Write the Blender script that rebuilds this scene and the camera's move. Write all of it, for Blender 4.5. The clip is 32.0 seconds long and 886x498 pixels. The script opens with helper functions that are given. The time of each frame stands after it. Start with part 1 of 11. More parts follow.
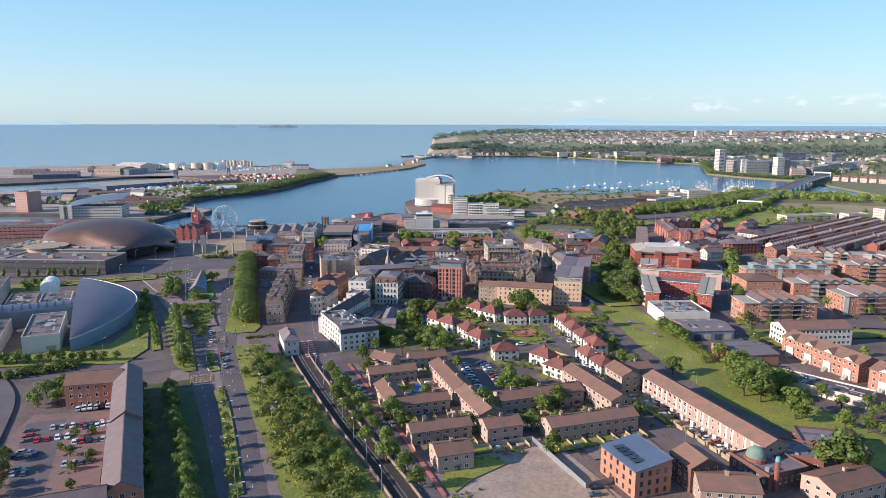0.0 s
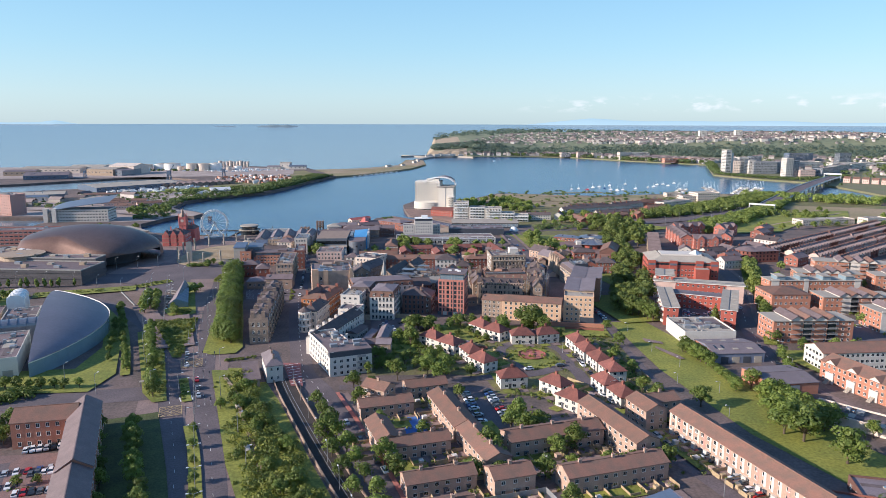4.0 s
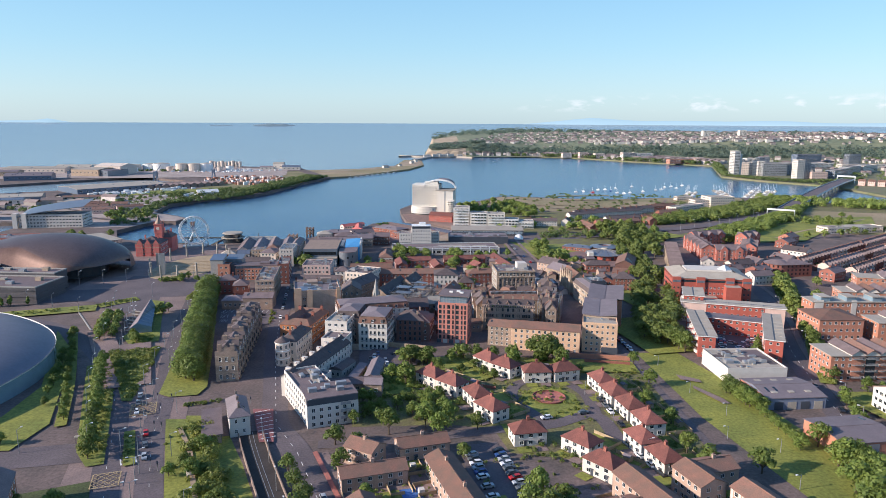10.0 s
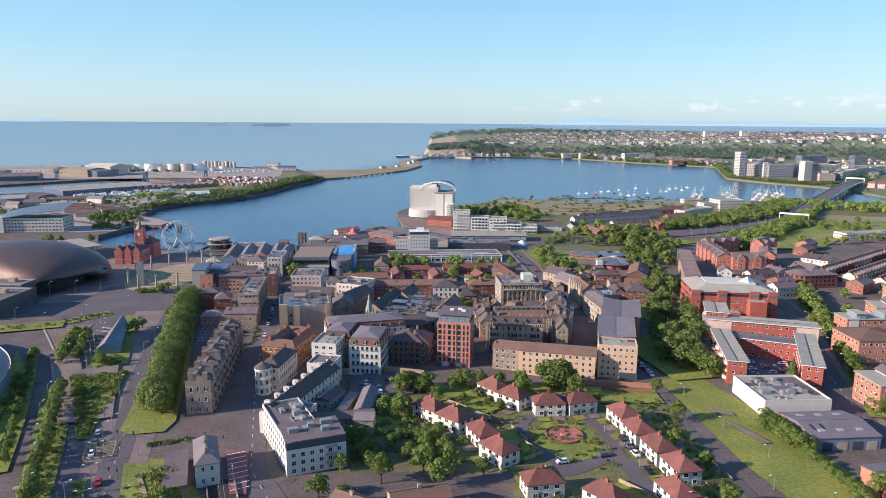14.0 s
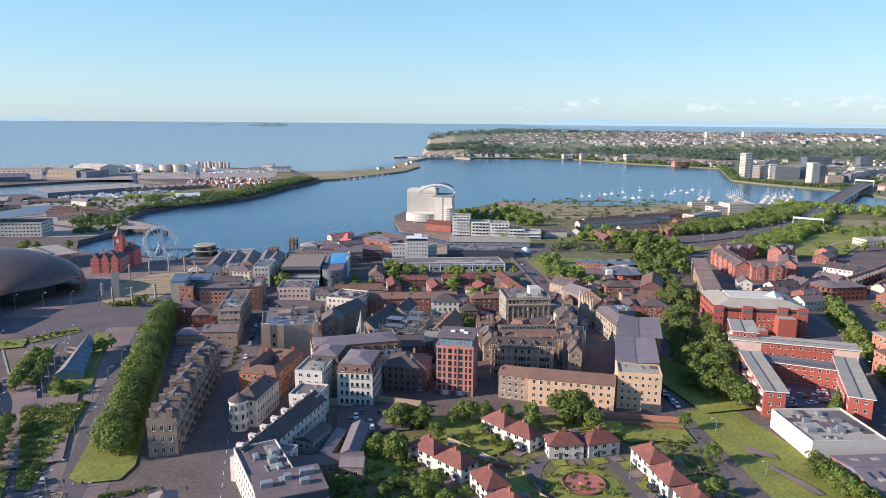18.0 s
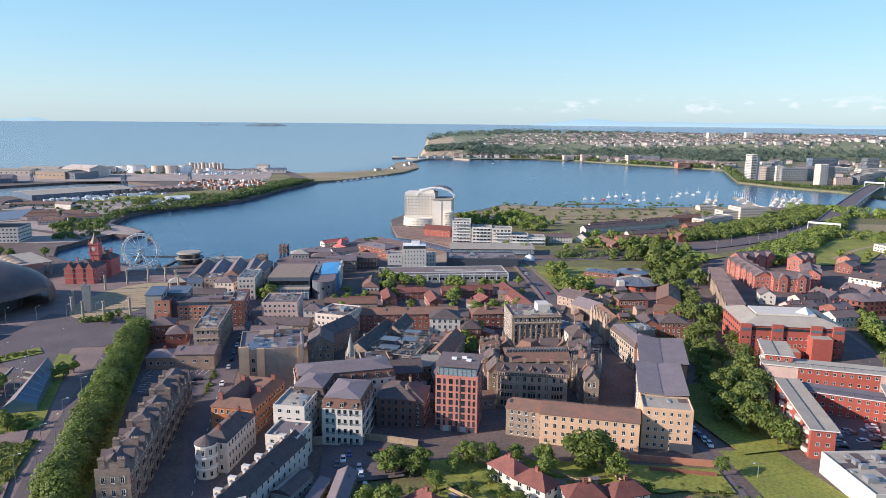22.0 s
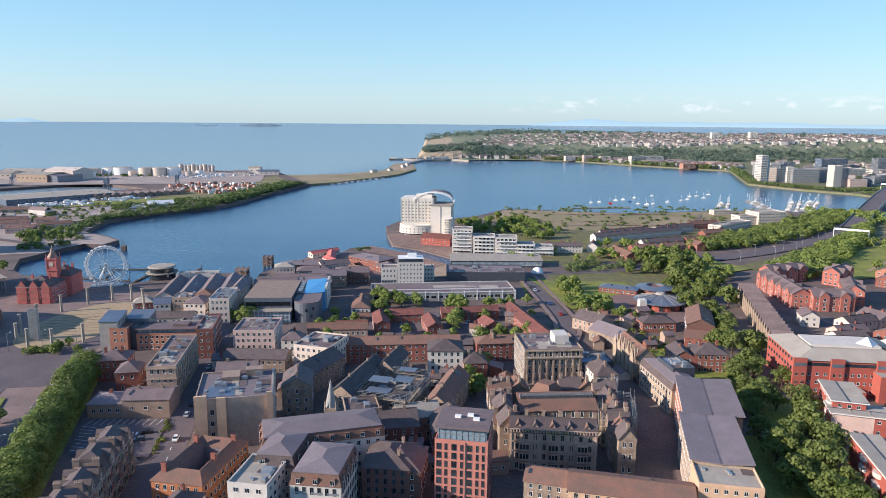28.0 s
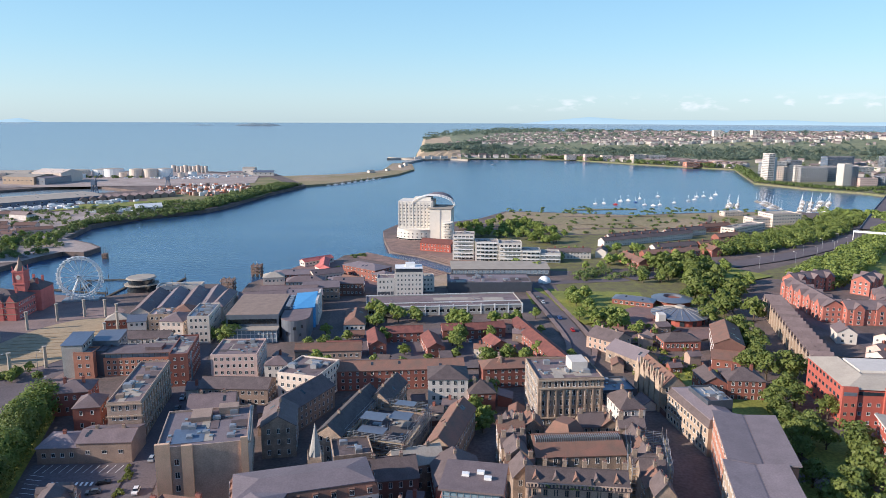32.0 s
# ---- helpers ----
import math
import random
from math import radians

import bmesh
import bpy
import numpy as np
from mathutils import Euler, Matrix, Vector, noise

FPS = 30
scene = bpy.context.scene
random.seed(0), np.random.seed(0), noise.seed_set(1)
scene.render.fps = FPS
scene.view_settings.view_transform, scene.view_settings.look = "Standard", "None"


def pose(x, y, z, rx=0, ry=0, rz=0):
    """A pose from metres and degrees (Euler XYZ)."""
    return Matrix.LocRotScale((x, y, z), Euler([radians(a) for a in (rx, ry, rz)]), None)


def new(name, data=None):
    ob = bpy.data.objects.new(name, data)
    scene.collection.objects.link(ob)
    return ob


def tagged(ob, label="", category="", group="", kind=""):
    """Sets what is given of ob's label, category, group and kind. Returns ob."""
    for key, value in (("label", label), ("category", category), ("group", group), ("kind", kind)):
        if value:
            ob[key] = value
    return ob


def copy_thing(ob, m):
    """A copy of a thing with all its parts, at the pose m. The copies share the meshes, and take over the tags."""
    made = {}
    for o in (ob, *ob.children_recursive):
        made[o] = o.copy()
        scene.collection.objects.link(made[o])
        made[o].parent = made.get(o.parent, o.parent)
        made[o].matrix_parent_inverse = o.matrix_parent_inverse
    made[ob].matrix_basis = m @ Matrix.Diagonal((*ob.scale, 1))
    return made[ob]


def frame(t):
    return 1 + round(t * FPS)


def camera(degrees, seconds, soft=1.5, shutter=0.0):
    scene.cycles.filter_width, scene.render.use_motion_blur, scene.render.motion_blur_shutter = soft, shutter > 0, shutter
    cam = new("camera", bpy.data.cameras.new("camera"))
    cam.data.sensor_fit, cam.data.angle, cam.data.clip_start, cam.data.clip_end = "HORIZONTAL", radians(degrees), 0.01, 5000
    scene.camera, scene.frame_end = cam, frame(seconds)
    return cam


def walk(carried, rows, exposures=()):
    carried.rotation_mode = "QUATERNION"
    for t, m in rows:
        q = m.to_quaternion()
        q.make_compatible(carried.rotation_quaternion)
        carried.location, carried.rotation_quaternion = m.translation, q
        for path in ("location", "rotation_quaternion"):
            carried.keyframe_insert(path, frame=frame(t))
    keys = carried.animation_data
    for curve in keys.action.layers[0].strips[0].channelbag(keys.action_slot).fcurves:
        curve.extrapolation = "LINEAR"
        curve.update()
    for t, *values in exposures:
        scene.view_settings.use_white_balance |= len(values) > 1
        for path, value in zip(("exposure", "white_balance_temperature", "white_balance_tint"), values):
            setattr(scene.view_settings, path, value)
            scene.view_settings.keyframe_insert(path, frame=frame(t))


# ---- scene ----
cam = camera(65.6, 32.0, soft=0.8)
PATH = [
    (0, pose(0.51, -2.05, 110.20, 79.495, 0, -0.570) @ pose(0, 0, 0, 0, 0, 0.10)),
    (2, pose(0.88, 14.68, 110.32, 79.490, 0, -0.528) @ pose(0, 0, 0, 0, 0, 0.11)),
    (4, pose(0.94, 31.89, 110.42, 79.473, 0, -0.531) @ pose(0, 0, 0, 0, 0, 0.13)),
    (6, pose(0.79, 49.33, 110.49, 79.451, 0, -0.569) @ pose(0, 0, 0, 0, 0, 0.17)),
    (8, pose(0.52, 66.82, 110.51, 79.430, 0, -0.630) @ pose(0, 0, 0, 0, 0, 0.22)),
    (10, pose(0.21, 84.26, 110.48, 79.412, 0, -0.706) @ pose(0, 0, 0, 0, 0, 0.28)),
    (12, pose(-0.10, 101.58, 110.39, 79.401, 0, -0.788) @ pose(0, 0, 0, 0, 0, 0.34)),
    (14, pose(-0.35, 118.76, 110.25, 79.399, 0, -0.871) @ pose(0, 0, 0, 0, 0, 0.40)),
    (16, pose(-0.52, 135.82, 110.06, 79.405, 0, -0.951) @ pose(0, 0, 0, 0, 0, 0.45)),
    (18, pose(-0.60, 152.78, 109.83, 79.420, 0, -1.024) @ pose(0, 0, 0, 0, 0, 0.50)),
    (20, pose(-0.59, 169.68, 109.58, 79.440, 0, -1.088) @ pose(0, 0, 0, 0, 0, 0.53)),
    (22, pose(-0.51, 186.59, 109.32, 79.461, 0, -1.144) @ pose(0, 0, 0, 0, 0, 0.55)),
    (24, pose(-0.39, 203.51, 109.09, 79.480, 0, -1.193) @ pose(0, 0, 0, 0, 0, 0.54)),
    (26, pose(-0.28, 220.48, 108.90, 79.489, 0, -1.237) @ pose(0, 0, 0, 0, 0, 0.51)),
    (28, pose(-0.24, 237.46, 108.78, 79.482, 0, -1.282) @ pose(0, 0, 0, 0, 0, 0.46)),
    (30, pose(-0.35, 254.39, 108.78, 79.449, 0, -1.333) @ pose(0, 0, 0, 0, 0, 0.36)),
    (32, pose(-0.71, 271.17, 108.93, 79.380, 0, -1.398) @ pose(0, 0, 0, 0, 0, 0.23)),
]
walk(cam, PATH, exposures=((0, 0.6, 5900, 10), (32, 0.6, 5900, 10)))

# ---- world and sun: early summer morning, sun low to the east and a little behind ----
SUN_EL, SUN_TO = radians(21.5), Vector((-0.966, -0.26, 0)).normalized()
world = bpy.data.worlds.new("sky")
scene.world = world
world.use_nodes = True
wn = world.node_tree.nodes
sky = wn.new("ShaderNodeTexSky")
sky.sky_type, sky.sun_disc = "NISHITA", False
sky.sun_elevation, sky.sun_rotation = SUN_EL, math.atan2(SUN_TO.x, SUN_TO.y)
sky.air_density, sky.dust_density, sky.ozone_density, sky.altitude = 1.0, 0.6, 2.0, 100
# a thin summer haze: the clear sky is mixed with a pale gradient, with small white clouds low over the land
wl = world.node_tree.links
co, sep, ramp_n, mixer = wn.new("ShaderNodeTexCoord"), wn.new("ShaderNodeSeparateXYZ"), wn.new("ShaderNodeValToRGB"), wn.new("ShaderNodeMix")
mixer.data_type = "RGBA"
mixer.inputs[0].default_value = 0.64
gain = wn.new("ShaderNodeMix")
gain.data_type, gain.blend_type = "RGBA", "MULTIPLY"
gain.inputs[0].default_value, gain.inputs[7].default_value = 1.0, (0.13, 0.13, 0.13, 1)
els = ramp_n.color_ramp.elements
els[0].position, els[0].color = 0.0, (0.535, 0.68, 0.725, 1)
els[1].position, els[1].color = 1.0, (0.075, 0.175, 0.41, 1)
for at, c in ((0.035, (0.51, 0.685, 0.75, 1)), (0.10, (0.395, 0.645, 0.765, 1)), (0.19, (0.30, 0.57, 0.76, 1)), (0.30, (0.185, 0.40, 0.64, 1)), (0.45, (0.13, 0.29, 0.55, 1))):
    e = els.new(at)
    e.color = c
cn, band, puff, cloud, cmix = wn.new("ShaderNodeTexNoise"), wn.new("ShaderNodeValToRGB"), wn.new("ShaderNodeValToRGB"), wn.new("ShaderNodeMath"), wn.new("ShaderNodeMix")
cmix.data_type, cloud.operation = "RGBA", "MULTIPLY"
stretch = wn.new("ShaderNodeVectorMath")
stretch.operation = "MULTIPLY"
stretch.inputs[1].default_value = (34, 34, 85)
cn.inputs["Scale"].default_value, cn.inputs["Detail"].default_value = 1.0, 5
be = band.color_ramp.elements
be[0].position, be[0].color = 0.014, (0, 0, 0, 1)
be[1].position, be[1].color = 0.018, (1, 1, 1, 1)
for at, c in ((0.026, (0.8, 0.8, 0.8, 1)), (0.038, (0, 0, 0, 1))):
    be.new(at).color = c
puff.color_ramp.elements[0].position, puff.color_ramp.elements[1].position = 0.53, 0.66
bank, over = wn.new("ShaderNodeMapRange"), wn.new("ShaderNodeMath")
bank.inputs["From Min"].default_value, bank.inputs["From Max"].default_value = 0.08, 0.24
over.operation = "MULTIPLY"
cmix.inputs[7].default_value = (0.82, 0.83, 0.82, 1)
wl.new(co.outputs["Generated"], sep.inputs[0])
wl.new(sep.outputs["Z"], ramp_n.inputs["Fac"])
wl.new(sep.outputs["Z"], band.inputs["Fac"])
wl.new(co.outputs["Generated"], stretch.inputs[0])
wl.new(stretch.outputs[0], cn.inputs["Vector"])
wl.new(cn.outputs["Fac"], puff.inputs["Fac"])
wl.new(sep.outputs["X"], bank.inputs["Value"])
wl.new(band.outputs["Color"], over.inputs[0])
wl.new(bank.outputs["Result"], over.inputs[1])
wl.new(over.outputs[0], cloud.inputs[0])
wl.new(puff.outputs["Color"], cloud.inputs[1])
wl.new(sky.outputs["Color"], gain.inputs[6])
wl.new(gain.outputs[2], mixer.inputs[6])
wl.new(ramp_n.outputs["Color"], mixer.inputs[7])
wl.new(cloud.outputs[0], cmix.inputs[0])
wl.new(mixer.outputs[2], cmix.inputs[6])
wl.new(cmix.outputs[2], wn["Background"].inputs["Color"])
wn["Background"].inputs["Strength"].default_value = 0.8
sun_data = bpy.data.lights.new("sun", "SUN")
sun_data.energy, sun_data.angle, sun_data.color = 5.0, radians(0.6), (1.0, 0.82, 0.65)
sun = new("sun", sun_data)
sun_way = Vector((SUN_TO.x * math.cos(SUN_EL), SUN_TO.y * math.cos(SUN_EL), math.sin(SUN_EL)))
sun.matrix_world = Matrix.Translation((0, 0, 400)) @ sun_way.to_track_quat("Z", "Y").to_matrix().to_4x4()


# ---- materials ----
MATS = {}


def mat(name, col, rough=0.85, var=0.18, scale=0.35, fine=6.0, bump=0.15, metal=0.0, rnd=0.0, spec=0.4, other=None, island=0.0):
    """A surface with stains (scale, per metre), grain (fine) and, per object, a slight change of tone (rnd)."""
    m = bpy.data.materials.new(name)
    m.use_nodes = True
    n, k = m.node_tree.nodes, m.node_tree.links
    b = n["Principled BSDF"]
    geo = n.new("ShaderNodeNewGeometry")

    def noise_at(s, detail):
        t = n.new("ShaderNodeTexNoise")
        t.inputs["Scale"].default_value, t.inputs["Detail"].default_value = s, detail
        k.new(geo.outputs["Position"], t.inputs["Vector"])
        return t

    def mix(kind, fac, a, c):
        x = n.new("ShaderNodeMix")
        x.data_type, x.blend_type = "RGBA", kind
        for sock, v in ((x.inputs[0], fac), (x.inputs[6], a), (x.inputs[7], c)):
            if hasattr(v, "is_linked"):
                k.new(v, sock)
            else:
                sock.default_value = v
        return x.outputs[2]

    def ramp(src, lo, hi):
        x = n.new("ShaderNodeMapRange")
        x.inputs["From Min"].default_value, x.inputs["From Max"].default_value = 0.3, 0.7
        x.inputs["To Min"].default_value, x.inputs["To Max"].default_value = lo, hi
        k.new(src, x.inputs["Value"])
        return x.outputs["Result"]

    big, small = noise_at(scale, 4), noise_at(fine, 3)
    second = other or tuple(c * (1 - 1.6 * var) for c in col)
    c = mix("MIX", ramp(big.outputs["Fac"], 0, 1), (*col, 1), (*second, 1))
    g = n.new("ShaderNodeCombineColor")
    r = ramp(small.outputs["Fac"], 1 - var, 1 + var)
    for i in range(3):
        k.new(r, g.inputs[i])
    c = mix("MULTIPLY", 1.0, c, g.outputs["Color"])
    if rnd or island:
        hsv = n.new("ShaderNodeHueSaturation")
        if rnd:
            src = n.new("ShaderNodeObjectInfo").outputs["Random"]
        else:
            src = geo.outputs["Random Per Island"]
        x = n.new("ShaderNodeMapRange")
        x.inputs["To Min"].default_value, x.inputs["To Max"].default_value = 1 - (rnd or island), 1 + (rnd or island)
        k.new(src, x.inputs["Value"])
        k.new(x.outputs["Result"], hsv.inputs["Value"])
        k.new(c, hsv.inputs["Color"])
        c = hsv.outputs["Color"]
    k.new(c, b.inputs["Base Color"])
    b.inputs["Roughness"].default_value, b.inputs["Metallic"].default_value = rough, metal
    b.inputs["Specular IOR Level"].default_value = spec
    if bump:
        u = n.new("ShaderNodeBump")
        u.inputs["Strength"].default_value, u.inputs["Distance"].default_value = bump, 0.1
        k.new(small.outputs["Fac"], u.inputs["Height"])
        k.new(u.outputs["Normal"], b.inputs["Normal"])
    MATS[name] = m
    return m


mat("soil", (0.185, 0.135, 0.122), var=0.25, scale=0.07, fine=0.9, other=(0.10, 0.082, 0.074))
mat("asphalt", (0.150, 0.122, 0.128), var=0.2, scale=0.06, fine=1.4, other=(0.108, 0.09, 0.096))
mat("paving", (0.27, 0.195, 0.175), var=0.18, scale=0.1, fine=1.5, other=(0.19, 0.14, 0.13))
mat("red_paving", (0.46, 0.17, 0.135), var=0.15, scale=0.1, fine=1.5)
mat("grass", (0.265, 0.265, 0.05), var=0.28, scale=0.06, fine=0.9, other=(0.15, 0.175, 0.038), bump=0.4)
mat("dry_grass", (0.29, 0.22, 0.115), var=0.2, scale=0.03, fine=0.6, other=(0.13, 0.15, 0.055), bump=0.4)
mat("leaf", (0.175, 0.22, 0.042), rough=0.6, var=0.22, scale=0.25, fine=2.0, rnd=0.28, other=(0.12, 0.175, 0.038), bump=0)
mat("leaf_wood", (0.25, 0.30, 0.07), rough=0.6, var=0.22, scale=0.12, fine=1.2, rnd=0.28, other=(0.17, 0.225, 0.055), bump=0)
mat("leaf_far", (0.16, 0.205, 0.065), rough=0.7, var=0.22, scale=0.05, fine=0.4, other=(0.115, 0.165, 0.055), bump=0)
mat("leaf_bright", (0.26, 0.275, 0.05), rough=0.55, var=0.28, scale=0.2, fine=2.0, other=(0.10, 0.145, 0.032), bump=0)
mat("bark", (0.11, 0.085, 0.06), var=0.2)
mat("brown_tile", (0.236, 0.122, 0.090), var=0.15, scale=0.3, fine=3, rnd=0.16, other=(0.165, 0.108, 0.084))
mat("red_tile", (0.235, 0.088, 0.07), var=0.18, scale=0.4, fine=3, rnd=0.18, other=(0.15, 0.062, 0.054))
mat("blue_slate", (0.085, 0.07, 0.074), rough=0.75, var=0.2, scale=0.5, fine=3, rnd=0.2, other=(0.12, 0.11, 0.11))
mat("mauve_roof", (0.195, 0.148, 0.148), rough=0.7, var=0.15, scale=0.3, fine=2.5, rnd=0.15)
mat("drab_render", (0.33, 0.245, 0.195), var=0.15, scale=0.3, fine=3, rnd=0.1, other=(0.25, 0.185, 0.15))
mat("cream_render", (0.68, 0.58, 0.50), var=0.1, scale=0.4, fine=4)
mat("pink_render", (0.66, 0.48, 0.42), var=0.1, scale=0.4, fine=4)
mat("shed_blue", (0.20, 0.23, 0.31), rough=0.5, var=0.1, scale=0.5, fine=4)
mat("pale_earth", (0.40, 0.29, 0.22), var=0.2, scale=0.05, fine=0.8, other=(0.3, 0.24, 0.15))
# hill_green and leaf_hill carry distance haze as a lighter, bluer base colour
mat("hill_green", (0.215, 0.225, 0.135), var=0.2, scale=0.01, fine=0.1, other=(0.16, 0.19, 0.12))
mat("dock_paving", (0.42, 0.345, 0.31), var=0.2, scale=0.03, fine=0.6, other=(0.29, 0.235, 0.21))
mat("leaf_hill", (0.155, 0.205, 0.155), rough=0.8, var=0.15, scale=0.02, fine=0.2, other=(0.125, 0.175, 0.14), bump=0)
mat("yellow_paint", (0.5, 0.38, 0.2), var=0.3, scale=0.5, fine=3)
mat("play_blue", (0.07, 0.17, 0.45), var=0.15, scale=0.3, fine=3)
mat("red_surface", (0.30, 0.12, 0.12), var=0.2, scale=0.3, fine=3)
mat("amber_brick", (0.50, 0.20, 0.09), var=0.15, scale=0.3, fine=4)
mat("warm_stone", (0.50, 0.365, 0.285), var=0.16, scale=0.25, fine=2.5, other=(0.36, 0.27, 0.215))
mat("red_flats", (0.46, 0.165, 0.125), var=0.12, scale=0.3, fine=4, rnd=0.08)
mat("seam_roof", (0.17, 0.165, 0.20), rough=0.5, var=0.08, scale=0.1, fine=0.8, metal=0.15)
mat("block_paving", (0.25, 0.15, 0.13), var=0.2, scale=0.15, fine=2, other=(0.17, 0.12, 0.115))
mat("old_copper", (0.22, 0.30, 0.25), var=0.2, scale=0.5, fine=4)
mat("tower_red", (0.56, 0.225, 0.175), var=0.1, scale=0.4, fine=5)
mat("terracotta", (0.56, 0.17, 0.15), var=0.12, scale=0.3, fine=4)
mat("shell_slate", (0.10, 0.095, 0.105), rough=0.5, var=0.12, scale=0.1, fine=0.9)
mat("slate", (0.138, 0.107, 0.104), rough=0.75, var=0.18, scale=0.4, fine=3, rnd=0.2)
mat("grey_roof", (0.215, 0.178, 0.19), rough=0.7, var=0.12, scale=0.2, fine=2, rnd=0.12)
mat("pale_roof", (0.40, 0.355, 0.30), var=0.1, scale=0.2, fine=2, rnd=0.08)
mat("blue_metal", (0.11, 0.15, 0.22), rough=0.4, var=0.08, scale=0.15, fine=1)
mat("steel_roof", (0.22, 0.245, 0.29), rough=0.38, var=0.06, scale=0.1, fine=0.8, metal=0.5)
mat("bronze", (0.175, 0.105, 0.085), rough=0.48, var=0.14, scale=0.08, fine=0.7, metal=0.4)
# same bronze for the shell's top, its sky reflection put into the colour
mat("bronze_sky_tint", (0.15, 0.108, 0.10), rough=0.42, var=0.12, scale=0.1, fine=0.9, metal=0.4)
mat("grey_brick", (0.47, 0.335, 0.265), var=0.12, scale=0.4, fine=4, rnd=0.1)
mat("buff_brick", (0.68, 0.45, 0.30), var=0.1, scale=0.3, fine=4, rnd=0.06)
mat("orange_brick", (0.46, 0.21, 0.14), var=0.12, scale=0.3, fine=4, rnd=0.08)
mat("red_brick", (0.29, 0.112, 0.085), var=0.13, scale=0.3, fine=4, rnd=0.1)
mat("bright_red", (0.41, 0.108, 0.08), var=0.1, scale=0.3, fine=4)
mat("dark_brick", (0.17, 0.09, 0.075), var=0.13, scale=0.3, fine=4, rnd=0.1)
mat("stone", (0.39, 0.295, 0.225), var=0.2, scale=0.4, fine=3, rnd=0.12, other=(0.2, 0.16, 0.13))
mat("sand_stone", (0.42, 0.325, 0.245), var=0.15, scale=0.4, fine=3, rnd=0.08)
mat("white_render", (0.62, 0.575, 0.525), var=0.06, scale=0.3, fine=3, rnd=0.05)
mat("hotel_white", (0.70, 0.655, 0.585), var=0.05, scale=0.3, fine=3)
mat("pink_panel", (0.50, 0.28, 0.24), var=0.08)
mat("concrete", (0.36, 0.35, 0.33), var=0.12, scale=0.3, fine=3)
mat("dark_cladding", (0.07, 0.08, 0.10), rough=0.5, var=0.1)
mat("blue_cladding", (0.10, 0.33, 0.62), rough=0.5, var=0.06)
mat("teal", (0.16, 0.36, 0.34), rough=0.5, var=0.06)
mat("timber_deck", (0.42, 0.32, 0.20), var=0.12, scale=0.3, fine=2)
mat("white_paint", (0.78, 0.78, 0.77), rough=0.5, var=0.04)
mat("grey_metal", (0.35, 0.36, 0.38), rough=0.45, var=0.06, metal=0.4)
mat("black_rubber", (0.02, 0.02, 0.02), var=0.1)
mat("road_paint", (0.7, 0.7, 0.68), var=0.08)
mat("cliff", (0.46, 0.36, 0.25), var=0.2, scale=0.05, fine=0.5)
mat("ballast", (0.06, 0.05, 0.045), var=0.2, scale=0.2, fine=2)
mat("mud", (0.25, 0.175, 0.14), var=0.2, scale=0.05, fine=0.6)
mat("quay_stone", (0.30, 0.19, 0.155), var=0.25, scale=0.15, fine=1.2, other=(0.17, 0.12, 0.10))
mat("heath", (0.36, 0.265, 0.175), var=0.2, scale=0.012, fine=0.3, other=(0.21, 0.19, 0.085), bump=0.3)
mat("bank_green", (0.15, 0.17, 0.075), var=0.2, scale=0.03, fine=0.3, other=(0.20, 0.17, 0.11))
mat("garden_ground", (0.19, 0.185, 0.055), var=0.3, scale=0.16, fine=1.1, other=(0.115, 0.098, 0.062), bump=0.4)
# lawn darkened in its colour to stand in for the apartments' shadow
mat("ground_ivy", (0.085, 0.105, 0.032), var=0.3, scale=0.12, fine=1.6, other=(0.05, 0.06, 0.026), bump=0.6)
mat("clay_plot", (0.43, 0.315, 0.26), var=0.2, scale=0.09, fine=0.8, other=(0.28, 0.215, 0.165))
mat("far_roofs", (0.27, 0.215, 0.205), var=0.15, island=0.45)
mat("far_walls", (0.52, 0.475, 0.45), var=0.15, island=0.4)
for cn, cc in (("car_white", (0.75, 0.75, 0.75)), ("car_silver", (0.42, 0.44, 0.46)), ("car_black", (0.02, 0.02, 0.025)), ("car_blue", (0.03, 0.07, 0.22)), ("car_red", (0.42, 0.02, 0.02)), ("car_grey", (0.11, 0.12, 0.13))):
    mat(cn, cc, rough=0.3, var=0.02, bump=0, spec=0.6)
mat("glass", (0.035, 0.045, 0.055), rough=0.12, var=0.25, scale=0.4, fine=1.0, bump=0, spec=0.7, rnd=0.5)
mat("pale_glass", (0.22, 0.30, 0.36), rough=0.12, var=0.1, scale=0.2, bump=0, spec=0.7)


def translucent_leaves(name, share=0.3):
    """Thin leaves let some of the sun through."""
    n, k = MATS[name].node_tree.nodes, MATS[name].node_tree.links
    b = n["Principled BSDF"]
    tr, mx = n.new("ShaderNodeBsdfTranslucent"), n.new("ShaderNodeMixShader")
    k.new(b.inputs["Base Color"].links[0].from_socket, tr.inputs["Color"])
    mx.inputs[0].default_value = share
    k.new(b.outputs[0], mx.inputs[1])
    k.new(tr.outputs[0], mx.inputs[2])
    k.new(mx.outputs[0], n["Material Output"].inputs["Surface"])


for leaves in ("leaf", "leaf_wood", "leaf_far", "leaf_bright", "leaf_hill"):
    translucent_leaves(leaves)
# island colour, with distance haze mixed in as grey-blue
mat("distance", (0.22, 0.30, 0.34), var=0.08, scale=0.02, fine=0.1, bump=0)
# backdrop ridge glows in near-sky blue, standing in for haze
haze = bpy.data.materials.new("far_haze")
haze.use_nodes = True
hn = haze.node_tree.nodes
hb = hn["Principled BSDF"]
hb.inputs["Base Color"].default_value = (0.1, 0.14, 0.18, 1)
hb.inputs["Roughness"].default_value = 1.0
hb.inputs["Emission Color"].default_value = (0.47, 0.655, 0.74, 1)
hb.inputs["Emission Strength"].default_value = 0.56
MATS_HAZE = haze


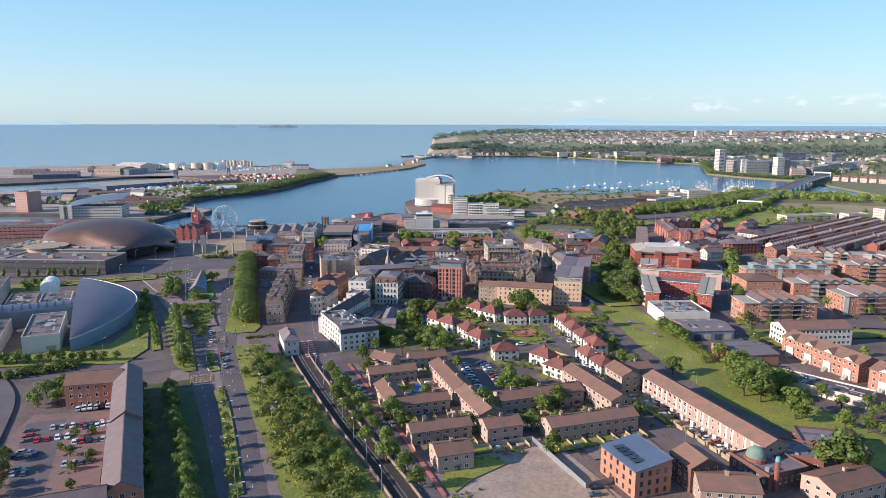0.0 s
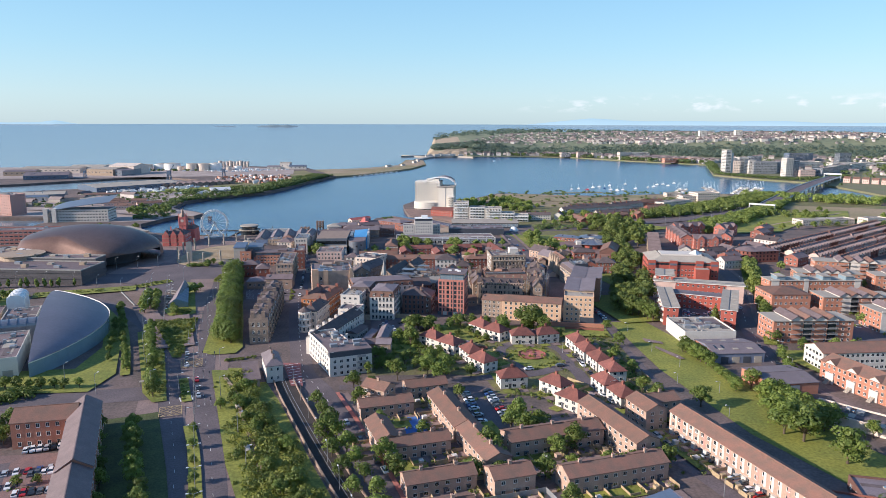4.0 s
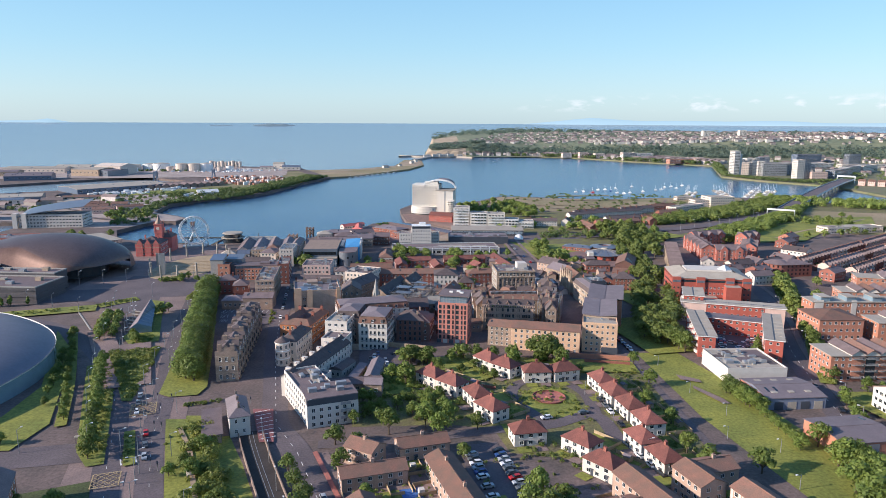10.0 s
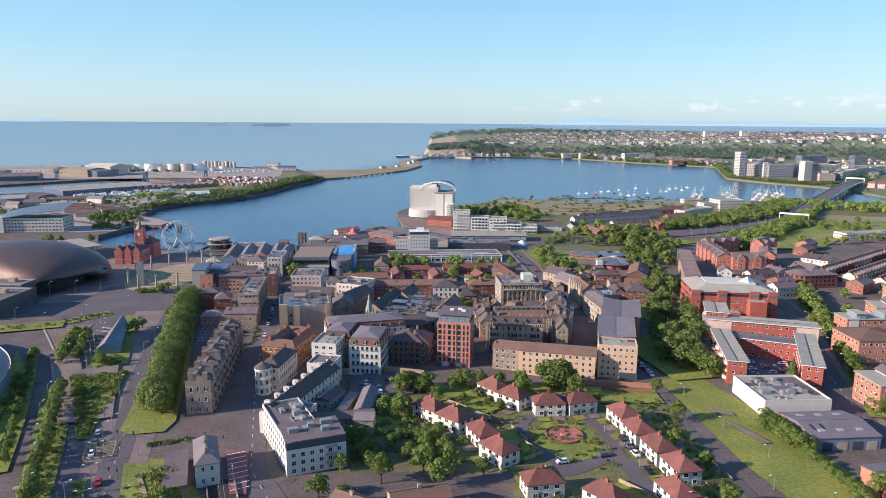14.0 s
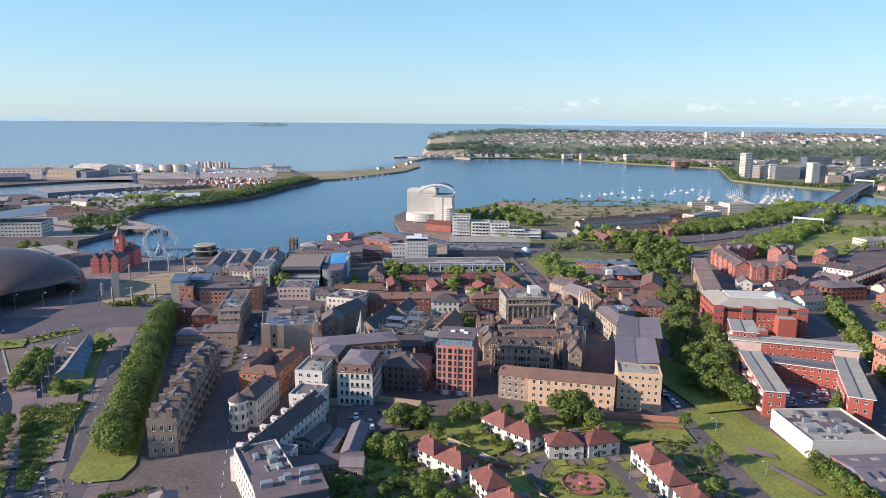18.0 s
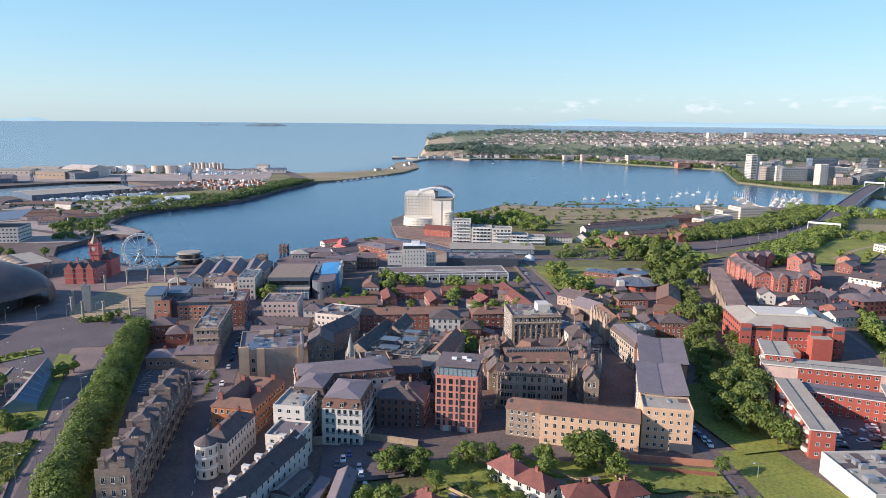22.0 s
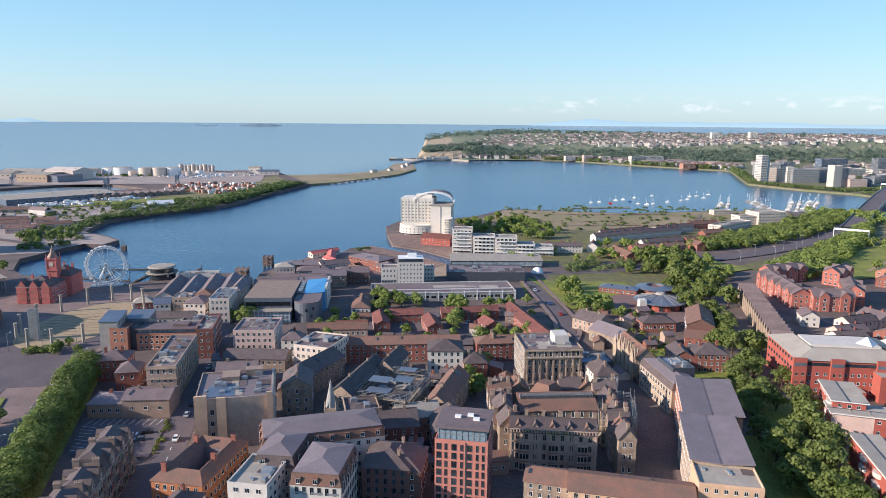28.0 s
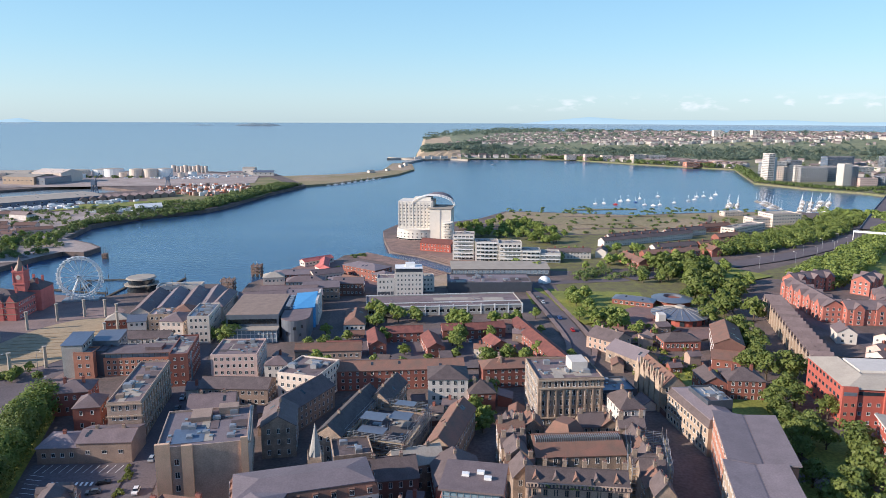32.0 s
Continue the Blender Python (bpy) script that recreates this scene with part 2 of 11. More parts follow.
def water_mat():
    m = mat("water", (0.022, 0.070, 0.150), rough=0.22, var=0.12, scale=0.004, fine=0.02, bump=0, spec=0.5, other=(0.03, 0.088, 0.18))
    n, k = m.node_tree.nodes, m.node_tree.links
    geo, t, u = n.new("ShaderNodeNewGeometry"), n.new("ShaderNodeTexNoise"), n.new("ShaderNodeBump")
    t.inputs["Scale"].default_value, t.inputs["Detail"].default_value = 0.25, 5
    u.inputs["Strength"].default_value, u.inputs["Distance"].default_value = 0.35, 0.8
    k.new(geo.outputs["Position"], t.inputs["Vector"])
    k.new(t.outputs["Fac"], u.inputs["Height"])
    b = n["Principled BSDF"]
    k.new(u.outputs["Normal"], b.inputs["Normal"])
    # outside the breakwater the estuary is paler with silt and painted haze
    sep, ax, add, rng_n, mx = n.new("ShaderNodeSeparateXYZ"), n.new("ShaderNodeMath"), n.new("ShaderNodeMath"), n.new("ShaderNodeMapRange"), n.new("ShaderNodeMix")
    k.new(geo.outputs["Position"], sep.inputs[0])
    ax.operation, add.operation, mx.data_type = "MULTIPLY_ADD", "SUBTRACT", "RGBA"
    ax.inputs[1].default_value, ax.inputs[2].default_value = 0.274, -225 - 1480 * 0.274
    k.new(sep.outputs["Y"], ax.inputs[0])
    k.new(ax.outputs[0], add.inputs[0])
    k.new(sep.outputs["X"], add.inputs[1])
    rng_n.inputs["From Min"].default_value, rng_n.inputs["From Max"].default_value = -20, 90
    k.new(add.outputs[0], rng_n.inputs["Value"])
    # beyond 2350 the pale colour stands in for haze towards the horizon
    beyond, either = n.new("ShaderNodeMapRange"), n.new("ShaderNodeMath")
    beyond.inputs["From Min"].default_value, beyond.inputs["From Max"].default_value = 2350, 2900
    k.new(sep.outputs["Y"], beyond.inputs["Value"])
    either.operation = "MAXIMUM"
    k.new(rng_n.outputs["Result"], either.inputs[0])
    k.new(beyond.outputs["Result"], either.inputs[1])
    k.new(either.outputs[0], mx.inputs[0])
    # the swell flattens out at sea
    flat_n = n.new("ShaderNodeMapRange")
    flat_n.inputs["From Min"].default_value, flat_n.inputs["From Max"].default_value = 1500, 4300
    flat_n.inputs["To Min"].default_value, flat_n.inputs["To Max"].default_value = 0.35, 0.02
    k.new(sep.outputs["Y"], flat_n.inputs["Value"])
    k.new(flat_n.outputs["Result"], u.inputs["Strength"])
    # long wind streaks and calm slicks on the bay, sheen painted paler
    slick, spread, lane, calm = n.new("ShaderNodeTexNoise"), n.new("ShaderNodeVectorMath"), n.new("ShaderNodeMapRange"), n.new("ShaderNodeMix")
    spread.operation, calm.data_type = "MULTIPLY", "RGBA"
    spread.inputs[1].default_value = (0.0035, 0.022, 0.0)
    slick.inputs["Scale"].default_value, slick.inputs["Detail"].default_value, slick.inputs["Distortion"].default_value = 1.0, 4, 0.8
    lane.inputs["From Min"].default_value, lane.inputs["From Max"].default_value = 0.5, 0.72
    lane.inputs["To Max"].default_value = 0.75
    k.new(geo.outputs["Position"], spread.inputs[0])
    k.new(spread.outputs[0], slick.inputs["Vector"])
    k.new(slick.outputs["Fac"], lane.inputs["Value"])
    k.new(lane.outputs["Result"], calm.inputs[0])
    k.new(b.inputs["Base Color"].links[0].from_socket, calm.inputs[6])
    calm.inputs[7].default_value = (0.06, 0.125, 0.20, 1)
    k.new(calm.outputs[2], mx.inputs[6])
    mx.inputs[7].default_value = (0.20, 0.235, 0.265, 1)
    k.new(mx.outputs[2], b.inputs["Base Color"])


water_mat()


# ---- mesh helpers ----
class Mesh:
    """Gathers vertices and faces, each face with the number of a material."""

    def __init__(self):
        self.v, self.f, self.m = [], [], []

    def face(self, pts, mi=0):
        i = len(self.v)
        self.v += [tuple(p) for p in pts]
        self.f.append(tuple(range(i, i + len(pts))))
        self.m.append(mi)

    def box(self, x0, y0, z0, x1, y1, z1, mi=0, bottom=False, top=None):
        i = len(self.v)
        self.v += [(x0, y0, z0), (x1, y0, z0), (x1, y1, z0), (x0, y1, z0), (x0, y0, z1), (x1, y0, z1), (x1, y1, z1), (x0, y1, z1)]
        fs = [(0, 1, 5, 4), (1, 2, 6, 5), (2, 3, 7, 6), (3, 0, 4, 7), (4, 5, 6, 7)] + ([(3, 2, 1, 0)] if bottom else [])
        self.f += [tuple(i + a for a in f) for f in fs]
        self.m += [mi] * 4 + [mi if top is None else top] + ([mi] if bottom else [])

    def cyl(self, x, y, z0, z1, r0, r1=None, n=10, mi=0, cap=True, sx=1.0, sy=1.0):
        i, r1 = len(self.v), r0 if r1 is None else r1
        for r, z in ((r0, z0), (r1, z1)):
            self.v += [(x + sx * r * math.cos(a * math.tau / n), y + sy * r * math.sin(a * math.tau / n), z) for a in range(n)]
        self.f += [(i + a, i + (a + 1) % n, i + n + (a + 1) % n, i + n + a) for a in range(n)]
        self.m += [mi] * n
        if cap:
            self.f.append(tuple(range(i + n, i + 2 * n)))
            self.m.append(mi)

    def rod(self, a, b, r, n=5, mi=0):
        a, b = Vector(a), Vector(b)
        d = (b - a).normalized()
        u = d.orthogonal().normalized()
        w = d.cross(u)
        i = len(self.v)
        for p in (a, b):
            self.v += [tuple(p + r * (math.cos(t * math.tau / n) * u + math.sin(t * math.tau / n) * w)) for t in range(n)]
        self.f += [(i + t, i + (t + 1) % n, i + n + (t + 1) % n, i + n + t) for t in range(n)]
        self.m += [mi] * n

    def add(self, other, m, mi=None):
        i = len(self.v)
        self.v += [tuple(m @ Vector(p)) for p in other.v]
        self.f += [tuple(i + a for a in f) for f in other.f]
        self.m += other.m if mi is None else [mi] * len(other.m)

    def data(self, name, mats, smooth=False):
        d = bpy.data.meshes.new(name)
        d.from_pydata(self.v, [], self.f)
        for mt in mats:
            d.materials.append(MATS[mt])
        d.polygons.foreach_set("material_index", self.m)
        if smooth:
            d.polygons.foreach_set("use_smooth", [True] * len(self.f))
        d.update()
        return d


def part(name, me, mats, parent=None, label="", m=None, smooth=False):
    """Links a Mesh (or ready mesh data) as one object under its thing."""
    ob = new(name, me if isinstance(me, bpy.types.Mesh) else me.data(name, [mats] if isinstance(mats, str) else mats, smooth))
    ob.parent = parent
    if m is not None:
        ob.matrix_basis = m
    return tagged(ob, label)


def root(name, label, category, x, y, z=0.0, ang=0.0, group="", kind=""):
    ob = new(name)
    ob.matrix_basis = pose(x, y, z, 0, 0, ang)
    return tagged(ob, label, category, group, kind)


LEVEL = [0.0]


def slab(name, pts, z, mt, skirt=0.0, label="", category="", kind="structure"):
    """A level sheet with the outline pts, its edge reaching down by skirt."""
    if 0 < z < 0.2:
        LEVEL[0] += 0.0035
        z += LEVEL[0]
    from mathutils.geometry import tessellate_polygon
    me = Mesh()
    me.v = [(x, y, z) for x, y in pts]
    for t in tessellate_polygon([[Vector((x, y, 0)) for x, y in pts]]):
        a, b, c = (Vector(me.v[i]) for i in t)
        me.f.append(tuple(t) if (b - a).cross(c - a).z > 0 else tuple(reversed(t)))
        me.m.append(0)
    if skirt:
        for (x0, y0), (x1, y1) in zip(pts, [*pts[1:], pts[0]]):
            me.face([(x0, y0, z), (x1, y1, z), (x1, y1, z - skirt), (x0, y0, z - skirt)])
    return tagged(part(name, me, mt), label, category, "", kind)


def ribbon(name, pts, width, z, mt, label, category, thick=0.0):
    """A road or path of that width along a line of points, rounded between them."""
    if 0 < z < 0.2:
        LEVEL[0] += 0.0035
        z += LEVEL[0]
    q = [Vector((*p, 0)) for p in pts]
    line = []
    for i in range(len(q) - 1):
        p0, p1, p2, p3 = q[max(i - 1, 0)], q[i], q[i + 1], q[min(i + 2, len(q) - 1)]
        for s in range(6):
            t = s / 6
            line.append(0.5 * (2 * p1 + (p2 - p0) * t + (2 * p0 - 5 * p1 + 4 * p2 - p3) * t * t + (3 * p1 - p0 - 3 * p2 + p3) * t ** 3))
    line.append(q[-1])
    me = Mesh()
    for i, p in enumerate(line):
        d = (line[min(i + 1, len(line) - 1)] - line[max(i - 1, 0)]).normalized()
        s = Vector((-d.y, d.x, 0)) * width / 2
        me.v += [(p.x + s.x, p.y + s.y, z), (p.x - s.x, p.y - s.y, z)]
        if thick:
            me.v += [(p.x + s.x, p.y + s.y, z - thick), (p.x - s.x, p.y - s.y, z - thick)]
    k = 4 if thick else 2
    for i in range(len(line) - 1):
        a, b = i * k, i * k + k
        me.f.append((a, a + 1, b + 1, b))
        if thick:
            me.f += [(a + 1, a + 3, b + 3, b + 1), (a + 2, a, b, b + 2)]
    me.m = [0] * len(me.f)
    return tagged(part(name, me, mt), label, category, "", "structure")


# ---- windows and doors, shared by all that have the same size ----
PANES = {}


def window_data(w, h, frame_mat="white_paint", glass="glass"):
    key = (w, h, frame_mat, glass)
    if key not in PANES:
        me, t = Mesh(), 0.07
        xs, zs = (-w / 2, -w / 2 + t, -0.03, 0.03, w / 2 - t, w / 2), (-h / 2 - 0.05, -h / 2 + t, h / 2 - t, h / 2)
        me.v = [(x, y, z) for y in (0, -0.08) for z in zs for x in xs]
        at = lambda y, j, i: y * 24 + j * 6 + i
        for j in range(3):
            for i in range(5):
                hole = j == 1 and i in (1, 3)
                me.f.append((at(1, j, i), at(1, j, i + 1), at(1, j + 1, i + 1), at(1, j + 1, i)))
                me.m.append(1 if hole else 0)
        for c in ((0, 0), (0, 5)):
            me.f += [(at(0, j, c[1]), at(1, j, c[1]), at(1, j + 1, c[1]), at(0, j + 1, c[1])) for j in range(3)]
        for j in (0, 3):
            me.f += [(at(0, j, i), at(1, j, i), at(1, j, i + 1), at(0, j, i + 1)) for i in range(5)]
        me.m += [0] * 16
        for q in (7, 8, 9, 10, 13, 14, 15, 16):
            me.v[24 + q] = (me.v[24 + q][0], -0.035, me.v[24 + q][2])
        PANES[key] = (me.data("window", [frame_mat, glass]), me, [frame_mat, glass])
    return PANES[key]


def side_poses(L, W, side):
    """The length of a side and the pose of its middle, with -y pointing out."""
    return {"F": (L, pose(0, -W / 2, 0)), "R": (W, pose(L / 2, 0, 0, 0, 0, 90)), "B": (L, pose(0, W / 2, 0, 0, 0, 180)), "K": (W, pose(-L / 2, 0, 0, 0, 0, -90))}[side]


def glaze(thing, L, W, z0, h, fl, sp, win=(1.1, 1.35), sides="FRK", frame_mat="white_paint", glass="glass", joined=False, margin=0.8):
    """Rows of windows on the sides of a block L x W; F front, R right, B back, K left."""
    data, src, mats = window_data(*win, frame_mat, glass)
    for s in sides:
        ln, m = side_poses(L, W, s)
        n = max(1, int((ln - 2 * margin) / sp + 0.5))
        step = (ln - 2 * margin) / n
        big = Mesh()
        for f in range(fl):
            for i in range(n):
                at = m @ pose(-ln / 2 + margin + (i + 0.5) * step, -0.004, z0 + (f + 0.55) * h / fl)
                if joined:
                    big.add(src, at)
                else:
                    part("window", data, None, thing, m=at)
        if joined and n:
            tagged(part("glazing", big, mats, thing), kind="stuff")


def roof_mesh(L, W, h, rise, rt, over=0.35, th=0.22):
    """Roof slabs with their thickness: gable, hip or mono; the ridge runs along L."""
    me = Mesh()
    a, b = L / 2 + over, W / 2 + over
    drop = rise * over / (W / 2) if rt != "mono" else 0
    z0 = h - drop
    if rt == "mono":
        lo, hi = h + 0.05, h + rise
        for zz, flip in ((0, False), (-th, True)):
            p = [(-a, -b, lo + zz), (a, -b, lo + zz), (a, b, hi + zz), (-a, b, hi + zz)]
            me.face(p[::-1] if flip else p)
        ring = [(-a, -b, lo), (a, -b, lo), (a, b, hi), (-a, b, hi)]
    else:
        r = a if rt == "gable" else max(a - b, 0.05)
        zr = h + rise
        for zz in (th, 0):
            e = [(-a, -b, z0 + zz), (a, -b, z0 + zz), (a, b, z0 + zz), (-a, b, z0 + zz)]
            p, q = (-r, 0, zr + zz), (r, 0, zr + zz)
            fs = [[e[0], e[1], q, p], [e[2], e[3], p, q]]
            if rt == "hip":
                fs += [[e[1], e[2], q], [e[3], e[0], p]]
            for f in fs:
                me.face(f if zz else f[::-1])
            if zz:
                ring = e
        if rt == "gable":
            for s in (-1, 1):
                for y in (-1, 1):
                    me.face([(s * a, y * b, z0), (s * a, y * b, z0 + th), (s * a, 0, zr + th), (s * a, 0, zr)])
    if rt != "gable":
        for p, q in zip(ring, ring[1:] + ring[:1]):
            me.face([(p[0], p[1], p[2] - th), (q[0], q[1], q[2] - th), q, p])
    else:
        for y in (-b, b):
            me.face([(-a, y, z0), (a, y, z0), (a, y, z0 + th), (-a, y, z0 + th)])
    return me


def wall_mesh(L, W, h, rise, rt):
    me = Mesh()
    me.box(-L / 2, -W / 2, 0, L / 2, W / 2, h)
    if rt == "gable":
        for s in (-1, 1):
            me.face([(s * L / 2, -W / 2, h), (s * L / 2, W / 2, h), (s * L / 2, 0, h + rise)])
    if rt == "mono":
        me.face([(-L / 2, W / 2, h), (L / 2, W / 2, h), (L / 2, W / 2, h + rise), (-L / 2, W / 2, h + rise)])
        for s in (-1, 1):
            me.face([(s * L / 2, -W / 2, h), (s * L / 2, W / 2, h), (s * L / 2, W / 2, h + rise)])
    return me


def chimney(thing, x, y, z, mt="red_brick", s=1.0, tall=1.8):
    me = Mesh()
    me.box(x - 0.5 * s, y - 0.4, z - 1.4, x + 0.5 * s, y + 0.4, z + tall * 0.75)
    me.box(x - 0.58 * s, y - 0.48, z + tall * 0.75, x + 0.58 * s, y + 0.48, z + tall * 0.88, bottom=True)
    for i in (-0.25, 0.25):
        me.cyl(x + i * s, y, z + tall * 0.88, z + tall * 1.15, 0.13, 0.1, 6, 1)
    part("chimney", me, [mt, "red_tile"], thing)


def flat_top(thing, L, W, h, roof, wall, units=0, rng=None, par=0.7):
    me, t = Mesh(), 0.3
    for x0, y0, x1, y1 in ((-L / 2, -W / 2, L / 2, -W / 2 + t), (-L / 2, W / 2 - t, L / 2, W / 2), (-L / 2, -W / 2 + t, -L / 2 + t, W / 2 - t), (L / 2 - t, -W / 2 + t, L / 2, W / 2 - t)):
        me.box(x0, y0, h, x1, y1, h + par)
    part("parapet", me, wall, thing)
    me = Mesh()
    me.box(-L / 2 + t, -W / 2 + t, h - 0.02, L / 2 - t, W / 2 - t, h + 0.06)
    part("roof", me, roof, thing)
    prng, me = random.Random(int(L * 10 + W * 7 + h)), Mesh()
    for k in range(int(min(9, L * W / 45))):
        u, v = prng.uniform(-L / 2 + 1.5, L / 2 - 1.5), prng.uniform(-W / 2 + 1.5, W / 2 - 1.5)
        a, b = prng.uniform(0.8, L * 0.2), prng.uniform(0.8, W * 0.2)
        me.box(max(u - a, -L / 2 + 0.6), max(v - b, -W / 2 + 0.6), h + 0.06, min(u + a, L / 2 - 0.6), min(v + b, W / 2 - 0.6), h + 0.08 + 0.012 * k, prng.choice((1, 2, 3)))
    for k in range(int(min(8, L * W / 60))):
        u, v = prng.uniform(-L / 2 + 1.5, L / 2 - 2.5), prng.uniform(-W / 2 + 1.5, W / 2 - 2.5)
        me.box(u, v, h + 0.06, u + 0.9, v + 1.2, h + 0.5, 2, top=4)
    if me.f:
        tagged(part("felt_patch", me, [roof, "mauve_roof", "pale_roof", "slate", "pale_glass"], thing, "patched roofing felt and small roof lights"), kind="stuff")
    for _ in range(units):
        if rng.random() < 0.4:
            me = Mesh()
            x, y, a = rng.uniform(-L * 0.4, L * 0.3), rng.uniform(-W * 0.4, W * 0.4), rng.uniform(2, 6)
            me.box(x, y - 0.15, h + 0.06, x + min(a, L / 2 - x - 0.5), y + 0.15, h + 0.45)
            part("duct", me, "grey_metal", thing)
        me = Mesh()
        x, y = rng.uniform(-L * 0.36, L * 0.36), rng.uniform(-W * 0.34, W * 0.34)
        a, b, c = rng.uniform(0.6, 1.8), rng.uniform(0.6, 1.5), rng.uniform(0.7, 1.6)
        me.box(x - a, y - b, h + 0.06, x + a, y + b, h + 0.06 + c)
        me.box(x - a * 0.7, y - b * 0.7, h + 0.06 + c, x + a * 0.7, y + b * 0.7, h + 0.2 + c)
        part("roof_unit", me, "grey_metal", thing)


def building(name, label, x, y, L, W, ang, h, wall, roof, rt="gable", rise=2.4, fl=2, sp=3.2, win=(1.2, 1.35), sides="FRK", z=0.0, chim=0, joined=False, units=0, category="building", group="", over=0.35, doors=0, frame_mat="white_paint", door_mat="dark_cladding", chim_mat="red_brick", glass="glass"):
    rng = random.Random(int(abs(x * 31 + y * 17)))
    if W > L and rt in ("gable", "hip"):
        L, W, ang = W, L, ang + 90
        sides = "".join({"F": "K", "R": "F", "B": "R", "K": "B"}[c] for c in sides)
    t = root(name, label, category, x, y, z, ang, group)
    part("wall", wall_mesh(L, W, h, rise, rt), wall, t)
    if rt == "flat":
        flat_top(t, L, W, h, roof, wall, units, rng)
    elif rt != "none":
        me = roof_mesh(L, W, h, rise, rt, over)
        if rt in ("gable", "hip"):
            top, half = h + rise + 0.2, (L / 2 + over if rt == "gable" else max(L / 2 - W / 2, 0.3))
            me.box(-half, -0.16, top - 0.1, half, 0.16, top + 0.14, 1)
            for k in range(int(L / 8) if L > 12 and category not in ("houses", "house", "flats") and name != "apartments" else 0):
                if rng.random() < 0.4:
                    u, v, sg = rng.uniform(-half * 0.8, half * 0.8), rng.uniform(0.25, 0.7), rng.choice((-1, 1, 1))
                    z0, z1 = (h + rise * (1 - q) + 0.3 for q in (v + 0.16, v - 0.16))
                    y0, y1 = -sg * W / 2 * (v + 0.16), -sg * W / 2 * (v - 0.16)
                    q = [(u - 0.5, y0, z0), (u + 0.5, y0, z0), (u + 0.5, y1, z1), (u - 0.5, y1, z1)]
                    me.face(q if sg > 0 else q[::-1], 2)
        part("roof", me, [roof, roof, "glass"], t)
    if fl:
        joined = joined or y > 440 or x > 176 or name in ("old_block", "scaffolded_roofs", "exchange_hall", "apartments", "house_row")
        glaze(t, L, W, 0, h, fl, sp, win, sides, frame_mat, glass, joined)
    for i in range(chim):
        chimney(t, -L / 2 + (i + 0.5) * L / chim, 0, h + rise * 0.9, chim_mat)
    for i in range(doors):
        me, dx = Mesh(), -L / 2 + (i + 0.5) * L / doors + 0.9
        me.box(dx - 0.5, -W / 2 - 0.06, 0, dx + 0.5, -W / 2 + 0.02, 2.05)
        me.box(dx - 0.7, -W / 2 - 0.7, 2.2, dx + 0.7, -W / 2, 2.32, bottom=True)
        part("door", me, door_mat, t)
    return t


# ---- trees: trunk, limbs and a crown of leaf clumps ----
def crown_points(rng, n, lobes):
    """Leaf quads on and in a set of lobes (centre, radii)."""
    vol = np.array([r[0] * r[1] for _, r in lobes])
    pick = rng.choice(len(lobes), n, p=vol / vol.sum())
    c, r = np.array([q[0] for q in lobes])[pick], np.array([q[1] for q in lobes])[pick]
    d = rng.normal(size=(n, 3))
    d /= np.linalg.norm(d, axis=1)[:, None]
    d[:, 2] = np.where(d[:, 2] < -0.5, -d[:, 2], d[:, 2])
    return c + d * r * rng.uniform(0.72, 1.06, (n, 1)), d


def leaf_data(name, p, d, size, rng, mt="leaf"):
    """One quad for each leaf clump, leaning about its outward way d."""
    n = len(p)
    d = d + rng.normal(scale=0.3, size=(n, 3))
    d /= np.linalg.norm(d, axis=1)[:, None]
    a = np.cross(d, rng.normal(size=(n, 3)))
    a /= np.linalg.norm(a, axis=1)[:, None]
    b = np.cross(d, a)
    s = (size * rng.uniform(0.6, 1.35, n))[:, None]
    v = np.stack([p - s * a, p - 0.55 * s * b + 0.1 * s * d, p + s * a, p + 0.55 * s * b], 1).reshape(-1, 3)
    me = bpy.data.meshes.new(name)
    me.vertices.add(4 * n)
    me.vertices.foreach_set("co", v.ravel())
    me.loops.add(4 * n)
    me.loops.foreach_set("vertex_index", np.arange(4 * n))
    me.polygons.add(n)
    me.polygons.foreach_set("loop_start", np.arange(0, 4 * n, 4))
    me.update(calc_edges=True)
    me.materials.append(MATS[mt])
    return me


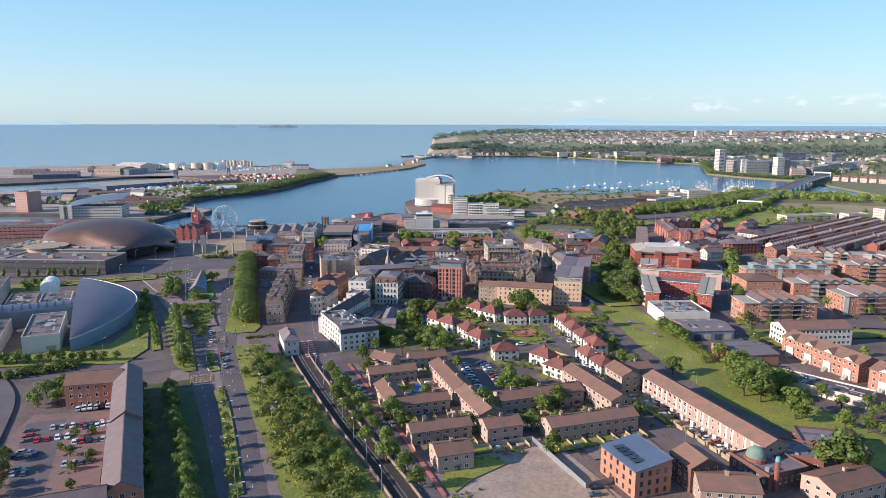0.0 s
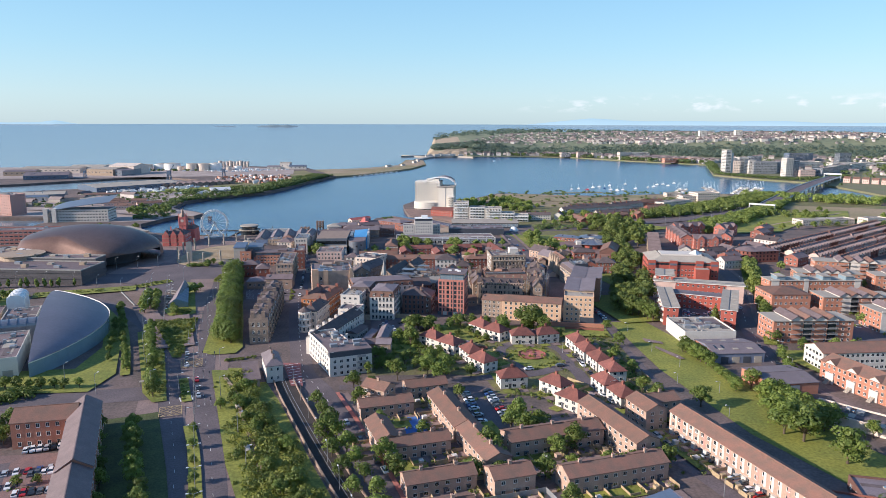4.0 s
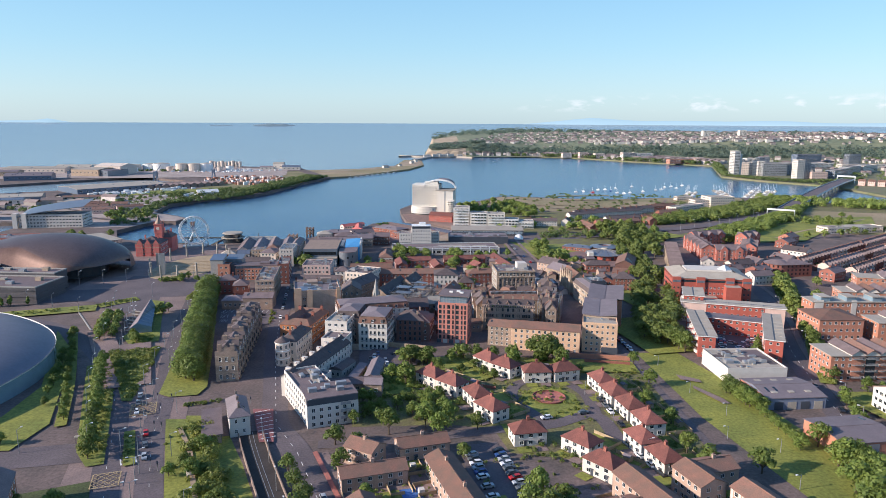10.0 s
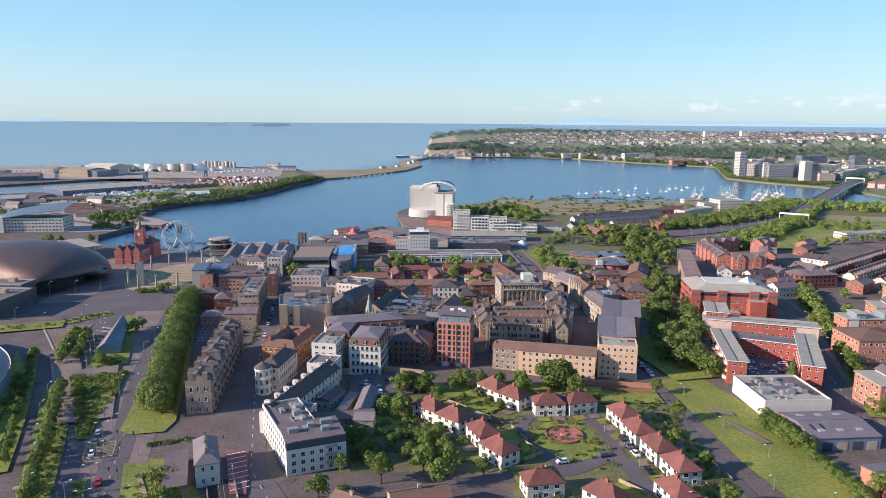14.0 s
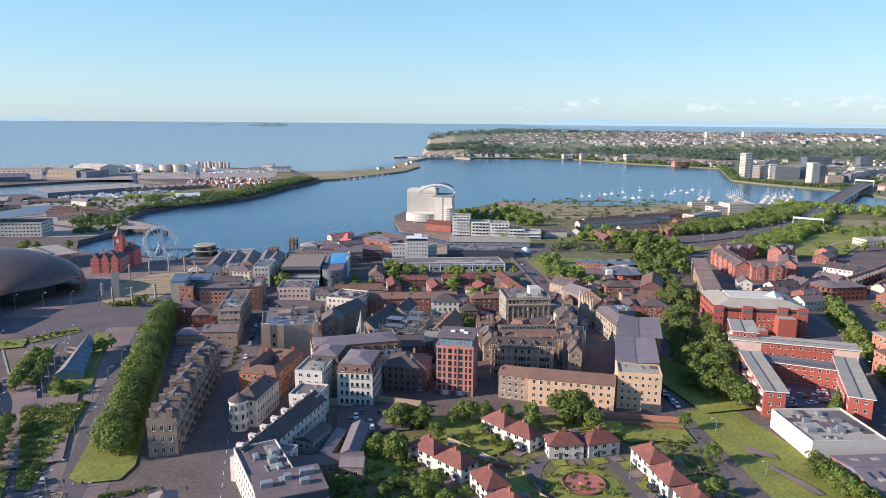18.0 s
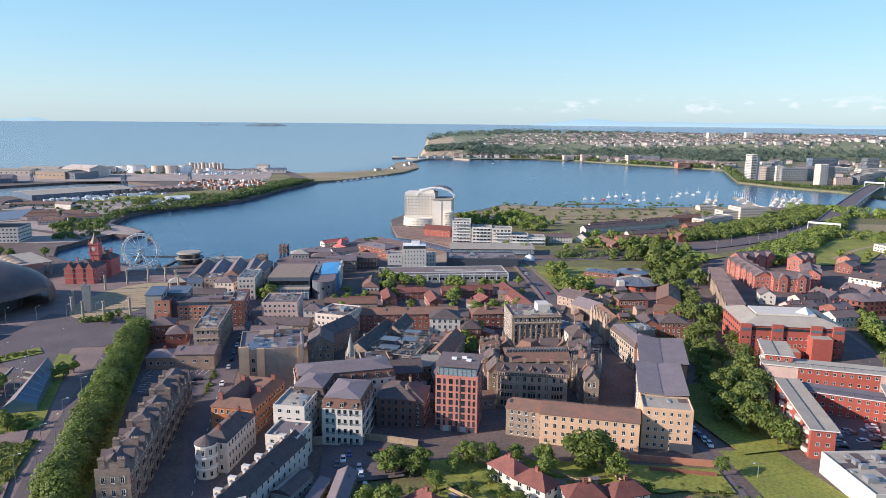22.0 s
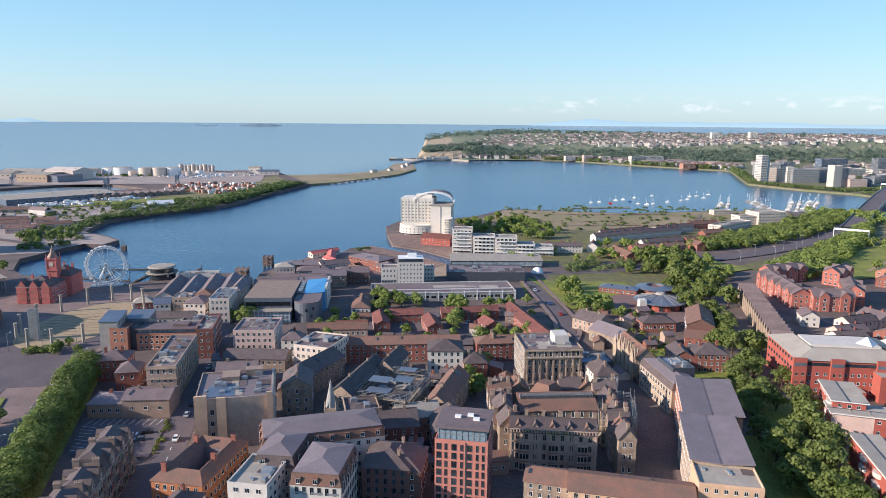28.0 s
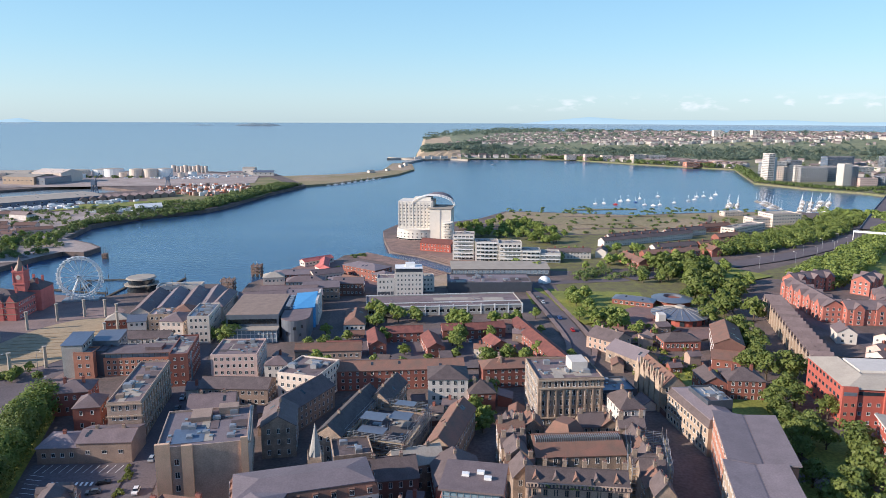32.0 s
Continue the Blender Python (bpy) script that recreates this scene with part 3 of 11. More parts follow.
def tree_parts(seed, kind, far=False):
    """Trunk and crown, of a tree 10 m high."""
    rng = np.random.default_rng(seed)
    me, lobes = Mesh(), []
    me.cyl(0, 0, -0.3, 3.2, 0.32, 0.2, 7, cap=False)
    if kind == "tall":
        lobes = [((rng.uniform(-0.5, 0.5), rng.uniform(-0.5, 0.5), z), (w, w, 1.5)) for z, w in ((2.6, 1.3), (4.0, 1.7), (5.6, 1.8), (7.2, 1.5), (8.7, 0.9))]
        me.cyl(0, 0, 3.2, 8.5, 0.2, 0.06, 6)
    elif kind == "cone":
        lobes = [((0, 0, z), (w, w, 1.2)) for z, w in ((1.6, 2.3), (3.0, 2.2), (4.4, 1.8), (5.9, 1.4), (7.3, 1.0), (8.8, 0.55))]
        me.cyl(0, 0, 3.2, 9, 0.2, 0.05, 6)
    else:
        for i in range(9):
            a, rr = i * 2.4 + rng.uniform(-0.3, 0.3), rng.uniform(1.6, 3.0)
            z = rng.uniform(2.6, 7.4)
            lobes.append(((rr * math.cos(a), rr * math.sin(a), z), (rng.uniform(1.4, 2.1), rng.uniform(1.4, 2.1), rng.uniform(1.2, 1.8))))
            me.rod((0, 0, 1.6 + i * 0.12), (rr * 0.8 * math.cos(a), rr * 0.8 * math.sin(a), z - 0.3), 0.09)
        lobes += [((0, 0, 7.8), (2.0, 2.0, 1.9)), ((0.3, 0.2, 5.6), (2.6, 2.6, 2.2))]
    if kind == "lime":
        lobes = [((0, 0, 5.0), (3.2, 3.2, 4.7)), ((0, 0, 3.6), (3.5, 3.5, 3.4))] + [((2.1 * math.cos(k * 1.3), 2.1 * math.sin(k * 1.3), rng.uniform(3.5, 7.5)), (1.35, 1.35, 1.5)) for k in range(6)]
    p, d = crown_points(rng, 440 if far else 1900 if kind == "lime" else 1050, lobes)
    return me.data("trunk", ["bark"]), leaf_data("crown", p, d, 0.82 if far else 0.3 if kind == "lime" else 0.44, rng, "leaf_wood" if far else "leaf")


TREES = {k: [tree_parts(s, k) for s in range(5 if k == "round" else 2)] for k in ("round", "tall", "cone", "lime")}
FAR_KINDS = {k: [tree_parts(s, k, True) for s in range(4 if k == "round" else 2)] for k in ("round", "tall", "cone", "lime")}
trng, FAR_TREES = random.Random(7), []


def tree(x, y, h, kind="round", label="leafy green broadleaved tree with a bark-brown trunk", wide=1.0, z=0.0):
    if (y > 425 and kind != "lime") or x > 195 or x < -185:
        FAR_TREES.append((x, y, h, kind))
        return None
    t = root("tree", label, "tree", x, y, z, trng.uniform(0, 360))
    s = h / 10
    m = Matrix.Diagonal((s * wide, s * wide, s, 1))
    a, b = trng.choice(TREES[kind])
    part("trunk", a, None, t, m=m)
    part("crown", b, None, t, m=m)
    return t


def tree_line(p, q, n, h0, h1, kind="round", jit=1.0, wide=1.0):
    for i in range(n):
        f = (i + 0.5) / n
        tree(p[0] + (q[0] - p[0]) * f + trng.uniform(-jit, jit), p[1] + (q[1] - p[1]) * f + trng.uniform(-jit, jit), trng.uniform(h0, h1), kind, wide=wide)


def inside(x, y, pts):
    c = False
    for (x0, y0), (x1, y1) in zip(pts, [*pts[1:], pts[0]]):
        if (y0 > y) != (y1 > y) and x < (x1 - x0) * (y - y0) / (y1 - y0) + x0:
            c = not c
    return c


def scatter(pts, n, rng):
    xs, ys, out = [p[0] for p in pts], [p[1] for p in pts], []
    while len(out) < n:
        x, y = rng.uniform(min(xs), max(xs)), rng.uniform(min(ys), max(ys))
        if inside(x, y, pts):
            out.append((x, y))
    return out


def grove(name, spots, label):
    """Trees too many to count, as one mass of trunks and crowns."""
    vs, fs, ms, base = [], [], [], 0
    for x, y, h, kind in spots:
        s = h / 10
        m = np.array(pose(x, y, 0, 0, 0, trng.uniform(0, 360)) @ Matrix.Diagonal((s * 1.1, s * 1.1, s, 1)))
        for mi, d in enumerate(trng.choice((FAR_KINDS if y > 600 or h < 9 else TREES)[kind])):
            co = np.empty(len(d.vertices) * 3)
            d.vertices.foreach_get("co", co)
            vs.append(co.reshape(-1, 3) @ m[:3, :3].T + m[:3, 3])
            fs += [tuple(base + i for i in p.vertices) for p in d.polygons]
            ms += [mi] * len(d.polygons)
            base += len(d.vertices)
    d = bpy.data.meshes.new(name)
    d.from_pydata(np.concatenate(vs).tolist(), [], fs)
    d.materials.append(MATS["bark"])
    d.materials.append(MATS["leaf_wood"])
    d.polygons.foreach_set("material_index", ms)
    return tagged(new(name, d), label, "trees", "", "stuff")


def copse(pts, n, h0, h1, kind="round", wide=1.0, one=""):
    spots = scatter(pts, n, trng)
    if one:
        return grove("grove", [(x, y, trng.uniform(h0, h1), kind) for x, y in spots], one)
    for x, y in spots:
        tree(x, y, trng.uniform(h0, h1), kind, wide=wide)


def thicket(name, pts, n, r0, r1, label, leaves=60, size=0.6, mt="leaf", flat=0.8, z=0.0, ground=None):
    """Shrubs or far woods as one mass of leaf clumps."""
    rng, prng = np.random.default_rng(int(abs(pts[0][0]) * 7 + n)), random.Random(n)
    ps, ds = [], []
    for x, y in scatter(pts, n, prng):
        r = prng.uniform(r0, r1)
        zz = ground(x, y) if ground else z
        p, d = crown_points(rng, leaves, [((x, y, zz + r * flat * 0.6), (r, r, r * flat)), ((x + prng.uniform(-r, r) * 0.6, y + prng.uniform(-r, r) * 0.6, zz + r * flat * 0.9), (r * 0.7, r * 0.7, r * flat * 0.6))])
        ps.append(p)
        ds.append(d)
    return tagged(new(name, leaf_data(name, np.concatenate(ps), np.concatenate(ds), size, rng, mt)), label, "vegetation", "", "stuff")


# ---- land and water ----
def sea():
    """One sheet of water, rising very slightly far out so that it meets the sky at the horizon."""
    me = Mesh()
    rs = [0, 300, 700, 1200, 1800, 2400, 2800, 3200, 3600, 4000, 4300, 4600, 4850]
    n = 72
    for r in rs:
        for a in range(n):
            u = max(0.0, (r - 2400) / 2450)
            me.v.append((r * math.cos(a * math.tau / n), r * math.sin(a * math.tau / n) + 60, -4 + 93 * u ** 1.6))
    for i in range(len(rs) - 1):
        for a in range(n):
            b = (a + 1) % n
            me.f.append((i * n + a, (i + 1) * n + a, (i + 1) * n + b, i * n + b))
    me.m = [0] * len(me.f)
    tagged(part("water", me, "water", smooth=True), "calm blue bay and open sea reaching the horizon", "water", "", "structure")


sea()
MAIN = [(-1600, -300), (1500, -300), (1500, 930), (640, 970), (560, 1030), (480, 1085), (450, 1098), (370, 1096), (320, 1087), (245, 1068), (190, 1080), (120, 1100), (95, 1100), (60, 1040), (25, 1010), (-32, 992), (-44, 950), (-40, 905), (-32, 848), (-28, 838), (-8, 822), (19, 784), (18, 754), (-16, 800), (-40, 826), (-50, 836), (-68, 824), (-72, 806), (-82, 806), (-96, 790), (-100, 766), (-113, 744), (-121, 726), (-119, 694), (-128, 696), (-141, 725), (-178, 724), (-193, 712), (-191, 699), (-201, 691), (-218, 692), (-242, 700), (-264, 709), (-287, 717), (-303, 735), (-321, 774), (-317, 790), (-313, 817), (-305, 842), (-285, 838), (-282, 862), (-298, 880), (-324, 900), (-336, 910), (-343, 950), (-349, 985), (-326, 1053), (-270, 1112), (-258, 1150), (-240, 1290), (-205, 1440), (-310, 1692), (-543, 1779), (-1000, 1671), (-1600, 1600)]
MAIN += [(-1600, 1150), (-850, 1180), (-737, 1248), (-573, 1436), (-447, 1343), (-520, 1285), (-590, 1165), (-654, 1115), (-760, 1060), (-1600, 1000), (-1600, 830), (-430, 825), (-430, 760), (-1600, 740)]
slab("ground", MAIN, 0, "soil", 7, "town ground of paving, soil and patchy grass", "ground")
RIGHT = [(60, 2290), (243, 2316), (419, 2246), (552, 2053), (718, 1866), (596, 1510), (640, 1400), (692, 1332), (705, 1237), (694, 1060), (1600, 1060), (3200, 1200), (3200, 2700), (60, 2700)]
slab("ground_far_bank", RIGHT, -1, "bank_green", 6, "flat land across the river mouth", "ground")


def hill(x, y):
    """Height of the headland and the ridge behind the town across the bay."""
    shore = 2290 - max(0.0, (x - 400)) * 0.12
    run = 45 if x < 70 else min(330, 45 + (x - 70) * 1.1)
    u = min(1.0, max(0.0, (y - shore) / run))
    s = (0.55 * min(1.0, 1.6 * u) + 0.45 * min(1.0, max(0.0, (y - shore) / 260))) if x < 120 else u * u * (3 - 2 * u)
    w = min(1.0, max(0.0, (x + 32) / 22))
    return (38 * (0.72 + 0.28 * min(1.0, max(0.0, (x + 30) / 160))) + 14 * min(1.0, max(0.0, (x - 300) / 700)) + 6 * math.sin(x * 0.004) + 9 * math.sin(x * 0.0021 + y * 0.0017) + 5 * math.sin(y * 0.006)) * s * w - 2


def hills():
    me, nx, ny = Mesh(), 120, 70
    for j in range(ny):
        for i in range(nx):
            x = -34 + 3000 * (i / (nx - 1)) ** 1.5
            y0 = 2278 - max(0.0, x - 400) * 0.12
            y = y0 + (4700 - y0) * (j / (ny - 1)) ** 1.9
            if x * x + y * y > 4750 ** 2:
                k = 4750 / math.hypot(x, y)
                x, y = x * k, y * k
            me.v.append((x, y, hill(x, y) + (2.5 * math.sin(x * 0.35) * math.sin(y * 0.3) if x < 90 and 2285 < y < 2360 else 0)))
    for j in range(ny - 1):
        for i in range(nx - 1):
            a = j * nx + i
            me.f.append((a, a + 1, a + nx + 1, a + nx))
            zs = [me.v[k][2] for k in me.f[-1]]
            me.m.append(1 if me.v[a][0] < 95 and max(zs) - min(zs) > 2.2 and min(zs) < 36 else 0)
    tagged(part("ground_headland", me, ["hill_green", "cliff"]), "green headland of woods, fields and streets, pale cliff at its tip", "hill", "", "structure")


hills()

# ---- roads, paving, grass ----
GA = 17.0  # the street grid of the estate


def grass(pts, z=0.03, mt="grass", label="mown grass with worn patches", name="lawn"):
    return slab(name, pts, z, mt, 0.0, label, "grass")


for pts, mt_g, lab in (([(-40, 905), (-31, 848), (-8, 824), (30, 776), (110, 780), (112, 800), (26, 836), (32, 885), (8, 905)], "quay_stone", "reddish quay paving below the hotel"), ([(-110, 746), (-98, 782), (-82, 805), (-67, 800), (-36, 762), (-8, 733), (-8, 716), (-110, 716)], "block_paving", "brownish quay paving")):
    slab("quay_paving", pts, 0.002, mt_g, 0.0, lab, "paving")
slab("spit_ground", [(-345, 790), (-316, 800), (-312, 818), (-304, 841), (-287, 839), (-284, 861), (-299, 878), (-325, 898), (-338, 911), (-344, 950), (-420, 985), (-620, 960), (-620, 850), (-425, 832), (-420, 800)], 0.002, "dock_paving", 0.0, "mauve-grey paved dock estate with dusty plots", "paving")
for pts, lab in (([(-34, 376), (-10, 386), (16, 400), (62, 392), (94, 392), (96, 330), (92, 284), (64, 276), (44, 296), (26, 300), (22, 318), (6, 322), (-30, 320)], "gardens and hedged lawns round the semi-detached houses"), ([(-100, 330), (-84, 330), (-72, 312), (-62.5, 293), (-39.5, 240), (-14.5, 186), (-4, 160), (-36, 160), (-70, 240)], "rough grass of the railway bank"), ([(45, 775), (120, 760), (210, 800), (300, 895), (420, 1000), (440, 1060), (400, 1000), (300, 930), (140, 925), (60, 960), (35, 900)], "rough grass under the trees by the marsh"), ([(225, 745), (300, 715), (420, 800), (560, 900), (640, 1000), (600, 1045), (500, 1000), (420, 905), (300, 800)], "rough grass bank beside the main road"), ([(84, 630), (110, 604), (164, 610), (180, 700), (200, 760), (120, 745), (86, 720)], "worn school grass")):
    grass(pts, 0.002, "grass" if "railway" in lab else "garden_ground", lab)
ribbon("pavement", [(-38, 130), (-64, 187), (-95, 275), (-110, 325), (-124, 380), (-140, 440), (-160, 520), (-172, 575)], 34, 0.03, "paving", "pale paved strip of the boulevard", "pavement", 0.1)
ribbon("road", [(-44, 130), (-66, 187), (-85, 242), (-104, 287), (-120, 330), (-138, 365), (-160, 398), (-185, 427), (-215, 450), (-260, 465), (-420, 480)], 8.5, 0.06, "asphalt", "asphalt carriageway of the boulevard", "road")
ribbon("road", [(-32, 130), (-54, 187), (-76, 250), (-97, 305), (-110, 350), (-124, 395), (-136, 440), (-150, 500), (-160, 540), (-190, 560)], 8.5, 0.065, "asphalt", "asphalt carriageway of the boulevard", "road")
ribbon("road", [(-330, 250), (-230, 275), (-160, 292), (-104, 304), (-80, 318), (-58, 326)], 15, 0.055, "asphalt", "wide cross street with faded markings", "road")
ribbon("road", [(20, 110), (-3, 186), (-27, 253), (-46, 300), (-58, 322), (-66, 356), (-76, 400), (-88, 464), (-98, 530), (-112, 600)], 10, 0.05, "asphalt", "narrow old town street between tall buildings", "road")
ribbon("pavement", [(26, 110), (5, 186), (-19, 253), (-38, 300)], 5, 0.035, "paving", "pavement along the old street", "pavement", 0.1)
ribbon("road", [(-420, 500), (-300, 490), (-230, 500), (-180, 530), (-165, 560), (-170, 620)], 12, 0.052, "asphalt", "curved road in front of the arts centre", "road")
slab("plaza", [(-240, 520), (-175, 540), (-160, 580), (-175, 660), (-205, 689), (-242, 697), (-262, 640), (-238, 600)], 0.04, "paving", 0.0, "pale paved public square", "pavement")
ribbon("road", [(215, 640), (218, 560), (210, 501), (192, 450), (175, 404), (160, 350), (152, 310), (160, 275), (178, 248), (230, 200)], 9, 0.05, "asphalt", "asphalt street beside apartment blocks", "road")
ribbon("pavement", [(222, 640), (225, 560), (217, 501), (199, 450), (182, 404), (167, 350), (160, 312), (168, 279), (184, 254)], 3, 0.04, "paving", "pavement beside apartment blocks", "pavement", 0.1)
grass([(98, 402), (118, 402), (128, 360), (134, 320), (140, 275), (160, 225), (190, 190), (150, 190), (128, 228), (114, 262), (102, 328)], label="long mown green with uneven sunlit turf")
ribbon("pavement", [(93, 415), (94, 360), (96, 304), (99, 252), (112, 215)], 3, 0.05, "asphalt", "tarred footpath along the green", "path")
ribbon("road", [(-40, 306), (-8, 310), (24, 318), (44, 322), (62, 330), (66, 300), (74, 262), (88, 225), (96, 195)], 6, 0.045, "asphalt", "estate road with parked cars", "road")
ribbon("road", [(44, 322), (34, 340), (32, 352), (38, 364), (52, 366), (62, 352), (62, 330)], 5, 0.047, "asphalt", "round close in front of white houses", "road")
grass([(36, 338), (40, 330), (52, 328), (58, 336), (58, 350), (52, 358), (42, 358), (36, 350)], label="round lawn in the middle of the close")
slab("car_park", [(8, 305), (22, 308), (30, 268), (15, 264)], 0.042, "asphalt", 0.0, "asphalt car park of the estate", "car park")
slab("waste_plot", [(8, 214), (40, 226), (58, 180), (60, 150), (0, 150)], 0.035, "clay_plot", 0.0, "bare reddish earth of a cleared plot", "ground")
# asphalt sheets that also put the arts centre's cast shadow into the ground
slab("apron", [(-262, 520), (-215, 528), (-186, 531), (-174, 512), (-166, 480), (-176, 470), (-200, 492), (-262, 505)], 0.06, "asphalt", 0.0, "dark asphalt apron and lay-by below the square, standing in for cast shade too", "road")
slab("apron", [(-215, 566), (-178, 563), (-162, 540), (-152, 510), (-176, 507), (-215, 529)], 0.06, "asphalt", 0.0, "dark asphalt road junction below the square, standing in for cast shade too", "road")
slab("pond", [(-209, 476), (-185, 480), (-176, 442), (-182, 437)], 0.05, "mud", 0.0, "drained brown basin with a stone rim", "basin")
for p, q in (((-209, 476), (-182, 437)), ((-182, 437), (-176, 442)), ((-176, 442), (-185, 480))):
    ribbon("basin_rim", [p, q], 0.7, 0.4, "concrete", "pale stone rim of the basin", "kerb", 0.5)
for gx, gy, gl, gw in ((96, 690, 40, 34), (70, 700, 14, 30)):
    grass([(gx - gl / 2, gy - gw), (gx + gl, gy - gw * 0.8), (gx + gl, gy + gw * 0.3), (gx - gl / 2, gy + gw * 0.4)], label="playing field of a school")
grass([(60, 1000), (140, 930), (300, 920), (430, 1000), (450, 1090), (370, 1090), (320, 1081), (245, 1062), (190, 1074), (120, 1093), (96, 1092)], 0.03, "heath", "dry reed beds and rough grass by the bay", "reed_bed")
grass([(420, 760), (900, 740), (1200, 900), (620, 950), (470, 900)], 0.03, "dry_grass", "rough meadow beside the river", "meadow")
grass([(-330, 1100), (-300, 1160), (-240, 1250), (-230, 1440), (-300, 1600), (-400, 1500), (-420, 1300)], 0.03, "dry_grass", "rough grass along the dock edge", "meadow")
ribbon("road", [(60, 535), (66, 560), (76, 600), (72, 680), (70, 720), (140, 735)], 9, 0.05, "asphalt", "main road towards the bridge", "road")

# ---- railway in its cutting ----
rw = [(16, 120), (-9, 186), (-34, 240), (-57, 293), (-66, 316)]
ribbon("railway", rw, 8, 0.06, "ballast", "single railway on dark ballast", "railway")
for off in (-0.72, 0.72):
    ribbon("rail", [(x + off, y) for x, y in rw], 0.14, 0.22, "grey_metal", "worn steel rail", "rail", 0.15)
for off in (-4.4, 4.4):
    ribbon("railway_wall", [(x + off, y) for x, y in rw], 0.35, 1.3, "drab_render", "old grey-brown wall along the railway", "wall", 1.6)

# ---- the estate: flats in brown brick ----
FL = "long grey-brown brick block of flats with brown tiled roof"
for x, y, L, W, a, h, fl in ((99.5, 234, 66, 9, -72, 8, 3), (63.8, 257, 36, 9, -70, 8, 3), (78.6, 271, 13, 9, -72, 8, 3)):
    b = building("flats", FL, x, y, L, W, a, h, "grey_brick", "brown_tile", "gable", 2.0, fl, 3.0, (1.3, 1.3), "FR", category="flats", group="estate flats", doors=int(L / 8))
    if L > 50:
        for i in range(22):
            u = -L / 2 + 0.25 + i * 3.0
            me = Mesh()
            me.box(u, -W / 2 - 0.05, 2.9, u + 0.9, -W / 2, 7.7)
            part("panel", me, ("white_render", "cream_render", "pink_panel", "white_render")[i % 4], b, "faded coloured facing panel")
            if i % 2 == 0:
                me = Mesh()
                me.box(u + 1.0, -W / 2 - 0.9, 0, u + 2.8, -W / 2, 2.5)
                part("porch", me, "white_render", b, "white porch")
for x, y, L, W, a, h in ((40.8, 253.3, 34.7, 10, GA, 6), (55.7, 229.4, 34.5, 9, GA, 6), (23.2, 225.4, 13.2, 9, GA, 6), (6.5, 272, 32, 9, -72, 6), (16.2, 244.7, 26, 9, -70, 6), (5.4, 206, 12, 10, GA, 6), (1.5, 225.3, 22, 8, GA, 5), (-17.8, 254, 18, 8, -70, 6), (-18.8, 280.5, 20.5, 8, GA, 5), (-5.9, 248.4, 22, 8, GA, 5), (-3.9, 299.3, 17, 8, GA, 5), (-22.5, 294, 11, 8, -30, 6), (86, 279, 12, 9, GA, 7), (86, 184, 17, 12, -8, 6), (122, 186, 20, 12, 20, 6)):
    building("house_row", "two-storey brown brick house row with tiled roof", x, y, L, W, a, h, "grey_brick", "brown_tile", "gable", 1.9, 2, 3.4, (1.3, 1.2), "FRK", category="houses", group="estate house rows", doors=max(1, int(L / 7)), chim=max(1, int(max(L, W) / 11)), chim_mat="grey_brick")

# modern brick block with blue roof, brown block, low brick hall
t = building("brick_flats", "orange brick block with blue metal roof and solar panels", 62.2, 194.8, 18, 13, -70, 9, "orange_brick", "blue_metal", "mono", 2.0, 3, 3.0, (1.0, 1.6), "FRK", frame_mat="dark_cladding")
for i in range(5):
    me = Mesh()
    me.box(-6 + i * 2.4, -4.5, 9.75, -4 + i * 2.4, 0.5, 9.95)
    part("solar_panel", me, "glass", t, m=Matrix.Translation((0, 0, 0)))
building("brick_flats", "brown brick block with gabled tile roof", 80.8, 194.5, 11, 11, -75, 8, "dark_brick", "brown_tile", "gable", 2.4, 3, 2.8)
building("hall", "long low dark brick hall with flat roof", 134.7, 215, 20, 15, -14, 4, "dark_brick", "grey_roof", "flat", 0, 1, 4)

# ---- white semi-detached houses with red hipped roofs ----
SEMI = "white rendered semi-detached house with red hipped tile roof"
semi = building("semi_house", SEMI, 0, 0, 11.6, 7.8, 0, 4.9, "white_render", "red_tile", "hip", 2.9, 2, 3.6, (1.5, 1.3), "FRK", category="house", group="white semi houses", doors=2)
chimney(semi, 0, 0, 7.6)
first = True
for x, y, a in ((32.9, 309, 10), (50.4, 301, -50), (54.5, 286, -50), (70.6, 357, -77), (72.4, 344, -79), (75.4, 331, -79), (78, 318, -79), (71.5, 303, -75), (75, 290, -75), (24.6, 382.2, -52), (31.7, 374, -45), (44.3, 367, 4), (56.5, 368.6, 16), (17.4, 342, -68), (21.9, 329.5, -55), (-0.8, 362.7, -44), (7.6, 353.9, -44)):
    if first:
        semi.matrix_basis, first = pose(x, y, 0, 0, 0, a), False
    else:
        copy_thing(semi, pose(x, y, 0, 0, 0, a))

# ---- boulevard apartments ----
AP = "orange brick apartment range with grey pitched roof"
building("apartments", AP, -135, 259, 20, 12, 12, 9.5, "orange_brick", "brown_tile", "gable", 3.0, 3, 3.0, (1.2, 1.5), "FK")

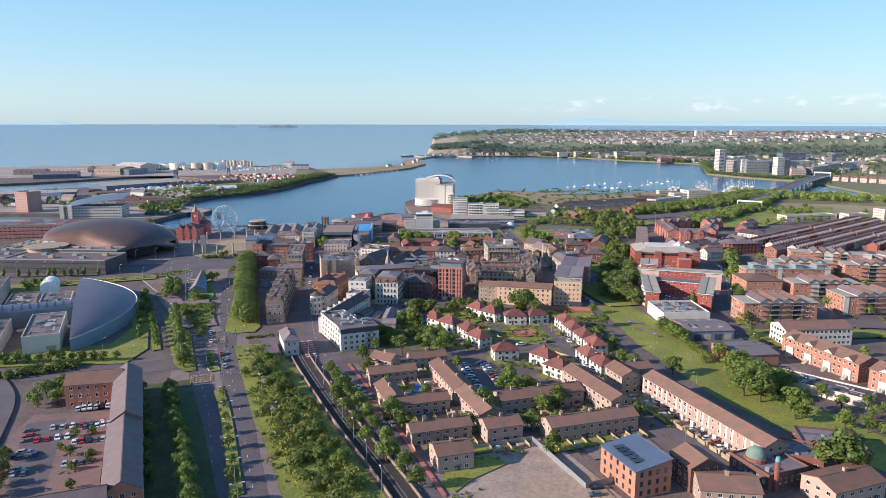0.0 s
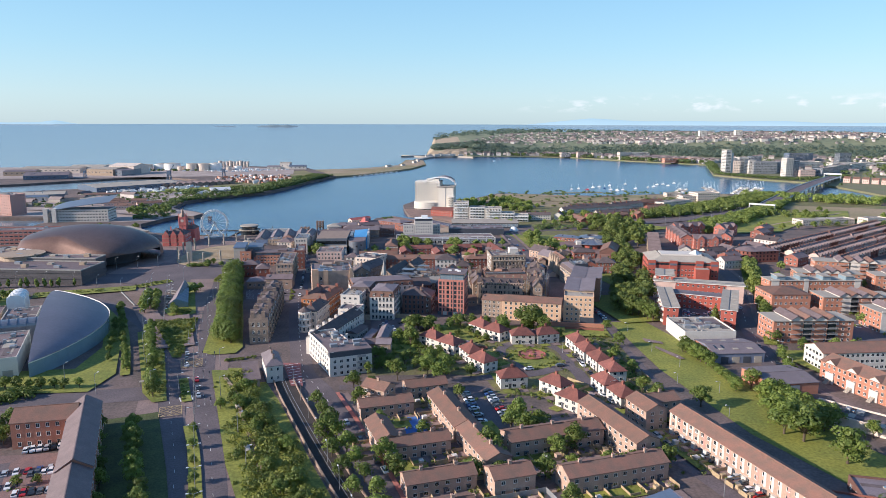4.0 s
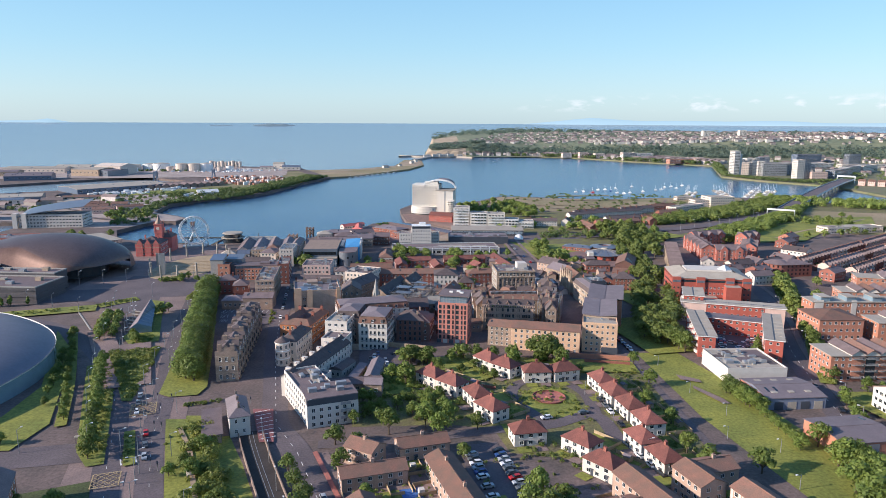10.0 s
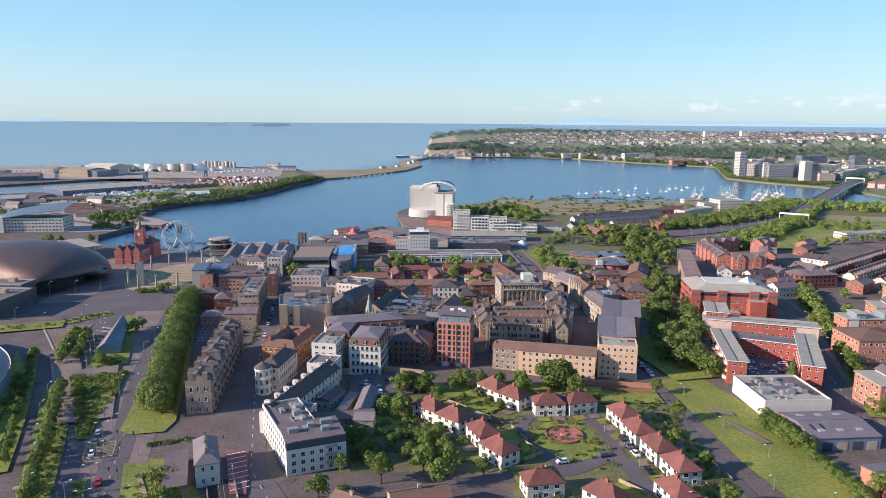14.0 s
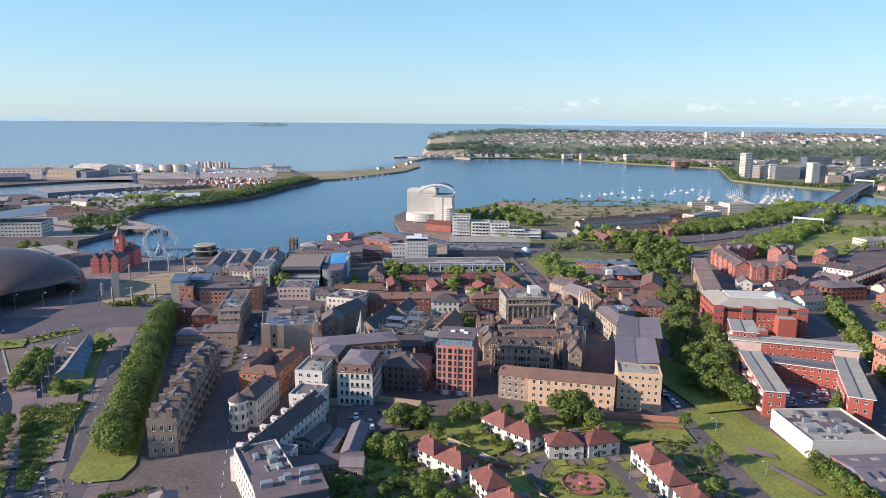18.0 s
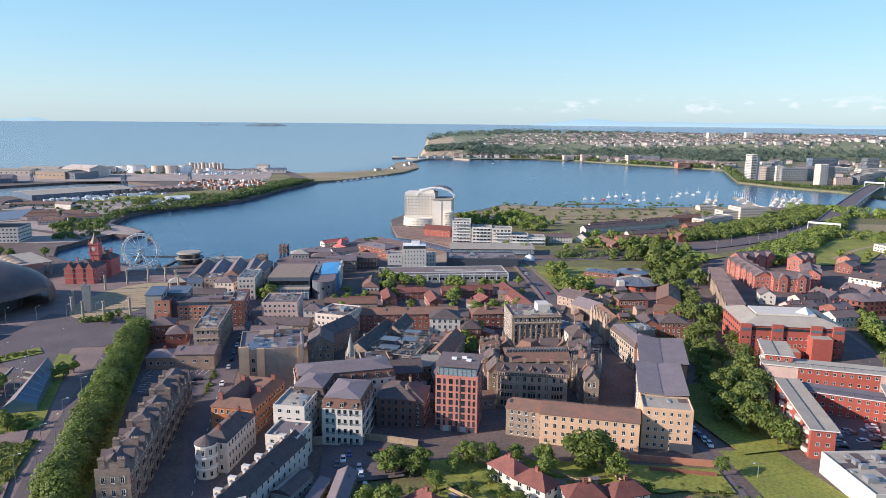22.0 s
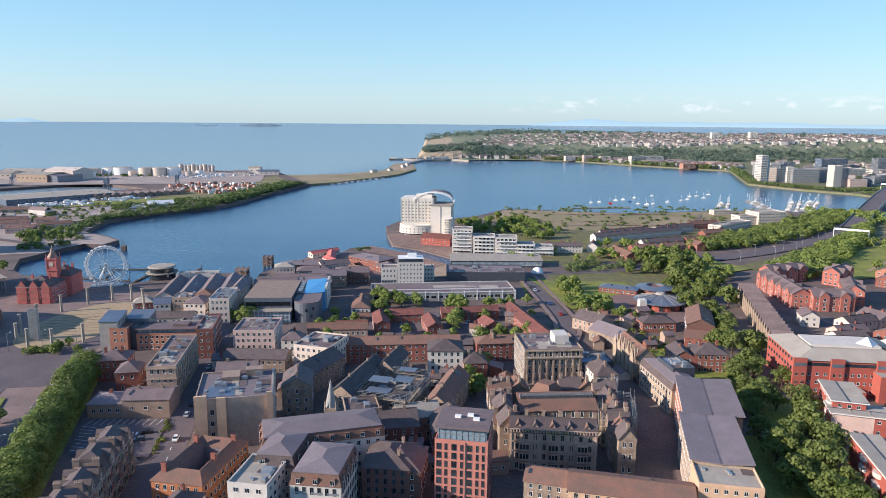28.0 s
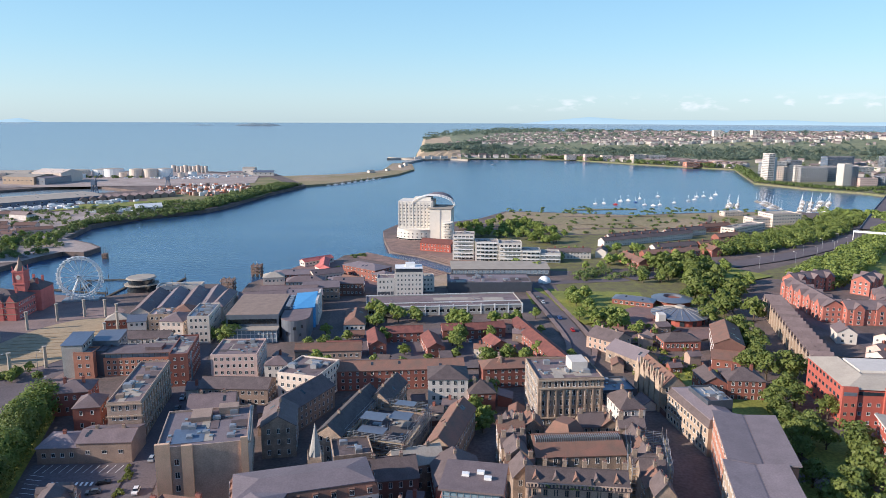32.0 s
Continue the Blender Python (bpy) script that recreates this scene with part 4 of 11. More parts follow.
# ---- middle town ----
building("white_flats", "white stepped apartment block with flat roof", -46, 412, 11, 16, -10, 14.5, "white_render", "pale_roof", "flat", 0, 5, 3.2, (1.4, 1.3), "FRK", units=3)
building("white_flats", "lower white stepped apartment block with roof terrace", -46, 397, 11, 12, -12, 10, "white_render", "grey_roof", "flat", 0, 3, 3.2, (1.2, 1.3), "FRK")
t = building("stone_office", "massive beige stone office block with flat grey roof", -67.5, 468, 25, 26, 12, 17, "warm_stone", "grey_roof", "flat", 0, 5, 3.2, (1.5, 1.9), "B", units=9)
for x0, x1, o, h in ((-12.6, -8.6, 1.0, 19.2), (-5.6, -2.6, 0.9, 18.2), (10.6, 12.6, 0.7, 19.0)):
    me = Mesh()
    me.box(x0, -13.05 - o, 0, x1, -13.0, h)
    part("brick_pier", me, "buff_brick", t, "tall projecting pier")
me = Mesh()
me.box(12.51, -12.8, 6, 12.8, 12.8, 17.6)
part("side_front", me, "white_render", t, "white rendered street front")
for f in range(3):
    for i in range(10):
        part("window", window_data(1.5, 2.2, "white_paint")[0], None, t, m=pose(12.81, -11.2 + i * 2.5, 8 + f * 3.3, 0, 0, 90))
me = Mesh()
me.box(-5, 4, 17, 1, 11, 18.6)
me.box(3, 8, 17, 9, 12, 19.4)
part("roof_house", me, "drab_render", t)
me = Mesh()
me.box(-9, -10, 17.06, 0, 0, 17.2)
part("roof_sheet", me, "blue_metal", t, "blue-grey roofing sheet")
for f in range(2):
    for i in range(9):
        part("window", window_data(1.2, 1.8, "sand_stone")[0], None, t, m=pose(12.52, -11 + i * 2.7, 1.6 + f * 2.6, 0, 0, 90))
for i in range(3):
    part("window", window_data(1.3, 1.9, "white_paint")[0], None, t, m=pose(-7.1, -13.02, 5 + 4 * i))
for i in range(9):
    me = Mesh()
    me.box(12.8, -12.4 + i * 2.75, 6, 13.1, -12.0 + i * 2.75, 16.8)
    part("pilaster", me, "white_render", t)
for z in (6.0, 16.9):
    me = Mesh()
    me.box(12.5, -13.2, z, 13.4, 13.2, z + 0.5, bottom=True)
    part("cornice", me, "sand_stone", t)
building("old_station", "small white railway station house with grey hipped roof", -71.5, 321, 18, 7, -70, 7.5, "white_render", "grey_roof", "hip", 2.6, 2, 3.0, (0.9, 1.5), "FR", chim=3, chim_mat="stone")
t = building("old_office", "stone Victorian office with ornate facade", -106, 513.5, 11, 41, 7, 14, "warm_stone", "mauve_roof", "flat", 0, 4, 2.4, (1.1, 1.8), "FR", units=4)
for k in range(13):
    if k % 3 == 1:
        me = Mesh()
        me.box(-4.2 + 0.3 * k, -19 + 3 * k, 14.06, -1.6 + 0.3 * k, -17.0 + 3 * k, 15.3)
        part("roof_house", me, "drab_render", t, "small rendered roof house")
    me = Mesh()
    me.box(5.5, -20 + 3.1 * k, 0.5, 5.85, -19.4 + 3.1 * k, 13.6)
    part("pilaster", me, "sand_stone", t)
for z in (4.2, 9.2, 13.4):
    me = Mesh()
    me.box(-5.7, -20.9, z, 6.1, 20.7, z + 0.45, bottom=True)
    part("string_course", me, "sand_stone", t, "pale stone band")
building("modern_offices", "grey-clad office tower with slanted blue roof", -151.6, 560, 8.5, 13, 4, 14.5, "concrete", "blue_metal", "mono", 2.0, 5, 2.6, (1.5, 1.5), "R")
building("modern_offices", "grey steel-clad upper offices with slanted roof", -142.5, 570, 11, 11, 4, 13, "steel_roof", "steel_roof", "mono", 1.6, 4, 2.8, (1.4, 1.4), "R")
building("modern_offices", "red brick stair tower with small balconies", -146.5, 556.5, 8, 8, 4, 11, "orange_brick", "mauve_roof", "flat", 0, 3, 2.6, (1.3, 1.5), "F")
building("modern_offices", "dark glazed recess between the brick offices", -141, 561, 4, 10, 4, 10.5, "dark_cladding", "mauve_roof", "flat", 0, 0)
t = building("modern_offices", "modern red brick offices with setback glazed storey", -125, 562, 29, 12, 4, 7.4, "orange_brick", "mauve_roof", "flat", 0, 3, 2.6, (1.3, 1.4), "F")
me = Mesh()
me.box(-14.2, -5.0, 7.46, 14.2, 5.6, 10.0)
part("glazed_storey", me, "pale_glass", t, "green glass setback storey")
for i in range(13):
    me = Mesh()
    me.box(-14.2 + i * 2.3, -5.1, 7.5, -14.05 + i * 2.3, -5.0, 10.0)
    part("mullion", me, "dark_cladding", t)
me = Mesh()
me.box(-15.2, -6.4, 10.0, 15.2, 6.4, 10.35, bottom=True)
me.box(2, -3, 10.35, 9, 3, 11.6)
part("over_roof", me, "mauve_roof", t, "flat grey overhanging roof")
t = building("modern_offices", "tall red brick office corner with glazed stair strip", -104.6, 556, 7.5, 26, 8, 13.5, "red_brick", "mauve_roof", "flat", 0, 4, 2.6, (1.1, 1.3), "FR", units=3)
me = Mesh()
me.box(3.75, -8.5, 0.5, 3.9, -5.5, 13)
part("stair_glazing", me, "pale_glass", t, "tall strip of stair glazing")
building("buff_flats", "buff brick four-storey flats with brown roof", 55.3, 409.3, 33, 12, -14, 11, "buff_brick", "brown_tile", "gable", 2.0, 4, 2.8, (1.1, 1.5), "F")
building("buff_flats", "greyish stone lower block with brown roof", 35.3, 417, 14.4, 10, -18, 10, "stone", "brown_tile", "gable", 2.0, 4, 2.6, (1.0, 1.4), "F")
building("white_house", "white four-storey town house with arched windows", 7.5, 525.8, 15.2, 14, 0, 12, "white_render", "slate", "hip", 3.0, 4, 2.6, (1.3, 1.8), "FK")
# low dark slate top puts the shade of the scaffolded court into colour
building("scaffolded_roofs", "old block under repair, its shady court painted as a low dark slate roof", -13, 489, 17, 24, -17, 7, "stone", "blue_slate", "flat", 0, 2, 3.0, units=4)
building("street_hall", "long dark-roofed stone hall beside the street", -47, 512, 12, 26, -26, 9, "drab_render", "slate", "gable", 3.4, 3, 2.6, (1.0, 1.6), "FRK", joined=True)
building("brick_row", "three-storey red brick terrace with brown roofs", -11.4, 543.8, 52, 10, 4, 8.5, "red_brick", "brown_tile", "gable", 2.4, 3, 3.0, (1.1, 1.4), "F")
building("brick_row", "three-storey red brick terrace with brown roofs", 40.4, 545.8, 37, 10, 6, 8.5, "red_brick", "brown_tile", "hip", 2.4, 3, 3.0, (1.1, 1.4), "F")
RH = "red-roofed brick house row in a small close"
for x, y, L, W, a in ((53.7, 586, 66, 9, -78), (-11.9, 602, 18, 8, 6), (28.8, 608, 20, 8, 12), (-39, 578.6, 16, 8, 2), (-25, 590, 8, 22, 8), (2, 585, 8, 20, 10), (32, 584, 8, 12, 20), (12, 606, 10, 8, 6)):
    building("close_houses", RH, x, y, L, W, a, 5.5, "red_brick", "red_tile", "gable", 2.2, 2, 3.6, (1.2, 1.2), "FRK", category="houses", group="close house rows")
building("parking_deck", "long concrete parking deck with railings", 9, 662, 90, 27, 5, 4.6, "concrete", "mauve_roof", "flat", 0, 1, 4.4, (3.2, 1.8), "F")
DECK = [o for o in bpy.data.objects if o.name == "parking_deck"][0]
for y0, z0 in ((-13.7, 5.0), (-4.0, 4.7), (13.4, 5.0)):
    me = Mesh()
    me.box(-44.8, y0, z0, 44.8 if y0 else 30, y0 + 0.25, z0 + 0.55, bottom=True)
    part("parapet_rail", me, "white_paint", DECK, "white painted edge rail")
for i in range(12):
    me = Mesh()
    me.box(-44 + i * 8, -13.75, 0, -43.4 + i * 8, -13.5, 6.2)
    part("post", me, "white_paint", DECK)
t = building("white_hotel", "low white stucco hotel wing with dark arcade", -26.5, 697, 11, 12, 3, 11, "white_render", "grey_roof", "flat", 0, 3, 2.2, (1.0, 1.6), "FR", joined=True)
me = Mesh()
for i in range(5):
    me.box(-5.2 + i * 2.1, -6.08, 0.3, -3.6 + i * 2.1, -6.0, 3.0)
tagged(part("arcade", me, "dark_cladding", t, "dark arched arcade"), kind="stuff")
t = building("white_hotel", "white stucco waterside hotel with roof terrace", -12, 698, 17.5, 13, 3, 14.5, "white_render", "mauve_roof", "flat", 0, 5, 2.3, (1.0, 1.4), "FR", joined=True)
me = Mesh()
me.box(-8, -5.6, 14.5, 8, 5, 17.4)
part("penthouse", me, "dark_cladding", t, "dark setback top storey")
me = Mesh()
me.box(-8.6, -6.3, 17.4, 8.6, 5.8, 17.8, bottom=True)
me.box(-2, -2, 17.8, 4, 3, 20)
part("over_roof", me, "white_paint", t)
building("hotel_annex", "small white annexe with flat roof", 0, 708, 8, 10, 4, 9, "white_render", "pale_roof", "flat", 0, 3, 2.4, (1.1, 1.5), "FRK", units=1, joined=True)
building("glass_hall", "long low hall with steel roof and glazed front", 52, 757, 70, 20, 0, 5.2, "dark_cladding", "pale_roof", "mono", 1.8, 1, 2.6, (2.2, 2.6), "F", joined=True, glass="pale_glass")

# ---- right: red offices, apartments, warehouses ----
building("warehouse", "white windowless warehouse with flat roof and roof vents", 138, 375, 26, 26, 2, 6.5, "white_render", "pale_roof", "flat", 0, 0, units=9)
def gabled_block(x, y, L, W, a, h, gables, white=(), boxes=0):
    """Flats with a flat pale roof edge, a run of gables over balcony stacks and some white rendered bays."""
    t = root("balcony_flats", "orange brick and white apartment block with balconies under gables", "flats", x, y, 0, a, "balcony apartment blocks")
    part("wall", wall_mesh(L, W, h, 0, "flat"), "orange_brick", t)
    me = Mesh()
    me.box(-L / 2 - 0.5, -W / 2 - 0.5, h, L / 2 + 0.5, W / 2 + 0.5, h + 0.35, bottom=True)
    part("roof", me, "pale_roof", t, "pale flat roof edge")
    glaze(t, L, W, 0, h, int(h / 2.8), 3.0, (1.2, 1.4), "FRK", joined=True)
    gw = 6.2
    g0 = -gw * gables / 2
    for i in range(gables):
        gx = g0 + gw * (i + 0.5)
        part("gable", wall_mesh(W + 1.0, gw - 0.1, 0.6, 2.0, "gable"), "white_render", t, "white gable end", m=pose(gx, -0.4, h + 0.3, 0, 0, 90))
        part("gable_roof", roof_mesh(W + 2.0, gw - 0.1, 0.6, 2.0, "gable", 0.2), ("mauve_roof", "brown_tile")[i % 2], t, m=pose(gx, -0.4, h + 0.36, 0, 0, 90))
        me = Mesh()
        me.box(gx - 2.1, -W / 2 - 0.12, 0.4, gx + 2.1, -W / 2 + 0.02, h - 0.3)
        part("glazed_bay", me, "glass" if i % 2 else "orange_brick", t, "glazed bay behind the balconies")
        for f in range(int(h / 2.8)):
            z = 1.9 + f * 2.8
            me = Mesh()
            me.box(gx - 2.3, -W / 2 - 1.5, z, gx + 2.3, -W / 2, z + 0.18, bottom=True)
            me.box(gx - 2.3, -W / 2 - 1.52, z + 1.0, gx + 2.3, -W / 2 - 1.44, z + 1.1)
            for k in range(8):
                me.box(gx - 2.3 + k * 0.65, -W / 2 - 1.5, z + 0.18, gx - 2.22 + k * 0.65, -W / 2 - 1.44, z + 1.0)
            part("balcony", me, "grey_metal", t)
    for u, w in white:
        me = Mesh()
        me.box(u * L - w / 2, -W / 2 - 0.2, 0, u * L + w / 2, -W / 2 - 0.01, h + 1.2)
        part("rendered_bay", me, "white_render", t, "tall white rendered bay")
    for i in range(boxes):
        me = Mesh()
        bx = -L / 2 + (i + 0.5) * L / boxes
        me.box(bx - 2.6, -W / 2 + 0.5, h + 0.35, bx + 2.6, W / 2 - 3, h + 2.8)
        part("roof_box", me, "pale_glass", t, "glazed roof box")
        me = Mesh()
        me.box(bx - 3, -W / 2, h + 2.8, bx + 3, W / 2 - 2.6, h + 3.1, bottom=True)
        part("box_roof", me, "pale_roof", t)
    return t


gabled_block(*(191.6, 373.2, 41.3, 16, 1.4), 11.5, 4, (), 0)
gabled_block(*(247.7, 425.5, 42.1, 15, -1.5), 10, 4, ((-0.18, 5),), 0)
gabled_block(*(242.2, 462.2, 58.3, 12, -0.2), 11, 0, ((-0.44, 5), (-0.1, 3), (0.46, 4)), 4)
gabled_block(*(300.1, 511.2, 53.9, 14, -17.7), 12.5, 4, ((-0.02, 6), (0.46, 6)), 0)
gabled_block(*(254.2, 389.0, 38.0, 18, 2.2), 11.5, 4, ((-0.47, 3),), 0)
building("balcony_flats", "orange brick flats with broad brown hipped roof", *(208.9, 432.0, 22.8, 22, 0.0), 11, "orange_brick", "brown_tile", "hip", 2.6, 3, 3.0, (1.2, 1.5), "FRK", category="flats", group="balcony apartment blocks")
building("balcony_flats", "white rendered flats with brown pitched roof and window bands", *(191.0, 332.5, 35.1, 14, 4.6), 8.6, "white_render", "brown_tile", "gable", 2.6, 3, 2.4, (1.5, 1.4), "FRK", category="flats", group="balcony apartment blocks")
for x, y, L, W, a, h, g in ((262, 480, 40, 14, -10, 12, 4), (306, 470, 36, 14, -10, 12, 3), (345, 455, 34, 14, 70, 11, 3), (318, 425, 38, 14, -10, 11, 4), (300, 350, 34, 14, 75, 10, 3), (335, 385, 40, 14, -8, 12, 4), (300, 520, 30, 13, 10, 9, 3), (350, 510, 34, 14, 12, 10, 3), (370, 420, 30, 14, -10, 12, 3)):
    gabled_block(x, y, L, W, a, h, g, ((0.42, 4),) if int(x) % 2 else ())


def town_row(x, y, L, W, a, h):
    """Town houses with white pediments, porches and outside stairs."""
    t = building("town_houses", "orange brick town house row with white pediments and steps", x, y, L, W, a, h, "orange_brick", "brown_tile", "gable", 2.4, 3, 2.6, (1.1, 1.4), "FRKB", category="houses", joined=True)
    n = int(L / 9)
    for i in range(n):
        u = -L / 2 + (i + 0.5) * L / n
        part("pediment", wall_mesh(2.0, 5.0, 0.3, 1.7, "gable"), "white_render", t, "white pediment", m=pose(u, -W / 2 + 0.7, h, 0, 0, 90))
        part("pediment_roof", roof_mesh(5.0, 5.0, 0.3, 1.7, "gable", 0.2), "brown_tile", t, m=pose(u, -W / 2 + 2.0, h + 0.04, 0, 0, 90))
        me = Mesh()
        me.box(u - 2.0, -W / 2 - 0.5, 0, u + 2.0, -W / 2, 4.6)
        part("porch", me, "white_render", t, "white two-storey porch")
        me = Mesh()
        for k in range(6):
            me.box(u - 1.0, -W / 2 - 0.5 - 0.4 * (k + 1), 0, u + 1.0, -W / 2 - 0.5 - 0.4 * k, 1.8 - 0.3 * k)
        part("steps", me, "pale_roof", t, "pale flight of steps")


town_row(181, 298, 42, 13, -72, 8.4)
town_row(194, 262, 26, 13, -66, 8.4)


# ---- arts centre: bronze shell and layered slate wings ----
def arts_centre():
    t = root("arts_centre", "arts centre with bronze shell roof and layered slate wings", "theatre", -277, 585, 0, -4)
    me, nu = Mesh(), 40
    nv = 17
    for i in range(nu + 1):
        u = -1 + 2 * i / nu
        X = 54 * u
        e = 7.0 if u < 0 else 3.2
        bf, bk = 46 * max(0.0, 1 - abs(u) ** e) ** 0.5, 30 * max(0.0, 1 - abs(u) ** e) ** 0.5
        q = min(1.0, max(0.0, (u - 0.1) / 0.7))
        zr = 3 + 7 * q * q * (3 - 2 * q)
        zt = (19 + 9 * max(0.0, 1 - u * u)) if u < 0 else (12 + 16 * max(0.0, 1 - u * u) ** 0.7)
        crease = radians(52) * min(1.0, max(0.0, (0.82 - u) / 1.0)) ** 0.8
        yc, zc = -bf * math.cos(crease), zr + (zt - zr) * math.sin(crease)
        for k in range(5):
            me.v.append((X, -bf + (yc + bf) * k / 4, zr + (zc - zr) * k / 4))
        for k in range(1, 8):
            a = crease + (math.pi / 2 - crease) * k / 7
            me.v.append((X, -bf * math.cos(a), zr + (zt - zr) * math.sin(a)))
        for k in range(1, 6):
            a = math.pi / 2 * k / 5
            me.v.append((X, bk * math.sin(a), 3 + (zt - 3) * math.cos(a)))
    for i in range(nu):
        for j in range(nv - 1):
            a = i * nv + j
            me.f.append((a, a + nv, a + nv + 1, a + 1))
            me.m.append(0 if j < 4 else 1)
    part("shell", me, ["bronze", "bronze_sky_tint"], t, "curved bronze-coloured steel shell, sky reflection painted into its upper part", smooth=True)
    me = Mesh()
    me.cyl(0, -6, 0, 11, 34, 36, 30, sx=1.1, sy=0.8)
    part("foyer", me, "dark_cladding", t, "dark recessed foyer wall under the shell")
    for n, (x0, y0, x1, y1, h) in enumerate(((-66, -86, -36, -40, 10), (-36, -92, 43, -62, 10), (-50, -62, 36, -48, 12), (-66, -46, -50, -10, 10))):
        w = root("wing", "", "", 0, 0)
        w.parent = t
        for k in range(5):
            me = Mesh()
            o = 0.35 * (k % 2)
            me.box(x0 + o, y0 + o, h * k / 5, x1 - o, y1 - o, h * (k + 1) / 5, top=1)
            part("slate_course", me, ["shell_slate", "mauve_roof"], w)
        me = Mesh()
        for a0, b0, a1, b1 in ((x0, y0, x1, y0 + 0.6), (x0, y1 - 0.6, x1, y1), (x0, y0 + 0.6, x0 + 0.6, y1 - 0.6), (x1 - 0.6, y0 + 0.6, x1, y1 - 0.6)):
            me.box(a0, b0, h, a1, b1, h + 0.7)
        part("parapet", me, "concrete", w, "pale parapet")
        for k in range(6):
            me = Mesh()
            ux, uy = x0 + (x1 - x0) * (0.12 + 0.15 * k), y0 + (y1 - y0) * (0.3 + 0.35 * (k % 2))
            me.box(ux - 2, uy - 1.5, h, ux + 2, uy + 1.5, h + 1.2 + 0.5 * (k % 3))
            part("roof_unit", me, ("pale_roof", "grey_metal", "sand_stone")[k % 3], w)
    me = Mesh()
    me.cyl(-26, -52, 9, 13, 15, 14, 24)
    me.cyl(-26, -52, 13, 13.6, 15.5, 15.5, 24)
    part("foyer_drum", me, "sand_stone", t, "pale round foyer roof")
    for x in (-40, -34, -18, -10, 0):
        me = Mesh()
        me.box(x, -36, 12, x + 4, -32, 13.6)
        part("roof_unit", me, "white_paint", t)


arts_centre()


def leaf_cinema():
    t = root("leisure_centre", "leisure centre with curved leaf-shaped steel roof", "leisure centre", 0, 0)
    A, B = Vector((-176, 317, 0)), Vector((-232, 441, 0))
    d = (B - A).normalized()
    s = Vector((d.y, -d.x, 0))
    nu, nv = 24, 10
    me, wl = Mesh(), Mesh()
    for i in range(nu + 1):
        u = i / nu
        k = math.sin(math.pi * u) ** 0.85
        for j in range(nv + 1):
            v = j / nv
            p = A + (B - A) * u + s * (31 * k * v)
            me.v.append((p.x, p.y, 7 + (7.5 * (1 - v) + 1.6 * math.sin(math.pi * v)) * k + 1.5 * u))
    for i in range(nu):
        for j in range(nv):
            a = i * (nv + 1) + j
            me.f.append((a, a + 1, a + nv + 2, a + nv + 1))
            me.m.append(0)
    part("roof", me, "seam_roof", t, "broad blue-grey standing-seam steel roof", smooth=True)
    for side in (0, nv):
        for i in range(nu):
            a, b = Vector(me.v[i * (nv + 1) + side]), Vector(me.v[(i + 1) * (nv + 1) + side])
            q = 0.985
            wl.face([(a.x, a.y, 0), (b.x, b.y, 0), (b.x, b.y, b.z - 0.3), (a.x, a.y, a.z - 0.3)], 0)
    part("wall", wl, "pale_glass", t, "pale glazed curved wall")
    rim = Mesh()
    for i in range(nu):
        p, q = Vector(me.v[i * (nv + 1) + nv]), Vector(me.v[(i + 1) * (nv + 1) + nv])
        n0 = len(rim.v)
        rim.v += [tuple(p + Vector((0, 0, -0.35))), tuple(p + Vector((0.4, 0, 0.35)))] + ([tuple(q + Vector((0, 0, -0.35))), tuple(q + Vector((0.4, 0, 0.35)))] if i == nu - 1 else [])
        rim.f.append((n0, n0 + 2, n0 + 3, n0 + 1))
        rim.m.append(0)
    part("gutter", rim, "white_paint", t)


leaf_cinema()
for x, y, L, W, h, wl in ((-198, 336, 43, 16, 8.5, "white_render"), (-221, 389, 26, 16, 8.5, "white_render"), (-243, 393, 30, 15, 7, "sand_stone"), (-262, 352, 40, 30, 7.5, "concrete"), (-285, 410, 56, 34, 9, "concrete"), (-225, 328, 40, 20, 7, "concrete"), (-330, 370, 70, 60, 8, "concrete")):
    t = building("leisure_hall", "windowless leisure hall with mauve flat roof", x, y, L, W, 113.5, h, wl, "mauve_roof", "flat", 0, 0, units=4)
    me = Mesh()
    me.box(-L / 2 - 0.06, -W / 2 + 2, 0.2, -L / 2, -W / 2 + 6, 3.4)
    part("roller_door", me, "grey_metal", t)
for i, (x, y, ang, ln) in enumerate(((-216, 366, 23, 16), (-240, 358, 23, 12), (-244, 424, 113, 9), (-262, 372, 23, 14))):
    me = Mesh()
    for k in range(9):
        a0, a1 = math.pi * k / 9, math.pi * (k + 1) / 9
        me.face([(-ln, 4.5 * math.cos(a0), 2 + 3 * math.sin(a0)), (ln, 4.5 * math.cos(a0), 2 + 3 * math.sin(a0)), (ln, 4.5 * math.cos(a1), 2 + 3 * math.sin(a1)), (-ln, 4.5 * math.cos(a1), 2 + 3 * math.sin(a1))])
    me.box(-ln, -4.5, -7, ln, 4.5, 2)
    for sx in (-ln, ln):
        me.face([(sx, 4.5 * math.cos(math.pi * k / 9), 2 + 3 * math.sin(math.pi * k / 9)) for k in range(10)])
    for k in range(int(ln / 2)):
        xx = -ln + 2 + k * 4
        for q in range(9):
            a0, a1 = math.pi * q / 9, math.pi * (q + 1) / 9
            me.rod((xx, 4.6 * math.cos(a0), 2 + 3.1 * math.sin(a0)), (xx, 4.6 * math.cos(a1), 2 + 3.1 * math.sin(a1)), 0.18, 4)
    tagged(part("barrel_hall", me, "white_paint" if i == 2 else "steel_roof", m=pose(x, y, 7.0, 0, 0, ang)), "barrel-vaulted ribbed metal hall", "building")

